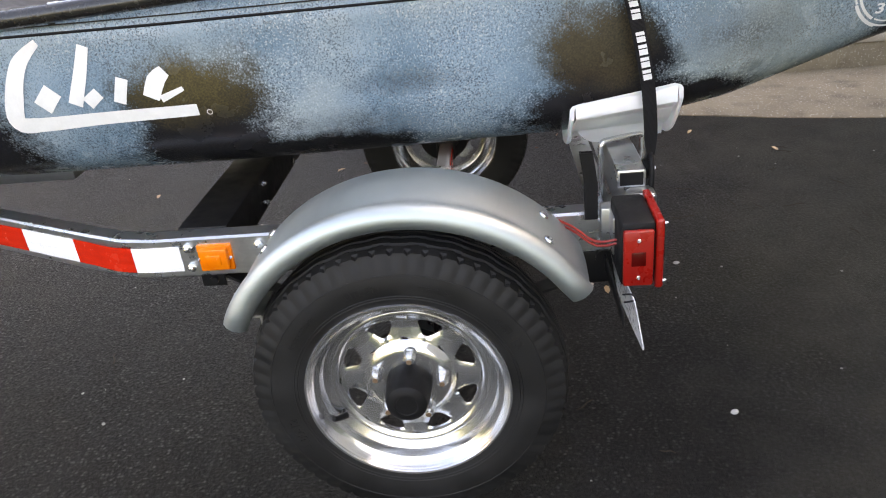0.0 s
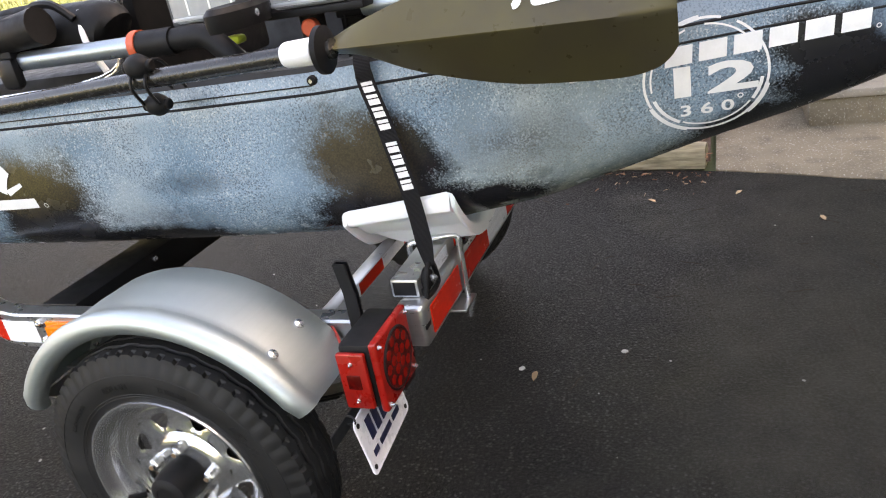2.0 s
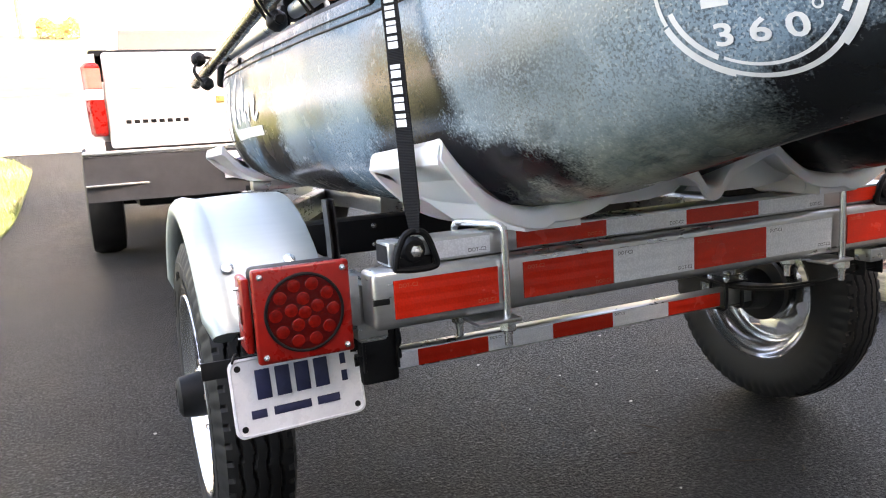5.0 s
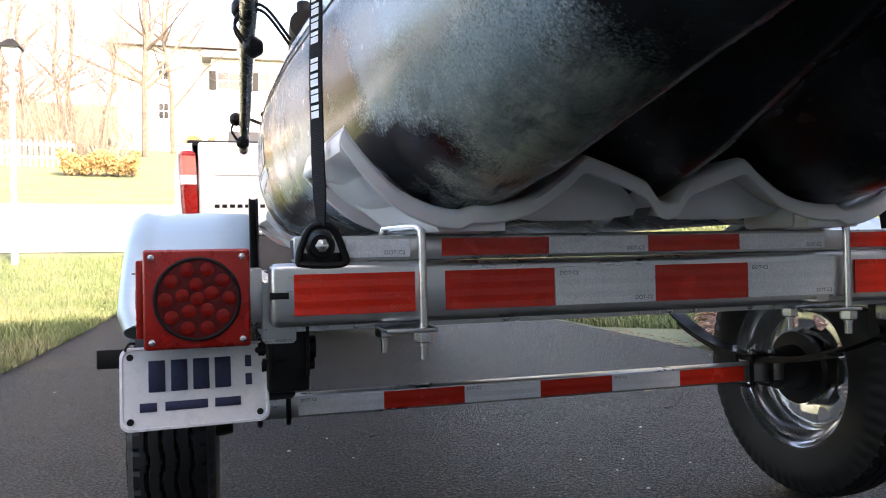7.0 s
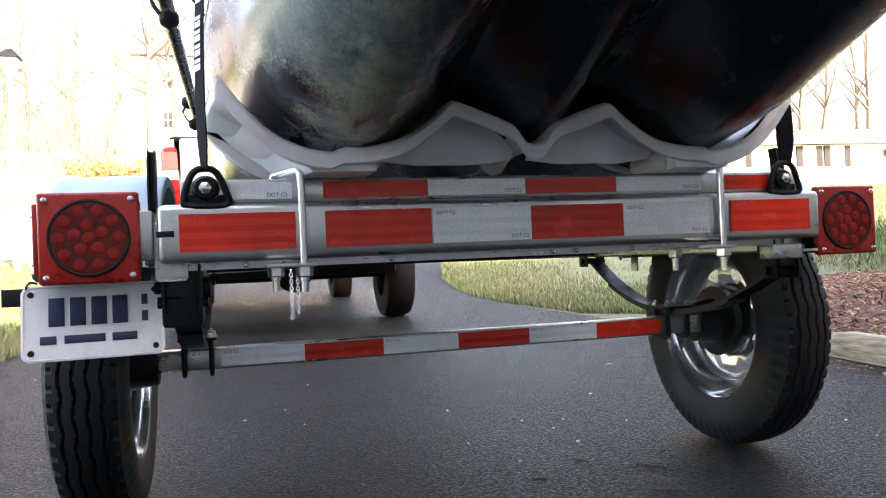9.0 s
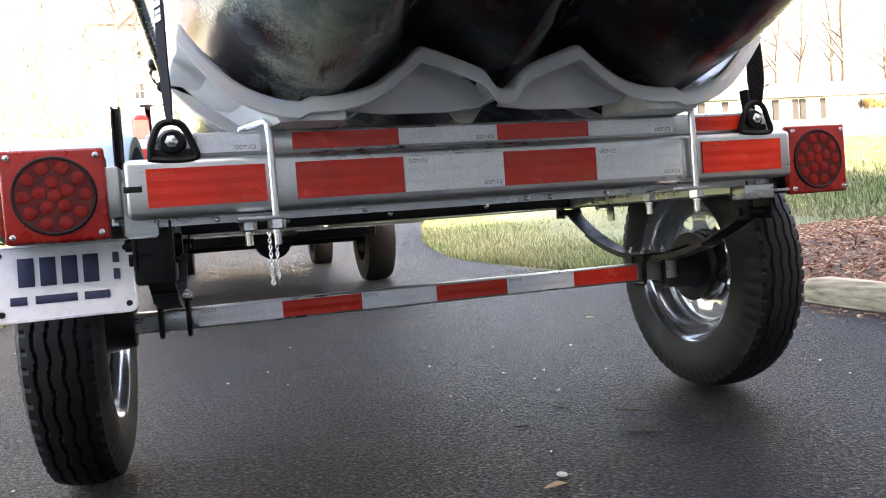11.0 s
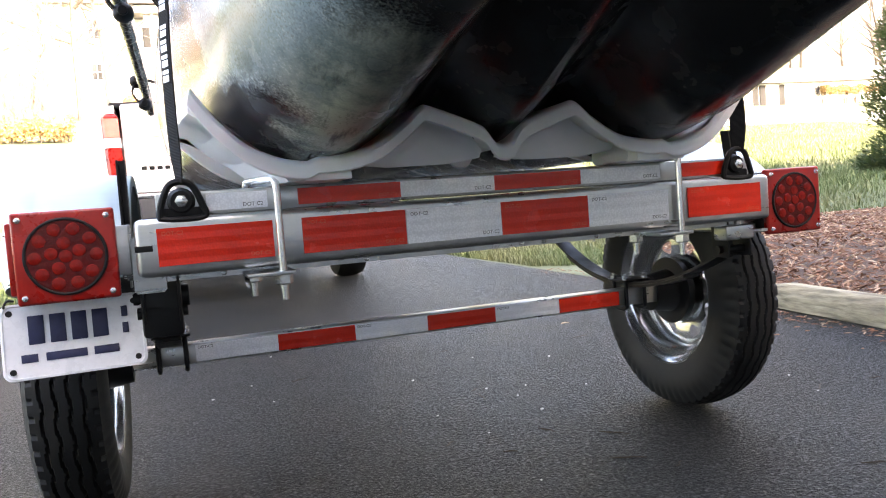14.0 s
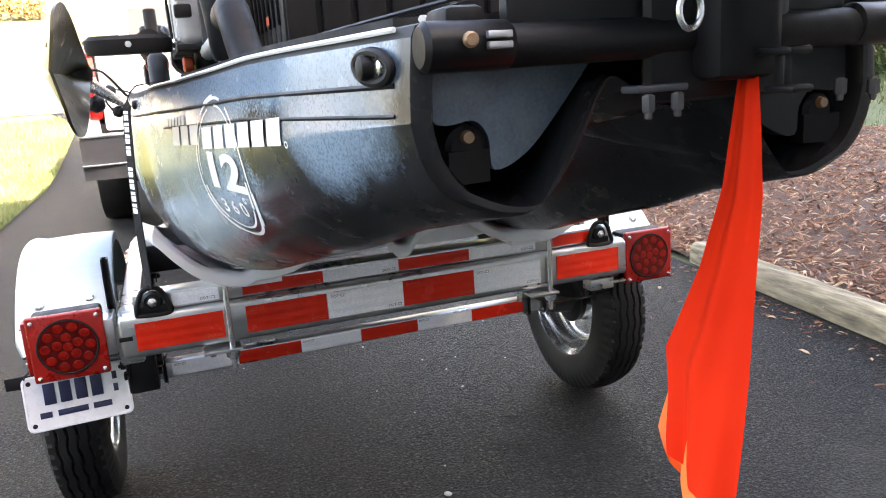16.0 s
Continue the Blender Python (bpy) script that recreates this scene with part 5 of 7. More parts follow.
for s in (-1, 1):
    part("seam_line", bm_tube(along_side(-0.033, -0.84, 2.3, -0.0005, 60, s), 0.0026, 6), BLACK, kayak, "black seam groove")
    part("seam_line", bm_tube(along_side(-0.056, -0.84, -0.2, -0.0005, 30, s), 0.002, 6), BLACK, kayak, "black seam groove")
    part("control_line", bm_tube([(p[0] - 0.0 * s, p[1], p[2]) for p in along_side(-0.02, 0.15, 1.4, 0.0015, 30, s)], 0.0013, 5), BLACK, kayak, "thin black cord")
    # white trim and dark foam pad on the after deck
    rim = [(p[0], p[1], p[2] + 0.007) for p in along_side(0.0, -0.84, -0.05, 0.0005, 24, s)]
    part("deck_trim", bm_tube(rim, 0.0024, 6), WHITE, kayak, "white deck edge trim")
    pad = [(KX + s * 0.93 * interp(HW, y), y, interp(ZT, y) + 0.011) for y in steps_between(-0.82, -0.22, 12)] + [(KX + s * 0.12, -0.26, 0.927), (KX + s * 0.06, -0.55, 0.95), (KX + s * 0.12, -0.8, 0.949)]
    part("deck_pad", bm_poly(pad, 0.006, (0, 0, 1)), MAT_DECK, kayak, "dark grey foam deck pad")
    part("deck_trim", bm_tube([(KX + s * 0.1, -0.24, 0.936), (KX + s * 0.06, -0.55, 0.958), (KX + s * 0.2, -0.83, 0.95)], 0.0035, 6), WHITE, kayak)
    # oval fitting near the stern corner
    y, z = -0.816, 0.917
    x = abs(side_x(y, z) - KX)
    fit_ring = [(KX + s * (abs(side_x(y + 0.024 * math.cos(t), z) - KX) + 0.003), y + 0.024 * math.cos(t), z + 0.0115 * math.sin(t) + 0.002 * math.cos(t)) for t in (2 * math.pi * k / 28 for k in range(28))]
    pad_eye = part("pad_eye", bm_tube(fit_ring, 0.0042, 8, loop=True), PLASTIC, kayak, "oval dark plastic pad eye with screws")
    base = [(KX + s * (abs(side_x(y + 0.023 * math.cos(t), z) - KX) - 0.001), y + 0.023 * math.cos(t), z + 0.0105 * math.sin(t)) for t in (2 * math.pi * k / 24 for k in range(24))]
    part("plate", bm_poly(base, 0.005, (s, 0, 0)), PLASTIC, pad_eye)
    part("boss", bm_tube([(KX + s * (x + 0.002), y + 0.006, z), (KX + s * (x + 0.012), y + 0.006, z), (KX + s * (x + 0.014), y + 0.006, z)], [0.0105, 0.0095, 0.006], 16), PLASTIC, pad_eye)
    for yy in (-0.828, -0.804):
        xx = abs(side_x(yy, z) - KX)
        part("screw", bm_tube([(KX + s * (xx - 0.002), yy, z), (KX + s * (xx + 0.006), yy, z), (KX + s * (xx + 0.0075), yy, z)], [0.0065, 0.006, 0.003], 14), BRIGHT if yy < -0.81 else GALV, pad_eye)
        part("bridge", bm_tube([(KX + s * (xx + 0.004), yy, z - 0.009), (KX + s * (xx + 0.005), yy, z + 0.009)], 0.0025, 8), PLASTIC, pad_eye)
for y in (0.148, 0.98):
    x = side_x(y, 0.889)
    part("guide_screw", bm_tube([(x + 0.001, y, 0.889), (x - 0.006, y, 0.889), (x - 0.008, y, 0.889)], [0.0085, 0.0075, 0.003], 12), PLASTIC, kayak)
    part("guide_screw", bm_tube([(x - 0.008, y, 0.889), (x - 0.0088, y, 0.889)], 0.0035, 10), BRIGHT, kayak, "bright screw head")

# stern panels beside the tunnel, each with a drain boss
PANEL = plain("speckled blue grey hull plastic", (0.03, 0.042, 0.055), (0.13, 0.175, 0.22), 0.45, 0.0, 14, 330, 0.4)
for s in (-1, 1):
    edge = catmull([(0.206, 0.912, 0), (0.209, 0.892, 0), (0.203, 0.874, 0), (0.19, 0.87, 0), (0.168, 0.872, 0), (0.156, 0.858, 0), (0.152, 0.832, 0), (0.122, 0.842, 0), (0.09, 0.872, 0), (0.055, 0.912, 0)], 4)
    pts = [(KX + s * p.x, -0.848 + 0.3 * (0.21 - p.x) * 0.4, p.y) for p in edge]
    part("stern_panel", bm_poly(pts, 0.02, (0, 1, 0)), PANEL if s < 0 else DECK, kayak, "blue grey speckled stern panel" if s < 0 else "dark stern panel")
    c = Vector((KX + s * 0.176, -0.842, 0.852))
    plug = part("drain_boss", bm_tube([c + Vector((0, 0.03, 0)), c + Vector((0, 0.0, 0)), c + Vector((0, -0.004, 0))], [0.02, 0.017, 0.013], 24), PLASTIC, kayak, "black drain plug boss")
    part("plug", bm_tube([c + Vector((0, -0.003, 0.008)), c + Vector((0, -0.009, 0.008))], [0.0058, 0.0045], 12), RUST, plug, "small bronze plug")
    part("skirt", bm_loft([[Vector((KX + s * x, y, z)) for x, y in ((0.194, -0.852), (0.158, -0.846), (0.158, -0.83), (0.194, -0.83))] for z in (0.85, 0.836, 0.824)]), PLASTIC, plug)

# graphics on both sides, laid on the hull


def lay(bm, cy, cz, s, tilt=0.0, material=WHITE, name="graphic", label="", off=0.0016):
    """Lays a flat bmesh (x along, y up) on the hull side; port reads from bow to stern."""
    ca, sa = math.cos(tilt), math.sin(tilt)
    xs, zs = [v.co.x for v in bm.verts], [v.co.y for v in bm.verts]
    for lo, hi, nrm in ((min(xs), max(xs), Vector((1, 0, 0))), (min(zs), max(zs), Vector((0, 1, 0)))):
        c = lo + 0.012
        while c < hi:
            bmesh.ops.bisect_plane(bm, geom=bm.verts[:] + bm.edges[:] + bm.faces[:], plane_co=nrm * c, plane_no=nrm)
            c += 0.012
    for v in bm.verts:
        u, w = v.co.x * ca - v.co.y * sa, v.co.x * sa + v.co.y * ca
        y, z = cy + s * u, cz + w
        x = side_x(y, min(z, interp(ZT, y) - 0.002)) - off
        v.co = Vector((x if s < 0 else 2 * KX - x, y, z))
    bmesh.ops.recalc_face_normals(bm, faces=bm.faces[:])
    return part(name, bm, material, kayak, label, False)


def arc_band(r0, r1, a0, a1, sy=1.0):
    bm = bmesh.new()
    n = max(6, int(abs(a1 - a0) / 4))
    row = []
    for i in range(n + 1):
        a = math.radians(a0 + (a1 - a0) * i / n)
        row.append((bm.verts.new((r0 * math.cos(a), sy * r0 * math.sin(a), 0)), bm.verts.new((r1 * math.cos(a), sy * r1 * math.sin(a), 0))))
    for p, q in zip(row, row[1:]):
        bm.faces.new((p[0], p[1], q[1], q[0]))
    return bm


def stroke(points, widths):
    """A flat brush stroke through points."""
    pts = catmull([(x, y, 0) for x, y in points], 6)
    bm = bmesh.new()
    row = []
    for i, p in enumerate(pts):
        d = (pts[min(i + 1, len(pts) - 1)] - pts[max(i - 1, 0)]).normalized()
        nrm = Vector((-d.y, d.x, 0))
        f = i / (len(pts) - 1) * (len(widths) - 1)
        k = min(int(f), len(widths) - 2)
        w = widths[k] + (widths[k + 1] - widths[k]) * (f - k)
        row.append((bm.verts.new(p + nrm * w / 2), bm.verts.new(p - nrm * w / 2)))
    for a, b in zip(row, row[1:]):
        bm.faces.new((a[0], a[1], b[1], b[0]))
    return bm


def script_mark(k):
    """A white brush-script emblem as plain strokes, about 0.5 k wide."""
    st = [([(-0.235, -0.06), (-0.21, -0.045), (-0.17, 0.03), (-0.15, 0.075)], (0.03, 0.045, 0.03, 0.02)),
          ([(-0.225, 0.045), (-0.2, 0.062), (-0.16, 0.07), (-0.145, 0.065)], (0.01, 0.022, 0.022, 0.012)),
          ([(-0.03, 0.085), (-0.075, 0.05), (-0.105, -0.01), (-0.115, -0.055), (-0.07, -0.062), (0.05, -0.06), (0.225, -0.06)], (0.012, 0.028, 0.034, 0.034, 0.028, 0.024, 0.022)),
          ([(-0.058, -0.03), (-0.028, 0.0)], (0.034, 0.034)),
          ([(0.005, -0.03), (0.03, 0.02), (0.052, 0.072)], (0.026, 0.024, 0.02)),
          ([(0.028, -0.03), (0.055, -0.012)], (0.024, 0.022)),
          ([(0.088, -0.034), (0.105, 0.01)], (0.022, 0.022)),
          ([(0.148, -0.03), (0.165, 0.0), (0.185, 0.016)], (0.03, 0.032, 0.022)),
          ([(0.165, -0.034), (0.21, -0.018)], (0.014, 0.008))]
    bms = [stroke([(x * k, y * k) for x, y in p], [w * k for w in ws]) for p, ws in st]
    return bm_join(*bms)


for s in (-1, 1):
    # port side: x of the graphic runs towards the stern
    lay(script_mark(0.95), 0.985, 0.776, s, 0.015, name="script_graphic", label="white brush-script emblem")
    lay(arc_band(0.0035, 0.005, 0, 360), 0.752, 0.716, s)
    EY, EZ = -0.435, 0.814
    for r0, r1, a0, a1 in ((0.0905, 0.094, -60, 60), (0.0905, 0.094, 75, 132), (0.0905, 0.094, 138, 205), (0.0905, 0.094, 222, 300), (0.0905, 0.0965, 206, 250), (0.09, 0.097, 310, 345), (0.09, 0.097, 95, 118), (0.081, 0.0835, 20, 90), (0.081, 0.0835, 110, 190), (0.081, 0.086, 200, 240), (0.081, 0.0835, 243, 322), (0.081, 0.086, 325, 352)):
        lay(arc_band(r0 * 0.93, r1 * 0.935, a0, a1, 0.985), EY, EZ, s, 0, name="ring_graphic")
    t = text_bm("12", 0.098, 0.0, 0.0035)
    bmesh.ops.scale(t, vec=(1.42, 0.62, 1), verts=t.verts[:])
    lay(t, EY + 0.002 * s, EZ - 0.006, s, 0.0, name="number_graphic", label="white stencilled number")
    t = text_bm("3 6 0", 0.028, 0, 0.0006)
    bmesh.ops.scale(t, vec=(1.35, 0.9, 1), verts=t.verts[:])
    lay(t, EY, EZ - 0.05, s, name="number_graphic")
    lay(arc_band(0.0025, 0.0042, 0, 360), EY + s * 0.047, EZ - 0.036, s)
    for count, w, h, gap, gy, gz, tilt in ((3, 0.033, 0.026, 0.0085, -0.304, 0.85, 0.05), (6, 0.0378, 0.027, 0.0092, -0.516, 0.857, 0.06), (6, 0.011, 0.012, 0.0045, -0.262, 0.868, 0.05)):
        for i in range(count):
            u = (i - (count - 1) / 2) * (w + gap)
            lay(glyphs(1, w, h, 0.0, 0.12), gy + s * u * math.cos(tilt), gz + u * math.sin(tilt), s, tilt, name="lettering_block", label="white block in place of a letter")
    lay(arc_band(0.0022, 0.0035, 0, 360), -0.662, 0.853, s)

# ---------------------------------------------------------------- things on the kayak


def strap(s):
    """Webbing from the tie ring up the hull side and over the deck."""
    ob = thing("tie_down_strap", "black webbing tie-down strap with white block print", "strap", "tie-down straps")
    line = [(0.572, 0.459, 0.001), (0.64, 0.461, 0.004), (0.7, 0.461, 0.01), (0.76, 0.46, 0.021), (0.82, 0.457, 0.034), (0.88, 0.453, 0.05)]
    path = [(s * x, y, z) for z, x, y in line] + [(s * 0.44, 0.056, 0.915), (s * 0.4, 0.06, 0.926), (s * 0.2, 0.06, 0.93), (0.0, 0.06, 0.932)]
    pts = catmull(path, 5)
    rings = []
    for i, p in enumerate(pts):
        d = (pts[min(i + 1, len(pts) - 1)] - pts[max(i - 1, 0)]).normalized()
        face = Vector((-0.5, 1, 0)) if s < 0 else Vector((max(0.0, 0.9 - 0.06 * i), -1, 0))
        if i >= 27:
            face.x = 0.0
        w = face - d * face.dot(d)
        w.normalize()
        n = d.cross(w) * 0.001
        hw = 0.0135 * min(1.0, 0.55 + i * 0.15)
        rings.append([p - w * hw - n, p + w * hw - n, p + w * hw + n, p - w * hw + n])
    part("webbing", bm_loft(rings), WEB, ob)
    for g0, g1, cnt in ((0.707, 0.79, 4), (0.806, 0.885, 4)):
        marks = bmesh.new()
        for j in range(cnt):
            za, zb2 = g0 + (g1 - g0) * j / cnt, g0 + (g1 - g0) * (j + 0.8) / cnt
            for u0, u1, v0, v1 in ((-0.0085, 0.0085, 0.0, 0.55), (-0.0085, 0.0085, 0.66, 1.0)):
                vs = []
                for u, v in ((u0, v0), (u1, v0), (u1, v1), (u0, v1)):
                    z = za + (zb2 - za) * v
                    y = interp([(a, c) for a, b, c in line], z) + u * 0.894 - 0.001
                    x = interp([(a, b) for a, b, c in line], z) + u * 0.447 + 0.0022
                    vs.append(marks.verts.new((s * x, y, z)))
                marks.faces.new(vs)
        tagged(part("print", marks, WHITE, ob, "white block print shapes", False), kind="stuff")
    return ob


strap(-1)
strap(1)


def paddle():
    ob = thing("paddle", "black carbon shaft paddle with olive brown blade, clipped along the gunwale", "paddle")
    part("shaft", bm_tube([(-0.532, 0.05, 0.948), (-0.53, 0.4, 0.934), (-0.52, 1.0, 0.902), (-0.512, 1.55, 0.878)], 0.0145, 18), CARBON, ob, "glossy black shaft")
    part("collar", bm_tube([(-0.532, 0.13, 0.946), (-0.532, 0.125, 0.946), (-0.532, 0.085, 0.947), (-0.532, 0.081, 0.947)], [0.016, 0.0185, 0.0195, 0.017], 20), COLLAR, ob, "white rubber collar")
    part("drip_ring", bm_tube([(-0.532, 0.078, 0.947), (-0.532, 0.07, 0.947), (-0.532, 0.062, 0.947), (-0.532, 0.056, 0.947)], [0.02, 0.034, 0.034, 0.018], 24), PLASTIC, ob, "black drip ring")
    up = [(0.06, 0.012), (0.02, 0.028), (-0.05, 0.05), (-0.131, 0.072), (-0.2, 0.082), (-0.27, 0.084), (-0.34, 0.08), (-0.38, 0.07), (-0.4, 0.055), (-0.41, 0.04)]
    dn = [(0.06, 0.012), (0.02, 0.018), (-0.05, 0.045), (-0.131, 0.066), (-0.2, 0.078), (-0.27, 0.082), (-0.34, 0.082), (-0.38, 0.073), (-0.4, 0.058), (-0.41, 0.042)]
    up, dn = ([(p.x, p.y) for p in catmull([(y, v, 0) for y, v in tab], 6)] for tab in (up, dn))
    rings = []
    n = 44
    for i in range(n + 1):
        y = 0.06 + (-0.4085 - 0.06) * (1 - (1 - i / n) ** 1.5)
        zc = 0.947 - 0.005 * (0.06 - y) / 0.47
        a, b = interp(up[::-1], y), interp(dn[::-1], y)
        curve = 0.03 * ((0.06 - y) / 0.47) ** 2
        fade = 1.0 - 0.75 * min(1.0, max(0.0, (-0.3 - y) / 0.11)) ** 2
        ring = []
        for t in steps_between(-1, 1, 18):
            h = a * t if t > 0 else b * t
            ring.append(Vector((-0.537 + 0.032 * (abs(t) * fade + 0.6 * (1 - fade)) + curve * 0.4, y, zc + h)))
        back = [p + Vector((0.0035, 0, 0)) for p in ring[::-1]]
        rings.append(ring + back)
    part("blade", bm_loft(rings), BLADE, ob, "olive brown blade with a centre ridge")
    mk = script_mark(0.24)
    for v in mk.verts:
        y, z = -0.265 - v.co.x, 0.988 + v.co.y + 0.05 * v.co.x
        v.co = Vector((-0.537 + 0.032 * (z - 0.943) / 0.082 - 0.003 + 0.012 * ((0.06 - y) / 0.47) ** 2, y, z))
    part("script_graphic", mk, WHITE, ob, "white brush-script emblem", False)
    return ob


paddle()


def paddle_clip(y, z):
    """Two ridged black balls joined by a bungee round the shaft."""
    ob = thing("paddle_clip", "black ball-and-bungee paddle keeper on the gunwale", "clip", "paddle clips")
    for dz, dx, r in ((0.03, -0.538, 0.02), (-0.034, -0.522, 0.0185)):
        bm = bmesh.new()
        rings = []
        for k in range(11):
            a = math.pi * k / 10
            rings.append([Vector((dx + r * math.sin(a) * math.cos(t) * (0.93 if j % 3 == 0 else 1.0), y + r * 1.15 * math.cos(a), z + dz + r * math.sin(a) * math.sin(t) * (0.93 if j % 3 == 0 else 1.0))) for j, t in enumerate(2 * math.pi * k2 / 18 for k2 in range(18))])
        part("ball", bm_loft(rings, True, True, bm), PLASTIC, ob)
        part("end_cap", bm_cyl((dx, y - r * 1.35, z + dz), (dx, y + r * 1.35, z + dz), 0.009, 12, 0.002), PLASTIC, ob)
    for dy in (-0.014, 0.014):
        part("bungee", bm_tube(catmull([(-0.54, y + dy, z + 0.024), (-0.552, y + dy, z), (-0.535, y + dy, z - 0.03)], 4), 0.0028, 6), BLACK, ob)
        part("bungee", bm_tube(catmull([(-0.53, y + dy, z + 0.035), (-0.5, y + dy, z + 0.03), (-0.46, y + dy, 0.905)], 4), 0.0028, 6), BLACK, ob)
    return ob


paddle_clip(0.385, 0.927)
paddle_clip(1.24, 0.891)


def gear_rail(s, ya, yb, x, z):
    """A twelve-sided aluminium gear rail on two black elbow sockets."""
    ob = thing("gear_rail", "blue grey aluminium gear rail on black elbow posts above the gunwale", "rail", "gear rails")
    part("tube", bm_tube([(s * x, ya, z), (s * x, yb, z)], 0.017, 12), RAIL, ob)
    for y, d in ((ya, -1), (yb, 1)):
        part("socket", bm_tube([(s * x, y + d * -0.02, z), (s * x, y + d * 0.05, z)], [0.0235, 0.0235], 16), PLASTIC, ob, "black socket")
        part("elbow", bm_tube(catmull([(s * x, y + d * 0.04, z), (s * x, y + d * 0.1, z + 0.002), (s * x, y + d * 0.13, z - 0.012), (s * x, y + d * 0.19, 0.895)], 4), 0.02, 14), PLASTIC, ob, "black elbow post")
        part("collar", bm_tube([(s * x, y + d * -0.035, z), (s * x, y + d * -0.02, z)], 0.026, 16), ORANGE_INK if d < 0 else PLASTIC, ob)
    return ob


gear_rail(-1, 0.47, 1.62, 0.39, 0.972)
gear_rail(1, 0.47, 1.62, 0.39, 0.972)
for s in (-1, 1):
    ob = thing("rod_tube", "black elbow rod holder tube rising from the after deck", "rod holder", "rod holders")
    part("post", bm_tube(catmull([(s * 0.292, -0.48, 0.92), (s * 0.295, -0.455, 0.945), (s * 0.3, -0.425, 0.987), (s * 0.3, -0.4, 1.0), (s * 0.3, -0.34, 1.001), (s * 0.3, -0.31, 0.999)], 5), 0.0205, 16), PLASTIC, ob)
    part("cup", bm_tube([(s * 0.3, -0.297, 0.945), (s * 0.3, -0.297, 0.955), (s * 0.3, -0.297, 1.012), (s * 0.3, -0.297, 1.028), (s * 0.3, -0.297, 1.032)], [0.02, 0.0235, 0.0285, 0.031, 0.03], 20), PLASTIC, ob)
    part("rim", bm_tube([(s * 0.3, -0.297, 1.0325), (s * 0.3, -0.297, 1.036), (s * 0.3, -0.297, 1.039)], [0.0315, 0.0315, 0.024], 20), GREY_BOARD, ob)
    part("cap", bm_box(s * 0.3 - 0.022, s * 0.3 + 0.022, -0.309, -0.285, 1.0392, 1.0475, 0.003), COLLAR, ob, "pale cap on the cup")
    part("rail_stub", bm_tube([(s * 0.3, -0.27, 0.98), (s * 0.3, 0.1, 0.975)], 0.0155, 12), RAIL, ob, "aluminium rail piece")



def tackle_crate():
    """Black slotted crate on the tank well with a board that carries clear boxes."""
    ob = thing("gear_crate", "black slotted gear crate with orange print behind the seat", "crate")
    x0, x1, y0, y1, z0, z1 = -0.2, 0.2, -0.17, 0.2, 0.83, 1.2
    for i in range(7):
        y = y0 + (y1 - y0) * i / 7
        part("slat", bm_box(x0, x0 + 0.012, y + 0.004, y + 0.045, z0, z1, 0.003), PLASTIC, ob)
        part("slat", bm_box(x1 - 0.012, x1, y + 0.004, y + 0.045, z0, z1, 0.003), PLASTIC, ob)
        x = x0 + (x1 - x0) * i / 7
        part("slat", bm_box(x + 0.004, x + 0.05, y0, y0 + 0.012, z0, z1, 0.003), PLASTIC, ob)
        part("slat", bm_box(x + 0.004, x + 0.05, y1 - 0.012, y1, z0, z1, 0.003), PLASTIC, ob)
    part("liner", bm_box(x0 + 0.014, x1 - 0.014, y0 + 0.014, y1 - 0.014, z0, z1 - 0.01), BLACK, ob)
    for z in (z0, z0 + 0.12, z1 - 0.03):
        part("band", bm_box(x0 - 0.004, x1 + 0.004, y0 - 0.004, y1 + 0.004, z, z + 0.022, 0.003), PLASTIC, ob)
    for py, pz in ((-0.028, 1.014), (0.165, 0.998)):
        t = glyphs(3, 0.009, 0.015, 0.003)
        for v in t.verts:
            v.co = Vector((x0 - 0.006, py - v.co.x, pz + v.co.y))
        part("print", t, ORANGE_INK, ob, "orange block print", False)
    for i in range(7):
        for z in (0.9, 1.05, 1.12):
            y = y0 + (y1 - y0) * i / 7 + 0.024
            part("slot", bm_box(x0 - 0.0012, x0 + 0.002, y - 0.006, y + 0.006, z, z + 0.02), BLACK, ob)
            part("slat_rib", bm_box(x0 - 0.005, x0 + 0.001, y + 0.014, y + 0.0185, z - 0.05, z + 0.055, 0.001), PLASTIC, ob)
    return ob


tackle_crate()
bx = thing("tackle_board", "grey board with clear tackle boxes strapped to the crate", "tackle rack")
part("board", bm_box(-0.31, -0.296, 0.075, 0.48, 0.985, 1.2, 0.004), GREY_BOARD, bx)
part("fore_panel", bm_box(-0.296, -0.288, 0.02, 0.14, 1.105, 1.2, 0.003), GREY_BOARD, bx)
part("stretch_cord", bm_tube(catmull([(-0.3, 0.03, 1.1), (-0.301, -0.1, 1.071), (-0.3, -0.27, 1.041)], 6), 0.0028, 6), BLACK, bx, "taut black cord to the rod cup")
part("cord_hook", bm_box(-0.308, -0.296, 0.022, 0.036, 1.095, 1.105, 0.002), BRIGHT, bx)
part("upright", bm_box(-0.352, -0.335, 0.26, 0.31, 0.985, 1.2, 0.004), GREY_BOARD, bx)
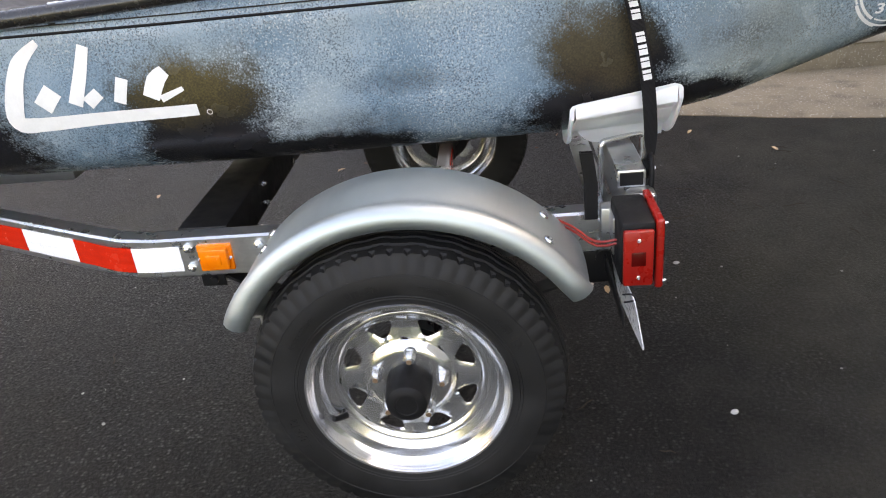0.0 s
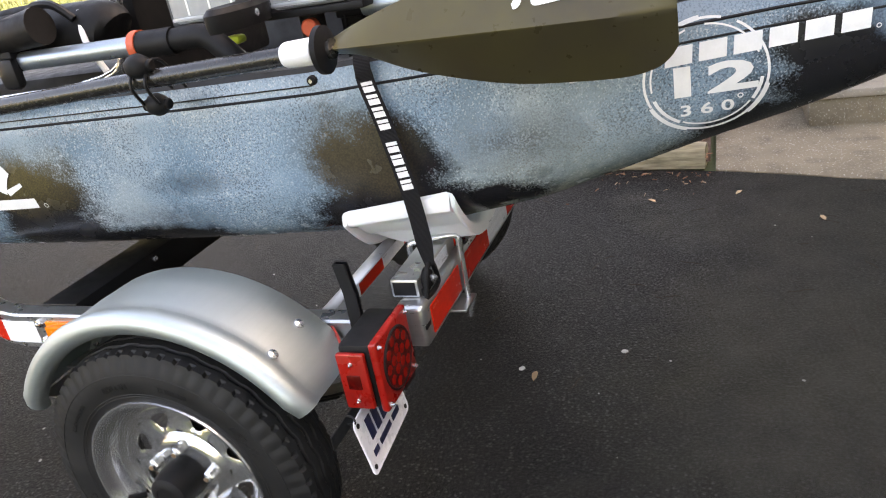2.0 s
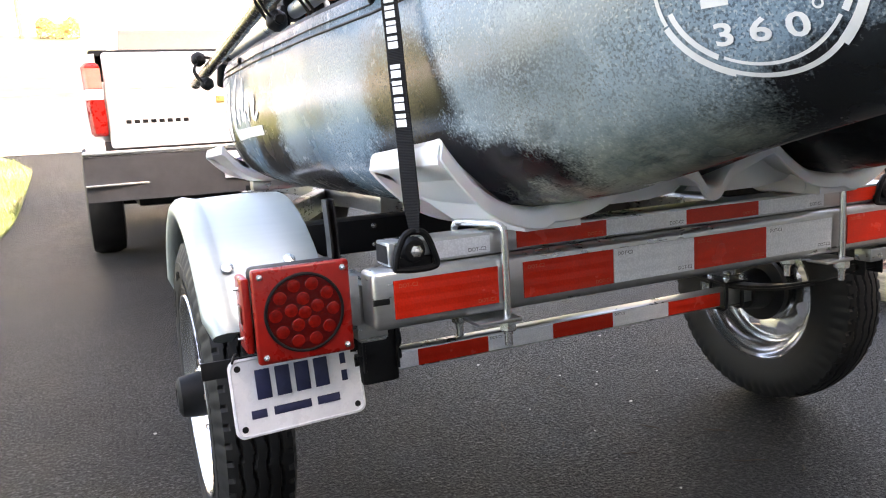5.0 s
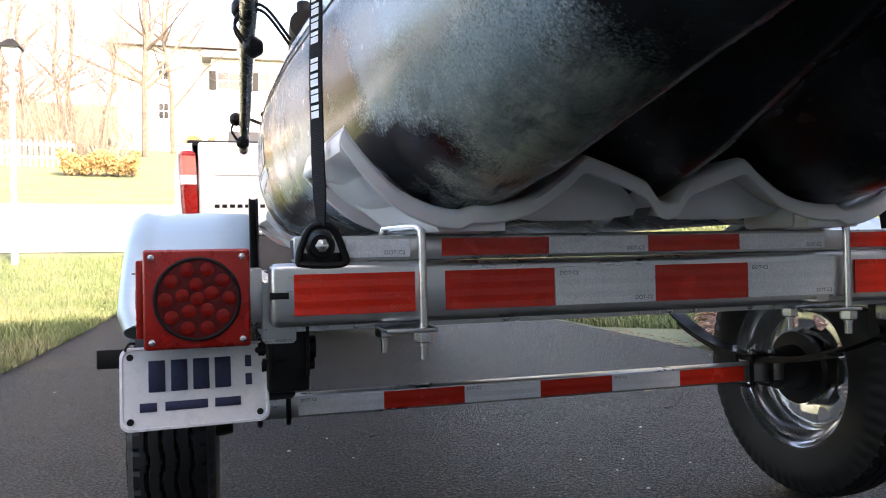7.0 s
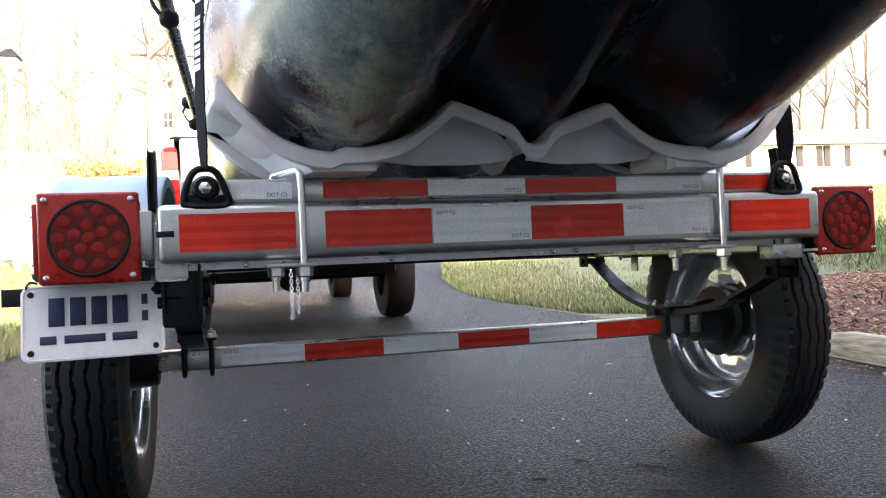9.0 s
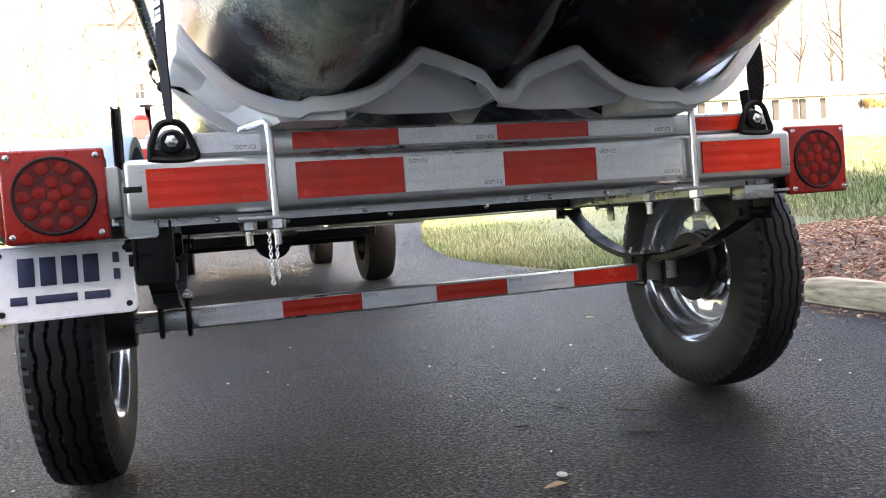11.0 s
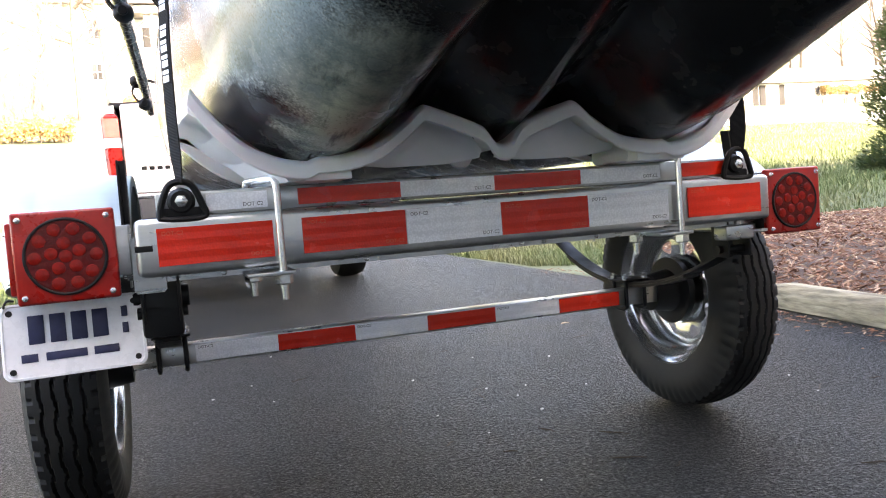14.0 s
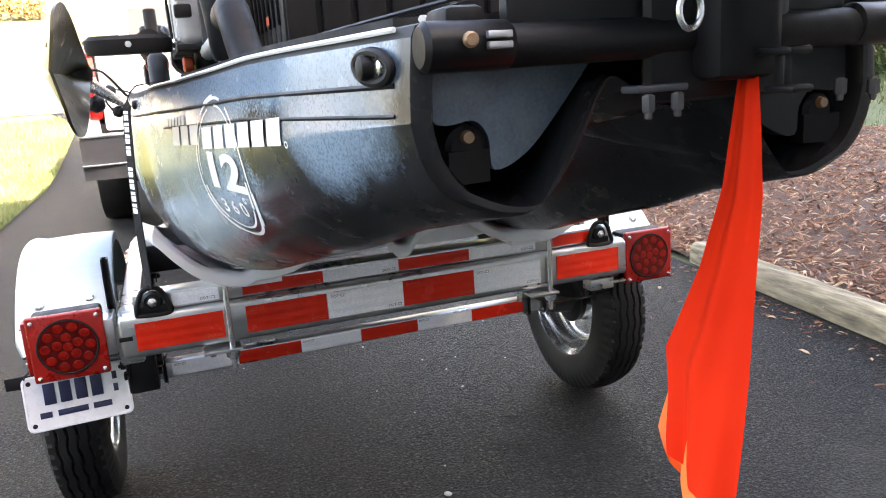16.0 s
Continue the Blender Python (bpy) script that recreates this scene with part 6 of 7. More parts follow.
for y in (0.085, 0.285):
    box = part("clear_box", bm_box(-0.35, -0.3, y, y + 0.165, 0.99, 1.1, 0.014, 3), CLEAR, bx, "clear plastic box with pale tackle")
    part("content", bm_box(-0.338, -0.312, y + 0.03, y + 0.135, 1.0, 1.05, 0.012), LURES, box, "pale mixed tackle")
    part("lid_rim", bm_box(-0.353, -0.346, y + 0.006, y + 0.159, 1.084, 1.094, 0.003), CLEAR, box)
    part("lid_rim", bm_box(-0.353, -0.346, y + 0.006, y + 0.159, 0.996, 1.004, 0.003), CLEAR, box)
    for k in range(3):
        part("divider", bm_box(-0.3515, -0.349, y + 0.03 + 0.045 * k, y + 0.033 + 0.045 * k, 1.005, 1.085), COLLAR, box)
    for dz in (0.0, 0.03):
        part("hinge", bm_box(-0.352, -0.322, y - 0.012, y + 0.003, 1.035 + dz, 1.058 + dz, 0.004), PLASTIC, box, "black hinge block")
    part("ledge", bm_box(-0.355, -0.29, y - 0.01, y + 0.175, 0.978, 0.99, 0.002), PLASTIC, bx)
part("bungee", bm_tube([(-0.315, 0.285, 1.19), (-0.358, 0.29, 1.1), (-0.356, 0.285, 1.0)], 0.0035, 6), BLACK, bx)
for y in (0.265, 0.305):
    part("wing_nut", bm_tube([(-0.352, y, 1.003), (-0.364, y, 1.003), (-0.368, y, 1.003)], [0.009, 0.008, 0.003], 10), BRIGHT, bx, "bright knob")
part("bottle", bm_tube([(-0.275, 0.045, 1.035), (-0.275, 0.045, 1.06), (-0.275, 0.045, 1.125), (-0.275, 0.045, 1.132)], [0.017, 0.02, 0.02, 0.014], 16), BLUE_LID, bx, "blue bottle")
part("post", bm_cyl((-0.3, 0.2, 0.83), (-0.3, 0.2, 0.985), 0.022), PLASTIC, bx)
part("knob", bm_cyl((-0.325, 0.187, 0.957), (-0.345, 0.187, 0.957), 0.015, 14, 0.003), ORANGE_INK, bx, "small red knob")
part("lure", bm_box(-0.34, -0.31, 0.33, 0.36, 0.945, 0.96, 0.006), YELLOW, bx, "yellow green lure")
oval = [(-0.438 + 0.078 * math.cos(t), 0.25 + 0.03 * math.sin(t), 0.985) for t in (2 * math.pi * k / 32 for k in range(32))]
grip = part("side_tray", bm_loft([[Vector(p) for p in oval], [Vector((-0.438 + (p[0] + 0.438) * 1.04, 0.25 + (p[1] - 0.25) * 1.06, 0.995)) for p in oval], [Vector((-0.438 + (p[0] + 0.438) * 1.04, 0.25 + (p[1] - 0.25) * 1.06, 1.012)) for p in oval], [Vector((-0.438 + (p[0] + 0.438) * 0.92, 0.25 + (p[1] - 0.25) * 0.85, 1.02)) for p in oval]]), PLASTIC, bx, "flat oval black side tray")
part("tray_screw", bm_tube([(-0.438, 0.221, 1.002), (-0.438, 0.216, 1.002)], 0.006, 12), BRIGHT, grip)
sb = thing("tackle_rack", "clear tackle box with blue contents on a post beside the crate", "tackle rack")
part("clear_box", bm_box(0.285, 0.335, -0.14, 0.025, 1.01, 1.085, 0.012, 3), CLEAR, sb, "clear plastic box")
part("content", bm_box(0.295, 0.325, -0.125, -0.075, 1.018, 1.07, 0.01), BLUE_LID, sb, "blue contents")
part("content", bm_box(0.295, 0.325, -0.06, 0.012, 1.018, 1.05, 0.01), COLLAR, sb, "pale contents")
part("ledge", bm_box(0.28, 0.34, -0.15, 0.03, 0.998, 1.0095, 0.002), PLASTIC, sb)
part("post", bm_cyl((0.3, -0.05, 0.84), (0.3, -0.05, 0.998), 0.018), PLASTIC, sb)
bag = thing("gear_bag", "black padded gear bag with handles behind the seat", "bag")
part("body", bm_tube(catmull([(-0.3, 0.62, 0.99), (-0.3, 0.66, 1.0), (-0.3, 0.9, 1.0), (-0.3, 0.96, 0.99)], 4), [0.03, 0.045, 0.052, 0.055, 0.056, 0.056, 0.056, 0.056, 0.055, 0.053, 0.05, 0.045, 0.03], 18), PLASTIC, bag)
part("handle", bm_tube(catmull([(-0.35, 0.66, 1.03), (-0.36, 0.69, 1.06), (-0.36, 0.74, 1.06), (-0.35, 0.78, 1.03)], 4), 0.008, 8), BLACK, bag)
part("strap", bm_tube(catmull([(-0.355, 0.62, 0.93), (-0.36, 0.64, 0.99), (-0.33, 0.66, 1.04)], 4), 0.006, 8), COLLAR, bag, "pale strap")
part("print", bm_box(-0.36, -0.356, 0.8, 0.88, 0.955, 0.97), ORANGE_INK, bag, "orange print bar")

seat = thing("kayak_seat", "black mesh kayak seat with tubular frame", "seat")
part("backrest", bm_box(-0.23, 0.23, 0.62, 0.66, 0.86, 1.3, 0.015), PLASTIC, seat)
part("cushion", bm_box(-0.24, 0.24, 0.66, 1.1, 0.86, 0.92, 0.02), PLASTIC, seat)
for s in (-1, 1):
    part("frame_tube", bm_tube(catmull([(s * 0.26, 0.6, 1.3), (s * 0.26, 0.64, 1.0), (s * 0.26, 0.72, 0.9), (s * 0.26, 1.1, 0.88)], 5), 0.012, 10), BRIGHT, seat, "pale tubular frame")
    part("arm", bm_tube(catmull([(s * 0.29, 0.66, 1.02), (s * 0.3, 0.8, 1.05), (s * 0.3, 0.95, 1.04)], 4), [0.016] * 9, 10), PLASTIC, seat)

rod = thing("rod_holder_arm", "black rail-mounted rod holder arm", "rod holder")
part("clamp", bm_box(-0.415, -0.365, 0.77, 0.83, 0.955, 1.0, 0.006), PLASTIC, rod)
part("post", bm_cyl((-0.39, 0.8, 0.99), (-0.39, 0.83, 1.12), 0.016, 14), PLASTIC, rod)
part("cup", bm_tube([(-0.4, 0.9, 1.0), (-0.4, 0.78, 1.02), (-0.4, 0.69, 1.03)], [0.02, 0.03, 0.034], 16), PLASTIC, rod)
part("reel", bm_cyl((-0.42, 0.86, 1.05), (-0.36, 0.86, 1.05), 0.034, 20, 0.006), PLASTIC, rod)
part("bracket", bm_box(-0.425, -0.4, 0.765, 0.81, 0.925, 0.985, 0.012), BLACK, rod, "worn black bracket")

for i in range(5):
    cord = single("deck_cord", bm_tube(catmull([(-0.36 + 0.03 * i, 0.18 - 0.04 * i, 0.93), (-0.28 + 0.02 * i, -0.05, 0.945 + 0.006 * i), (-0.2 + 0.01 * i, -0.4, 0.965), (-0.08, -0.72 + 0.02 * i, 0.985)], 6), 0.0028, 6), BLACK, "slack black cord across the after deck", "cord", "deck cords")

# stern gear: cross tube, clamps, board
gear = thing("stern_bracket", "black stern mount with cross tube, clamps and bright hardware", "bracket")
part("cross_tube", bm_tube([(-0.215, -0.89, 0.925), (-0.21, -0.89, 0.925), (0.205, -0.89, 0.925), (0.21, -0.89, 0.925)], [0.012, 0.0155, 0.0155, 0.012], 20), PLASTIC, gear)
for x in (-0.195, 0.185):
    cl = part("clamp", bm_tube([(x - 0.034, -0.89, 0.927), (x - 0.03, -0.89, 0.927), (x + 0.03, -0.89, 0.926), (x + 0.034, -0.89, 0.926)], [0.014, 0.0175, 0.0175, 0.0145], 20), BLACK, gear)
    part("clamp_screw", bm_cyl((x - 0.004, -0.908, 0.93), (x - 0.004, -0.914, 0.93), 0.0055, 14, 0.0015), RUST, cl)
    for dz in (0.0, 0.007):
        part("clamp_band", bm_box(x + 0.008, x + 0.026, -0.914, -0.908, 0.923 + dz, 0.928 + dz, 0.001), GALV, cl)
    part("arm", bm_box(x - 0.012, x + 0.02, -0.885, -0.84, 0.93, 0.955, 0.006), PLASTIC, gear)
part("mount_body", bm_box(-0.16, 0.16, -0.883, -0.866, 0.91, 0.985, 0.008), BLACK, gear)
part("plate", bm_box(-0.05, 0.085, -0.9, -0.88, 0.875, 1.02, 0.01), BLACK, gear)
part("plate", bm_box(-0.012, 0.05, -0.93, -0.89, 0.89, 1.0, 0.01), PLASTIC, gear)
ringpts = [(-0.05 + 0.009 * math.cos(t), -0.945, 0.94 + 0.012 * math.sin(t)) for t in (2 * math.pi * k / 24 for k in range(24))]
part("eye_ring", bm_tube(ringpts, 0.0024, 8, loop=True), BRIGHT, gear, "bright steel ring")
for x, z in ((-0.07, 0.872), (-0.045, 0.872), (0.11, 0.872), (0.145, 0.87)):
    hex_nut((x, -0.925, z + 0.012), (0, 0, -1), 0.005, 0.012, GREY_BOARD, gear, "bolt")
part("bolt_plate", bm_box(-0.08, -0.035, -0.925, -0.905, 0.886, 0.891, 0.001), GREY_BOARD, gear)
part("clamp_lever", bm_join(bm_box(0.02, 0.04, -0.965, -0.93, 0.906, 0.912, 0.002), bm_box(0.026, 0.034, -0.953, -0.942, 0.884, 0.91, 0.002), bm_box(0.02, 0.04, -0.968, -0.938, 0.879, 0.885, 0.0025)), BLACK, gear, "black clamp lever")
part("knob", bm_tube([(0.02, -1.0, 0.965), (0.02, -1.0, 0.99), (0.02, -1.0, 1.0)], [0.028, 0.026, 0.012], 18), PLASTIC, gear)
part("board", bm_poly([(-0.12, -0.7, 0.993), (0.18, -0.7, 0.993), (0.2, -0.9, 1.0), (0.12, -1.0, 1.003), (-0.05, -1.0, 1.003), (-0.14, -0.9, 1.0)], 0.014, (0, 0, 1)), GREY_BOARD, gear, "dark flat mounting board")
part("post", bm_cyl((0.02, -0.77, 0.93), (0.02, -0.77, 0.994), 0.02), PLASTIC, gear)
part("skeg_plate", bm_poly([(0.0, -1.06, 1.03), (0.0, -1.3, 1.06), (0.0, -1.3, 1.13), (0.0, -1.02, 1.12)], 0.008, (1, 0, 0)), PLATE, gear, "white plate with holes")
part("plate_arm", bm_box(0.0, 0.02, -1.1, -0.95, 1.0, 1.04, 0.004), BLACK, gear)


def flag():
    """A cloth warning flag tied at its corner, hanging in folds, with a lighter layer under its lower edge."""
    ob = thing("warning_flag", "bright orange red cloth flag hanging from the stern mount", "flag")
    n, m = 44, 36
    # fore edge, after edge and foot of the hanging cloth, as (down, y)
    fore = [(0, -0.905), (0.3, -0.892), (0.5, -0.87), (0.73, -0.833), (0.83, -0.843), (0.96, -0.848), (1.0, -0.853)]
    under = [(0, -0.905), (0.3, -0.893), (0.6, -0.853), (0.72, -0.836), (0.78, -0.834), (0.88, -0.824), (0.93, -0.82), (0.97, -0.83), (1.0, -0.843)]
    aft = [(0, -0.92), (0.15, -0.93), (0.3, -0.938), (0.7, -0.937), (1.0, -0.932)]
    foot = [(0, 0.55), (0.25, 0.538), (0.6, 0.532), (1.0, 0.54)]
    under_foot = [(0, 0.535), (0.3, 0.508), (0.5, 0.484), (0.62, 0.486), (1.0, 0.52)]

    def sheet(back):
        rows = []
        for i in range(n + 1):
            v = i / n
            row = []
            for j in range(m + 1):
                u = j / m
                low = interp(under_foot if back else foot, u)
                a, b = interp(fore, v), interp(aft, v)
                if back:
                    a, b = interp(under, v), b + 0.014
                amp = 0.002 + 0.006 * v
                fold = amp * math.sin(u * 7.5 + 0.8 * math.sin(v * 3)) + 0.3 * amp * math.sin(u * 17 + v * 4)
                row.append(Vector((0.03 - 0.03 * v + fold + (0.01 if back else 0.0), a + (b - a) * u, 0.912 + (low - 0.912) * v)))
            rows.append(row)
        return bm_loft(rows, False, False)
    part("cloth", sheet(False), FLAG, ob)
    part("under_layer", sheet(True), FLAG_BACK, ob, "lighter orange under layer")
    part("tie", bm_box(0.014, 0.04, -0.922, -0.894, 0.9, 0.93, 0.007), BLACK, ob, "black tie")
    return ob


flag()

# ---------------------------------------------------------------- pickup truck


def truck():
    ob = thing("pickup_truck", "white pickup truck hitched ahead of the trailer on the driveway", "truck")
    cx, yb, w = -0.01, 3.66, 0.84
    tg = part("tailgate", bm_box(cx - 0.708, cx + 0.708, yb, yb + 0.06, 0.7, 1.215, 0.02, 3), CANVAS, ob, "white tailgate")
    part("handle", bm_box(cx - 0.09, cx + 0.09, yb - 0.012, yb + 0.004, 1.07, 1.14, 0.008), PLASTIC, tg, "black tailgate handle")
    part("emblem", bm_join(bm_box(cx - 0.13, cx + 0.13, yb - 0.008, yb + 0.002, 0.925, 0.965, 0.004), bm_box(cx - 0.045, cx + 0.045, yb - 0.009, yb + 0.002, 0.9, 0.99, 0.004)), YELLOW_METAL, tg, "dull gold cross-shaped badge")
    for i in range(8):
        part("badge_bar", bm_box(cx - 0.62 + i * 0.043, cx - 0.592 + i * 0.043, yb - 0.004, yb + 0.002, 0.83, 0.85, 0.001), PLASTIC, tg)
    part("crease", bm_box(cx - 0.62, cx + 0.62, yb - 0.006, yb + 0.002, 1.02, 1.026, 0.002), CANVAS, tg)
    for s in (-1, 1):
        def lamp_ring(z, grow=0.0):
            a, b = s * (0.722 - 0.03 * (1.16 - z)), s * (0.815 - 0.035 * (1.16 - z))
            e = 0.018 * max(0.0, abs(z - 0.965) / 0.195 - 0.9) / 0.1
            return [Vector((cx + a + s * e, yb - 0.012 + e - grow, z)), Vector((cx + b - s * (0.02 + e), yb - 0.02 + e - grow, z)), Vector((cx + b - s * e, yb + 0.02 - grow, z)), Vector((cx + b - s * e, yb + 0.1, z)), Vector((cx + a, yb + 0.1, z))]
        lamp = part("tail_lamp", bm_loft([lamp_ring(z) for z in (0.77, 0.785, 0.86, 0.96, 1.06, 1.14, 1.16)]), RED_BOX, ob, "red and clear tail lamp")
        part("clear_lens", bm_loft([lamp_ring(z, 0.003) for z in (0.965, 0.99, 1.02)]), PLATE, lamp, "clear reversing lens")
        part("pink_lens", bm_loft([lamp_ring(z, 0.003) for z in (1.024, 1.08, 1.13)]), PINK, lamp, "pale red indicator lens")
        part("bed_side", bm_loft([[Vector((cx + s * (w - 0.05), y, 0.55)), Vector((cx + s * w, y, 0.62)), Vector((cx + s * w, y, 1.05)), Vector((cx + s * (w - 0.03), y, 1.2)), Vector((cx + s * (w - 0.1), y, 1.21)), Vector((cx + s * (w - 0.1), y, 0.55))] for y in (yb + 0.03, yb + 0.1, yb + 1.0, yb + 1.85)]), CANVAS, ob, "white bed side")
        for y in (yb + 1.12, yb + 4.3):
            wh = part("wheel", bm_lathe([(-0.1, 0.2), (-0.11, 0.3), (-0.1, 0.345), (-0.06, 0.362), (0.06, 0.362), (0.1, 0.345), (0.11, 0.3), (0.1, 0.2)], (cx + s * (w - 0.07), y, 0.362), 48), RUBBER, ob)
            part("rim", bm_lathe([(s * 0.07, 0.02), (s * 0.09, 0.08), (s * 0.05, 0.17), (s * 0.1, 0.21), (s * -0.09, 0.21)], (cx + s * (w - 0.07), y, 0.362), 32), RIM, wh)
    bp = part("bumper", bm_loft([[Vector((cx - x, yb - 0.1 - 0.06 * (1 - (x / 0.86) ** 2), z)) for x in (-0.86, -0.6, -0.3, 0.0, 0.3, 0.6, 0.86)] + [Vector((cx + x, yb + 0.08, z)) for x in (-0.86, 0.86)] for z in (0.42, 0.45, 0.5, 0.62, 0.66)]), GREY_BOARD, ob, "dark grey rear bumper with bright step edge")
    part("step_edge", bm_box(cx - 0.86, cx + 0.86, yb - 0.12, yb + 0.02, 0.662, 0.69, 0.01), RIM, bp)
    part("step_edge", bm_box(cx - 0.86, cx - 0.4, yb - 0.135, yb - 0.1, 0.5, 0.515, 0.004), RIM, bp)
    part("number_plate", bm_box(cx - 0.15, cx + 0.15, yb - 0.175, yb - 0.168, 0.5, 0.65, 0.004), PLATE, ob, "white plate with dark bars")
    for i in range(6):
        part("character_bar", bm_box(cx - 0.12 + i * 0.042, cx - 0.092 + i * 0.042, yb - 0.178, yb - 0.174, 0.545, 0.61), BLUE_INK, ob)
    part("hitch", bm_box(cx - 0.04, cx + 0.04, yb - 0.34, yb + 0.1, 0.4, 0.45, 0.005), BLACK, ob)
    part("bed_floor", bm_box(cx - 0.74, cx + 0.74, yb + 0.06, yb + 1.85, 0.68, 0.74), GREY_BOARD, ob)
    part("bed_cover", bm_box(cx - 0.77, cx + 0.77, yb + 0.07, yb + 1.85, 1.2, 1.235, 0.012), SHUTTER, ob, "dark bed cover")
    part("underbody", bm_box(cx - 0.6, cx + 0.6, yb + 0.15, yb + 5.0, 0.36, 0.66, 0.02), BLACK, ob)
    part("rear_axle", bm_join(bm_cyl((cx - 0.7, yb + 1.12, 0.36), (cx + 0.7, yb + 1.12, 0.36), 0.045), bm_cyl((cx, yb + 1.0, 0.36), (cx, yb + 1.24, 0.36), 0.13)), BLACK, ob)
    part("cab", bm_loft([[Vector((cx - 0.84, y, 0.55)), Vector((cx - 0.86, y, 1.1)), Vector((cx - (0.8 if t < 1.2 else 0.66), y, min(t, 1.25))), Vector((cx - 0.62, y, t)), Vector((cx + 0.62, y, t)), Vector((cx + (0.8 if t < 1.2 else 0.66), y, min(t, 1.25))), Vector((cx + 0.86, y, 1.1)), Vector((cx + 0.84, y, 0.55))] for y, t in ((yb + 1.9, 1.3), (yb + 2.02, 1.66), (yb + 3.3, 1.68), (yb + 3.9, 1.2), (yb + 5.1, 1.08))]), CANVAS, ob, "white cab")
    part("rear_window", bm_loft([[Vector((cx - 0.55, yb + 1.895, 1.34)), Vector((cx + 0.55, yb + 1.895, 1.34))], [Vector((cx - 0.52, yb + 1.99, 1.6)), Vector((cx + 0.52, yb + 1.99, 1.6))]], False, False), GLASS_DARK, ob)
    return ob


PINK = plain("pale red lens", (0.55, 0.12, 0.1), (0.68, 0.24, 0.2), 0.15, 0.0, 9, 200, 0.1)
YELLOW_METAL = plain("dull gold badge", (0.6, 0.4, 0.12), (0.7, 0.5, 0.18), 0.3, 0.5)
truck()

# ---------------------------------------------------------------- far things


def evergreen(x, y, r, h, seed, z=None):
    """A conical evergreen shrub of many small needle sprays."""
    rng = np.random.default_rng(seed)
    z0 = rise(x, y) if z is None else z
    ob = thing("evergreen_shrub", "dense green conical evergreen shrub on the lawn", "shrub", "evergreens")
    part("trunk", bm_tube([(x, y, z0 - 0.05), (x, y, z0 + h * 0.7)], [0.05, 0.01], 8), BARK, ob)
    verts, faces = [], []
    for i in range(19000):
        v = rng.random() ** 1.3
        rad = r * (1 - v) ** 0.7 * (0.75 + 0.25 * math.sin(v * 21 + 3 * rng.random())) * (0.55 + 0.45 * rng.random() ** 0.4)
        a = rng.uniform(0, 6.283)
        c = Vector((x + rad * math.cos(a), y + rad * math.sin(a), z0 + 0.05 + v * h))
        d = Vector((math.cos(a) + rng.normal(0, 0.4), math.sin(a) + rng.normal(0, 0.4), rng.uniform(-0.2, 0.9))).normalized()
        L = rng.uniform(0.04, 0.1)
        p = d.cross(Vector((0, 0, 1))).normalized() * rng.uniform(0.01, 0.028)
        k = len(verts)
        verts += [c - p, c + p, c + d * L + p * 0.6, c + d * L * 1.2, c + d * L - p * 0.6]
        faces.append((k, k + 1, k + 2, k + 3, k + 4))
    me = bpy.data.meshes.new("crown")
    me.from_pydata([tuple(v) for v in verts], [], faces)
    me.materials.append(CONIFER)
    c = new("crown", me)
    c.parent = ob
    return ob


evergreen(8.95, 6.4, 0.85, 3.0, 21)
evergreen(4.9, 1.2, 0.8, 1.3, 22, 0.15)
evergreen(5.4, -0.05, 0.7, 1.1, 23, 0.15)


def bare_tree(x, y, h, seed, lean=0.0):
    """A leafless tree: tapered trunk, limbs and fine twigs."""
    rng = np.random.default_rng(seed)
    ob = thing("bare_tree", "tall leafless tree with grey brown bark", "tree", "bare trees")
    z0 = rise(x, y) - 0.1
    trunk_pts = [Vector((x + lean * t * h + 0.03 * h * math.sin(4 * t + seed) + 0.008 * h * math.sin(13 * t + 2 * seed), y + 0.1 * math.cos(4 * t + seed), z0 + h * t)) for t in steps_between(0, 1, 8)]
    part("trunk", bm_tube(trunk_pts, [0.0115 * h * (1.05 - t) + 0.012 for t in steps_between(0, 1, 8)], 7), BARK, ob)
    limbs, twigs = bmesh.new(), bmesh.new()
    for i in range(20):
        t = rng.uniform(0.16, 0.95)
        k = min(int(t * 8), 7)
        p = trunk_pts[k].lerp(trunk_pts[k + 1], t * 8 - k)
        a = rng.uniform(0, 6.283)
        d = Vector((math.cos(a), math.sin(a) * 0.6, rng.uniform(0.3, 1.1))).normalized()
        L = h * rng.uniform(0.16, 0.38) * (1.15 - t)
        pts = [p + d * L * u + Vector((0, 0, 0.12 * L * u * u)) + Vector(rng.normal(0, 0.04 * L, 3)) * u for u in (0, 0.35, 0.7, 1.0)]
        r0 = 0.008 * h * (1.05 - t) + 0.008
        bm_tube(pts, [r0, r0 * 0.7, r0 * 0.45, r0 * 0.2], 5, limbs)
        for j in range(11):
            u = rng.uniform(0.2, 1.0)
            q = pts[0].lerp(pts[3], u)
            e = (d + Vector(rng.normal(0, 0.6, 3))).normalized()
            M = L * rng.uniform(0.25, 0.55)
            bm_tube([q, q + e * M * 0.5 + Vector(rng.normal(0, 0.05 * M, 3)), q + e * M], [0.012, 0.009, 0.004], 3, twigs)
    tagged(part("branchwork", limbs, BARK, ob), kind="stuff")
    tagged(part("twig_tangle", twigs, TWIG, ob), kind="stuff")
    return ob


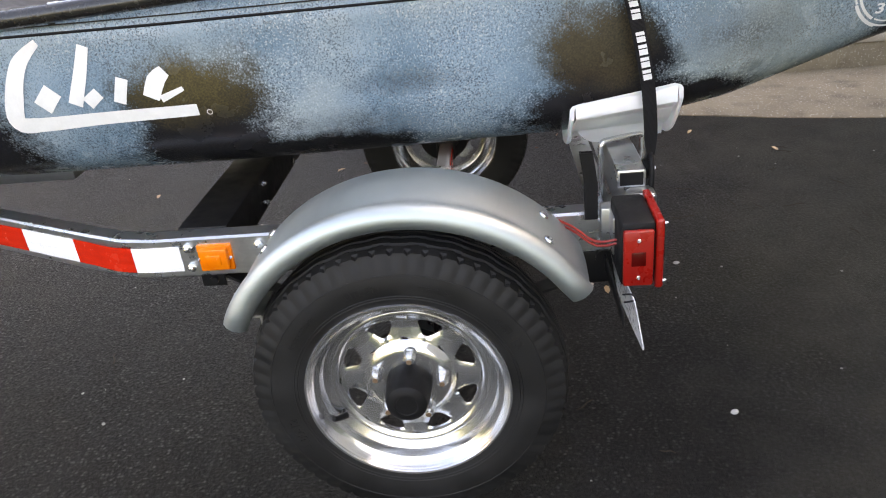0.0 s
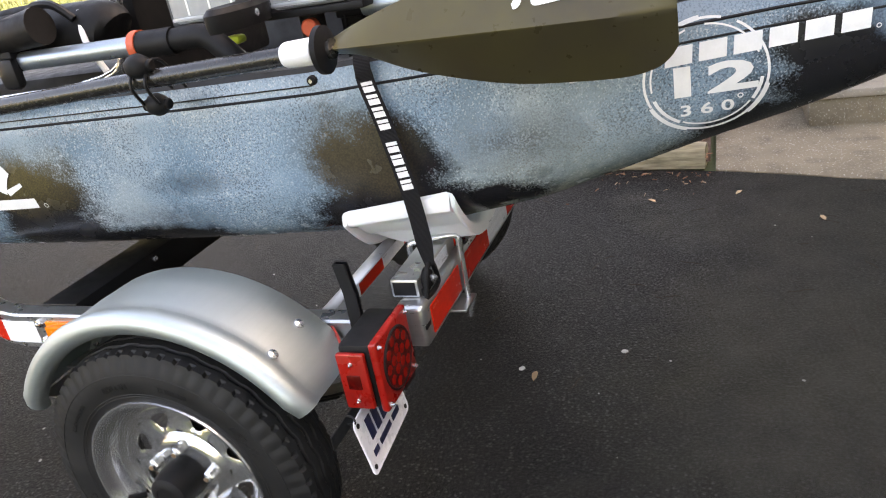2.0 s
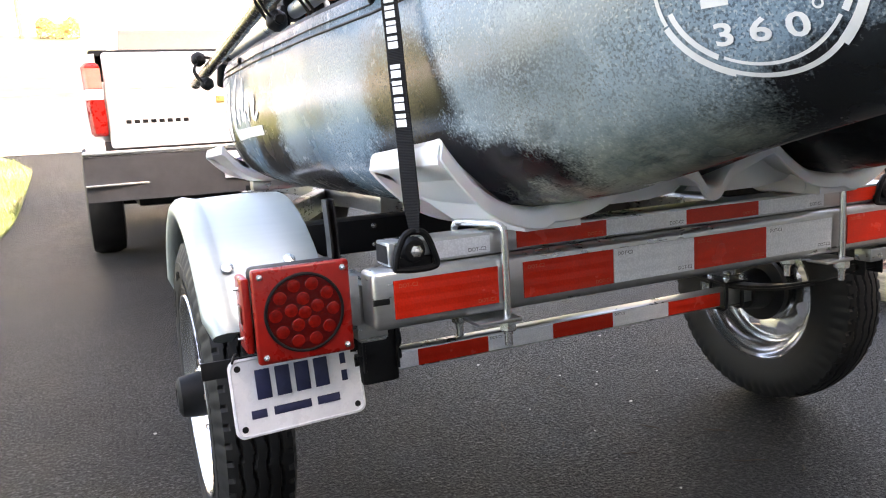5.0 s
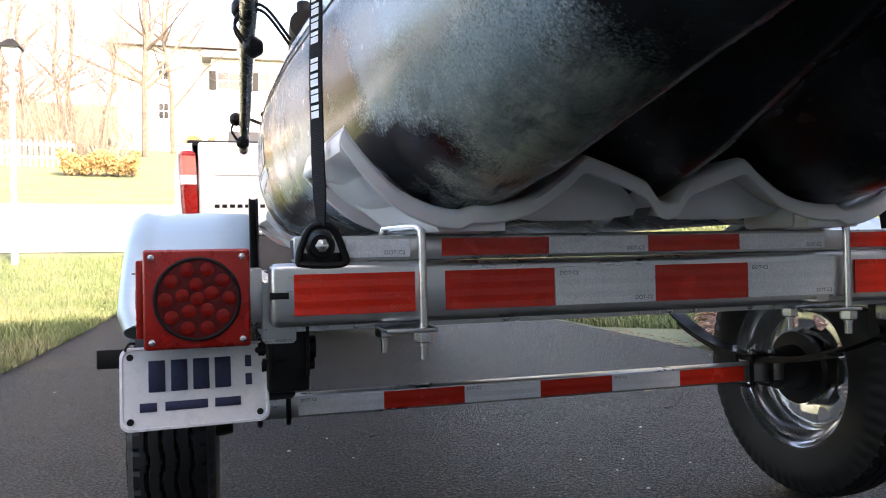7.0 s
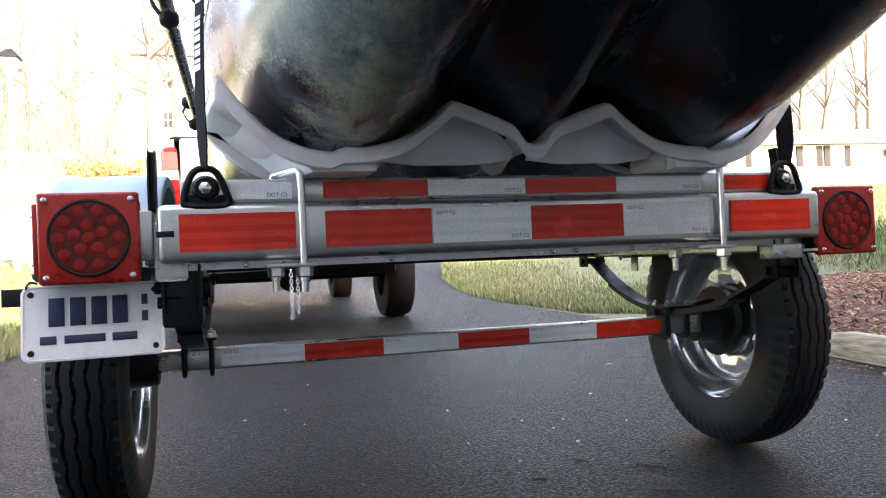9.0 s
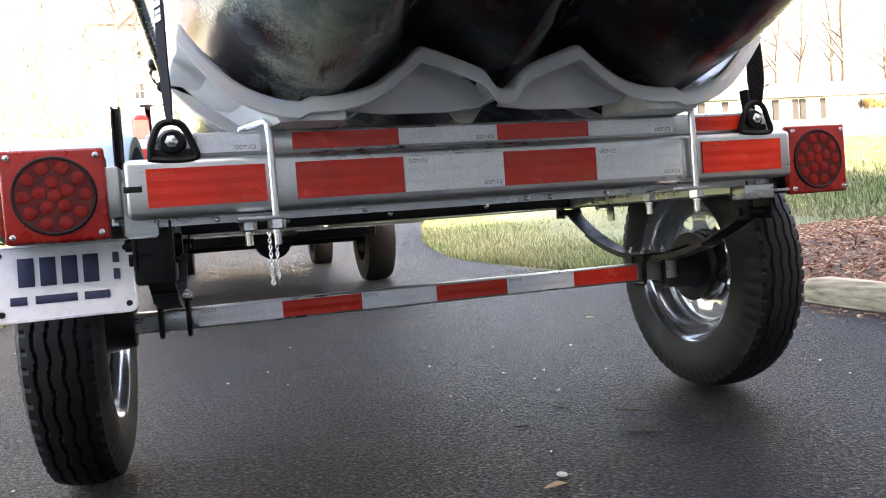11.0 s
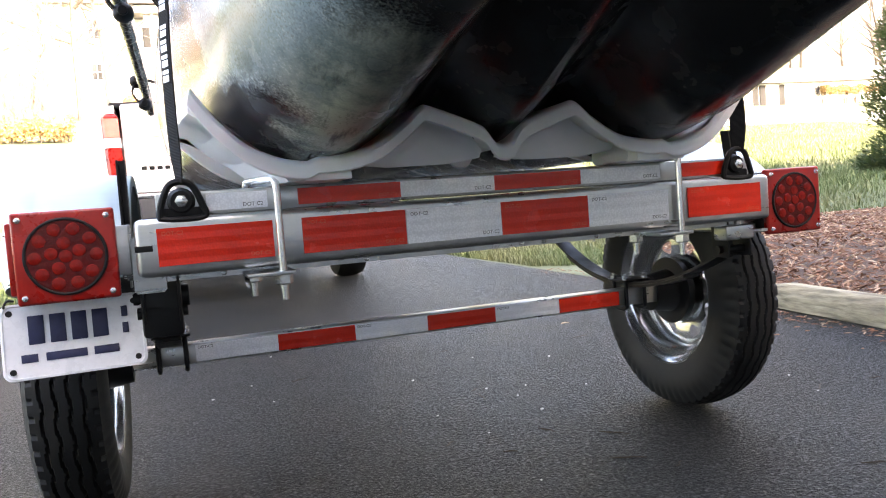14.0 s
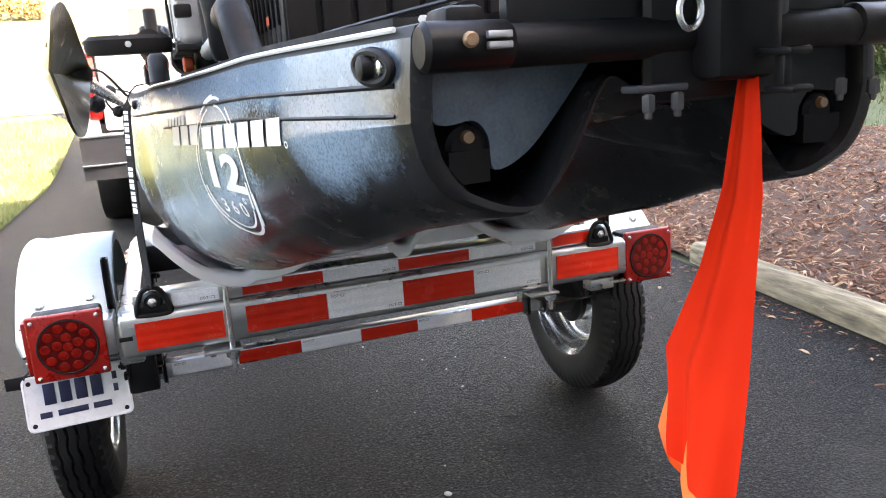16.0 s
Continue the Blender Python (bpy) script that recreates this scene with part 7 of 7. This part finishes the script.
rng = np.random.default_rng(5)
for i in range(17):
    bare_tree(-21 + 1.15 * i + rng.uniform(-0.6, 0.6), rng.uniform(36, 52), rng.uniform(11, 17), 100 + i, rng.uniform(-0.12, 0.12))
for i in range(6):
    bare_tree(6 + 3.2 * i + rng.uniform(-1, 1), rng.uniform(62, 70), rng.uniform(12, 16), 130 + i, rng.uniform(-0.08, 0.08))
for i in range(13):
    bare_tree(32 + 3.0 * i + rng.uniform(-1, 1), rng.uniform(50, 60), rng.uniform(13, 19), 150 + i, rng.uniform(-0.04, 0.04))
bare_tree(-9.3, 27, 12, 172, -0.03)

rng = np.random.default_rng(8)
brush = bmesh.new()
verts, faces = [], []
for i in range(22000):
    x, y = rng.uniform(-26, -5.0), rng.uniform(36, 46)
    p = Vector((x, y, rise(x, y) + rng.random() ** 1.7 * 9.0))
    d = Vector(rng.normal(0, 1, 3)) * 0.6 + Vector((0, 0, 0.6))
    q = p + d * rng.uniform(0.4, 1.3)
    w = Vector((0.014, 0, 0.004))
    k = len(verts)
    verts += [p - w, p + w, q + w * 0.4, q - w * 0.4]
    faces.append((k, k + 1, k + 2, k + 3))
for i in range(24000):
    x, y = rng.uniform(34, 80), rng.uniform(56, 70)
    p = Vector((x, y, rise(x, y) + rng.random() ** 1.2 * 15.0))
    d = Vector(rng.normal(0, 1, 3)) * 0.6 + Vector((0, 0, 0.8))
    q = p + d * rng.uniform(0.5, 1.8)
    w = Vector((0.024, 0, 0.004))
    k = len(verts)
    verts += [p - w, p + w, q + w * 0.4, q - w * 0.4]
    faces.append((k, k + 1, k + 2, k + 3))
me = bpy.data.meshes.new("brush_thicket")
me.from_pydata([tuple(v) for v in verts], [], faces)
me.materials.append(TWIG)
tagged(new("brush_thicket", me), "tangled dry brown undergrowth below the trees", "brush", kind="stuff")


def leafy_hedge(x0, x1, y, h, d, seed, z_off=0.0):
    rng = np.random.default_rng(seed)
    verts, faces = [], []
    for i in range(6500):
        x = rng.uniform(x0, x1)
        t = rng.uniform(-1, 1)
        top = h * (1 - 0.35 * t * t) * (0.85 + 0.15 * math.sin(x * 5))
        z = top * rng.random() ** 0.5
        c = Vector((x, y + t * d, rise(x, y) + z + z_off))
        a, b = Vector(rng.normal(0, 0.026, 3)), Vector(rng.normal(0, 0.026, 3))
        k = len(verts)
        verts += [c - a, c + b, c + a, c - b]
        faces.append((k, k + 1, k + 2, k + 3))
    me = bpy.data.meshes.new("leaves")
    me.from_pydata([tuple(v) for v in verts], [], faces)
    me.materials.append(HEDGE)
    ob = thing("hedge", "low yellow brown clipped hedge on the far lawn", "hedge", "hedges")
    c = new("leaves", me)
    c.parent = ob
    for i in range(6):
        xx = x0 + (x1 - x0) * (i + 0.5) / 6
        part("stem", bm_cyl((xx, y, rise(xx, y) - 0.05), (xx, y, rise(xx, y) + h * 0.6), 0.03, 6), BARK, ob)
    return ob


leafy_hedge(-6.1, -3.5, 28, 0.95, 0.5, 31)
leafy_hedge(-2.6, -0.6, 43, 1.1, 0.5, 32)
leafy_hedge(35.2, 39.5, 33.2, 0.6, 0.4, 33, 0.5)

fence = thing("picket_fence", "white picket fence on the far lawn", "fence")
for i in range(26):
    x = -11.5 + 0.2 * i
    part("picket", bm_box(x, x + 0.09, 32, 32.03, rise(x, 32) - 0.05, rise(x, 32) + 1.0, 0.01, 1), SIDING, fence)
for dz in (0.3, 0.8):
    part("fence_rail", bm_loft([[Vector((x, yy, rise(x, 32) + dz + zz)) for yy, zz in ((32.03, 0), (32.07, 0), (32.07, 0.08), (32.03, 0.08))] for x in (-11.5, -6.3)]), SIDING, fence)


def lamp_post(x, y, h):
    ob = thing("lamp_post", "white yard lamp post with a square lantern", "lamp post", "yard lamps")
    z = rise(x, y)
    part("post", bm_tube([(x, y, z - 0.1), (x, y, z + 0.5), (x, y, z + h)], [0.05, 0.04, 0.035], 12), SIDING, ob)
    part("lantern", bm_loft([[Vector((x + a * w, y + b * w, z + h + dz)) for a, b in ((-1, -1), (1, -1), (1, 1), (-1, 1))] for w, dz in ((0.06, 0), (0.11, 0.22))]), PLATE, ob)
    part("cap", bm_loft([[Vector((x + a * w, y + b * w, z + h + dz)) for a, b in ((-1, -1), (1, -1), (1, 1), (-1, 1))] for w, dz in ((0.15, 0.22), (0.14, 0.25), (0.03, 0.36))]), SHUTTER, ob)
    return ob


lamp_post(-3.55, 11.5, 2.95)
lamp_post(31.5, 36.5, 1.6)


def far_house(x0, y0, w, d, h, base, roof_h, wins, label, rot=0.0, gable=False):
    """A house with lap siding, framed windows with shutters and a pitched roof."""
    ob = tagged(new("far_house"), label, "house", "neighbour houses")
    ob.matrix_world = pose(x0, y0, base, 0, 0, rot)
    part("wall", bm_box(0, w, 0, d, -1.5, h), SIDING, ob, "white lap siding")
    for i in range(int(h / 0.2)):
        part("lap", bm_box(-0.01, w + 0.01, -0.014, 0.0, 0.2 * i, 0.2 * i + 0.02), SIDING, ob)
    if gable:
        part("roof", bm_loft([[Vector((-0.3, y, h - 0.05)), Vector((w / 2, y, h + roof_h)), Vector((w + 0.3, y, h - 0.05))] for y in (-0.3, d + 0.3)]), SHINGLE, ob)
    else:
        part("roof", bm_loft([[Vector((x, -0.5, h - 0.05)), Vector((x, d / 2, h + roof_h)), Vector((x, d + 0.5, h - 0.05))] for x in (-0.5, w + 0.5)]), SHINGLE, ob)
    for cx, cz, ww, hh, sh in wins:
        win = part("window", bm_box(cx - ww / 2 - 0.07, cx + ww / 2 + 0.07, -0.06, 0.0, cz - hh / 2 - 0.07, cz + hh / 2 + 0.07, 0.01, 1), SIDING, ob, "white framed window")
        for i in (0, 1):
            for j in (0, 1):
                part("pane", bm_box(cx - ww / 2 + i * ww / 2 + 0.02, cx + i * ww / 2 - 0.02, -0.075, -0.05, cz - hh / 2 + j * hh / 2 + 0.02, cz + j * hh / 2 - 0.02), GLASS_DARK, win)
        if sh:
            for s in (-1, 1):
                part("shutter", bm_box(cx + s * (ww / 2 + 0.26) - 0.2, cx + s * (ww / 2 + 0.26) + 0.2, -0.09, -0.002, cz - hh / 2 - 0.05, cz + hh / 2 + 0.05, 0.01, 1), SHUTTER, ob, "black shutter")
    return ob


far_house(-6.4, 46, 6.2, 8, 5.0, 8.0, 1.9, [(2.5, 3.6, 0.55, 1.1, False), (2.5, 1.2, 0.55, 0.9, False)], "white two-storey house with a pale roof on the hill", 0)
far_house(-1.2, 45, 8, 8, 4.2, 8.0, 2.6, [(1.0, 2.9, 1.3, 1.0, True), (3.4, 2.9, 1.3, 1.0, True)], "white house wing with shuttered windows and brown roof", 0)
far_house(25.0, 34.2, 22, 8, 2.2, 3.6, 1.45, [(0.85, 1.4, 0.9, 1.25, True), (5.3, 1.35, 0.7, 1.35, True), (7.05, 1.35, 0.75, 1.35, True), (10.3, 1.3, 0.8, 1.6, False), (12.3, 1.2, 1.6, 1.3, False)], "low white ranch house with black shutters and grey roof", -4)

# brick pier beside the steps, and loose grit
pier = tagged(new("brick_pier"), "red brick pier and low wall beside the steps", "brick wall")
part("core", bm_box(2.225, 4.55, -0.77, -0.385, 0.0, 1.1), MORTAR, pier, "mortar core")
BRICK_ME = link_mesh("brick", bm_box(-0.0975, 0.0975, -0.046, 0.046, -0.0285, 0.0285, 0.003, 1), BRICK)
HEADER_ME = link_mesh("brick", bm_box(-0.046, 0.046, -0.0475, 0.0475, -0.0285, 0.0285, 0.003, 1), BRICK)
rng = np.random.default_rng(2)
SIDE_ME = link_mesh("brick", bm_box(-0.046, 0.046, -0.0975, 0.0975, -0.0285, 0.0285, 0.003, 1), BRICK)
for row in range(16):
    z = 0.034 + 0.0675 * row
    for i in range(11):
        ob = new("brick", BRICK_ME)
        ob.parent = pier
        ob.matrix_local = pose(2.41 + 0.205 * i + (0.1 if row % 2 else 0.0), -0.431, z, 0, 0, rng.normal(0, 0.4))
    lengths = (0.2, 0.2) if row % 2 == 0 else (0.1, 0.2, 0.1)
    y = -0.378
    for L in lengths:
        ob = new("brick", SIDE_ME if L > 0.15 else HEADER_ME)
        ob.parent = pier
        ob.matrix_local = pose(2.261 + rng.normal(0, 0.0015), y - L / 2, z, 0, 0, rng.normal(0, 0.4))
        y -= L + 0.004

rng = np.random.default_rng(17)
PEBBLE = link_mesh("pebble", bm_tube([(0, 0, 0), (0, 0, 0.003), (0, 0, 0.006), (0, 0, 0.0075)], [0.006, 0.0085, 0.0065, 0.002], 7), plain("pale stone chip", (0.35, 0.34, 0.32), (0.5, 0.49, 0.46), 0.8))
spots = [(0.175, -0.209), (-0.467, -0.184), (0.08, 0.04)] + [(rng.uniform(-1.5, 1.4), rng.uniform(-1.2, 2.5)) for _ in range(60)]
for i, (x, y) in enumerate(spots):
    ob = new("pebble", PEBBLE)
    k = 0.9 if i < 3 else rng.uniform(0.15, 0.5)
    ob.matrix_world = pose(x, y, 0, 0, 0, rng.uniform(0, 360)) @ Matrix.Diagonal((k * 1.3, k, k, 1))
    tagged(ob, "small pale stone chip lying on asphalt", "stone", "stone chips")
LEAF = link_mesh("dry_leaf", bm_poly([(-0.02, 0, 0), (-0.008, -0.007, 0.003), (0.012, -0.006, 0.004), (0.022, 0.001, 0.001), (0.006, 0.008, 0.005), (-0.01, 0.006, 0.002)], 0.001, (0, 0, 1)), plain("dry tan leaf", (0.3, 0.19, 0.1), (0.42, 0.3, 0.18), 0.8))
for i, (x, y) in enumerate([(0.05, 0.0), (1.2, -0.2), (1.35, 0.3), (1.1, 0.9), (0.95, 1.6), (1.4, 1.1), (1.5, 0.6), (1.25, -0.5), (1.0, -0.75)]):
    ob = new("dry_leaf", LEAF)
    ob.matrix_world = pose(x, y, 0.001, 0, 0, 47 * i) @ Matrix.Diagonal((1, 1, 1, 1))
    tagged(ob, "small dry tan leaf lying on asphalt", "leaf", "fallen leaves")

TWIG_ME = [link_mesh("twig", bm_tube([(-0.03 * k, 0.002, 0.0016), (-0.01 * k, -0.001, 0.0022), (0.012 * k, 0.003, 0.002), (0.032 * k, -0.002, 0.0016)], [0.0009, 0.0015, 0.0014, 0.0008], 5), plain("dark dry twig", (0.03, 0.022, 0.016), (0.07, 0.05, 0.035), 0.85)) for k in (0.5, 0.8, 1.1)]
rng = np.random.default_rng(29)
for i in range(46):
    x, y = (rng.uniform(0.1, 1.25), rng.uniform(-1.0, 0.4)) if i < 26 else (rng.uniform(-1.4, 1.3), rng.uniform(-1.2, 2.2))
    ob = new("twig", TWIG_ME[i % 3])
    ob.matrix_world = pose(x, y, 0, 0, 0, rng.uniform(0, 360))
    tagged(ob, "small dark dry twig lying on asphalt", "twig", "fallen twigs")
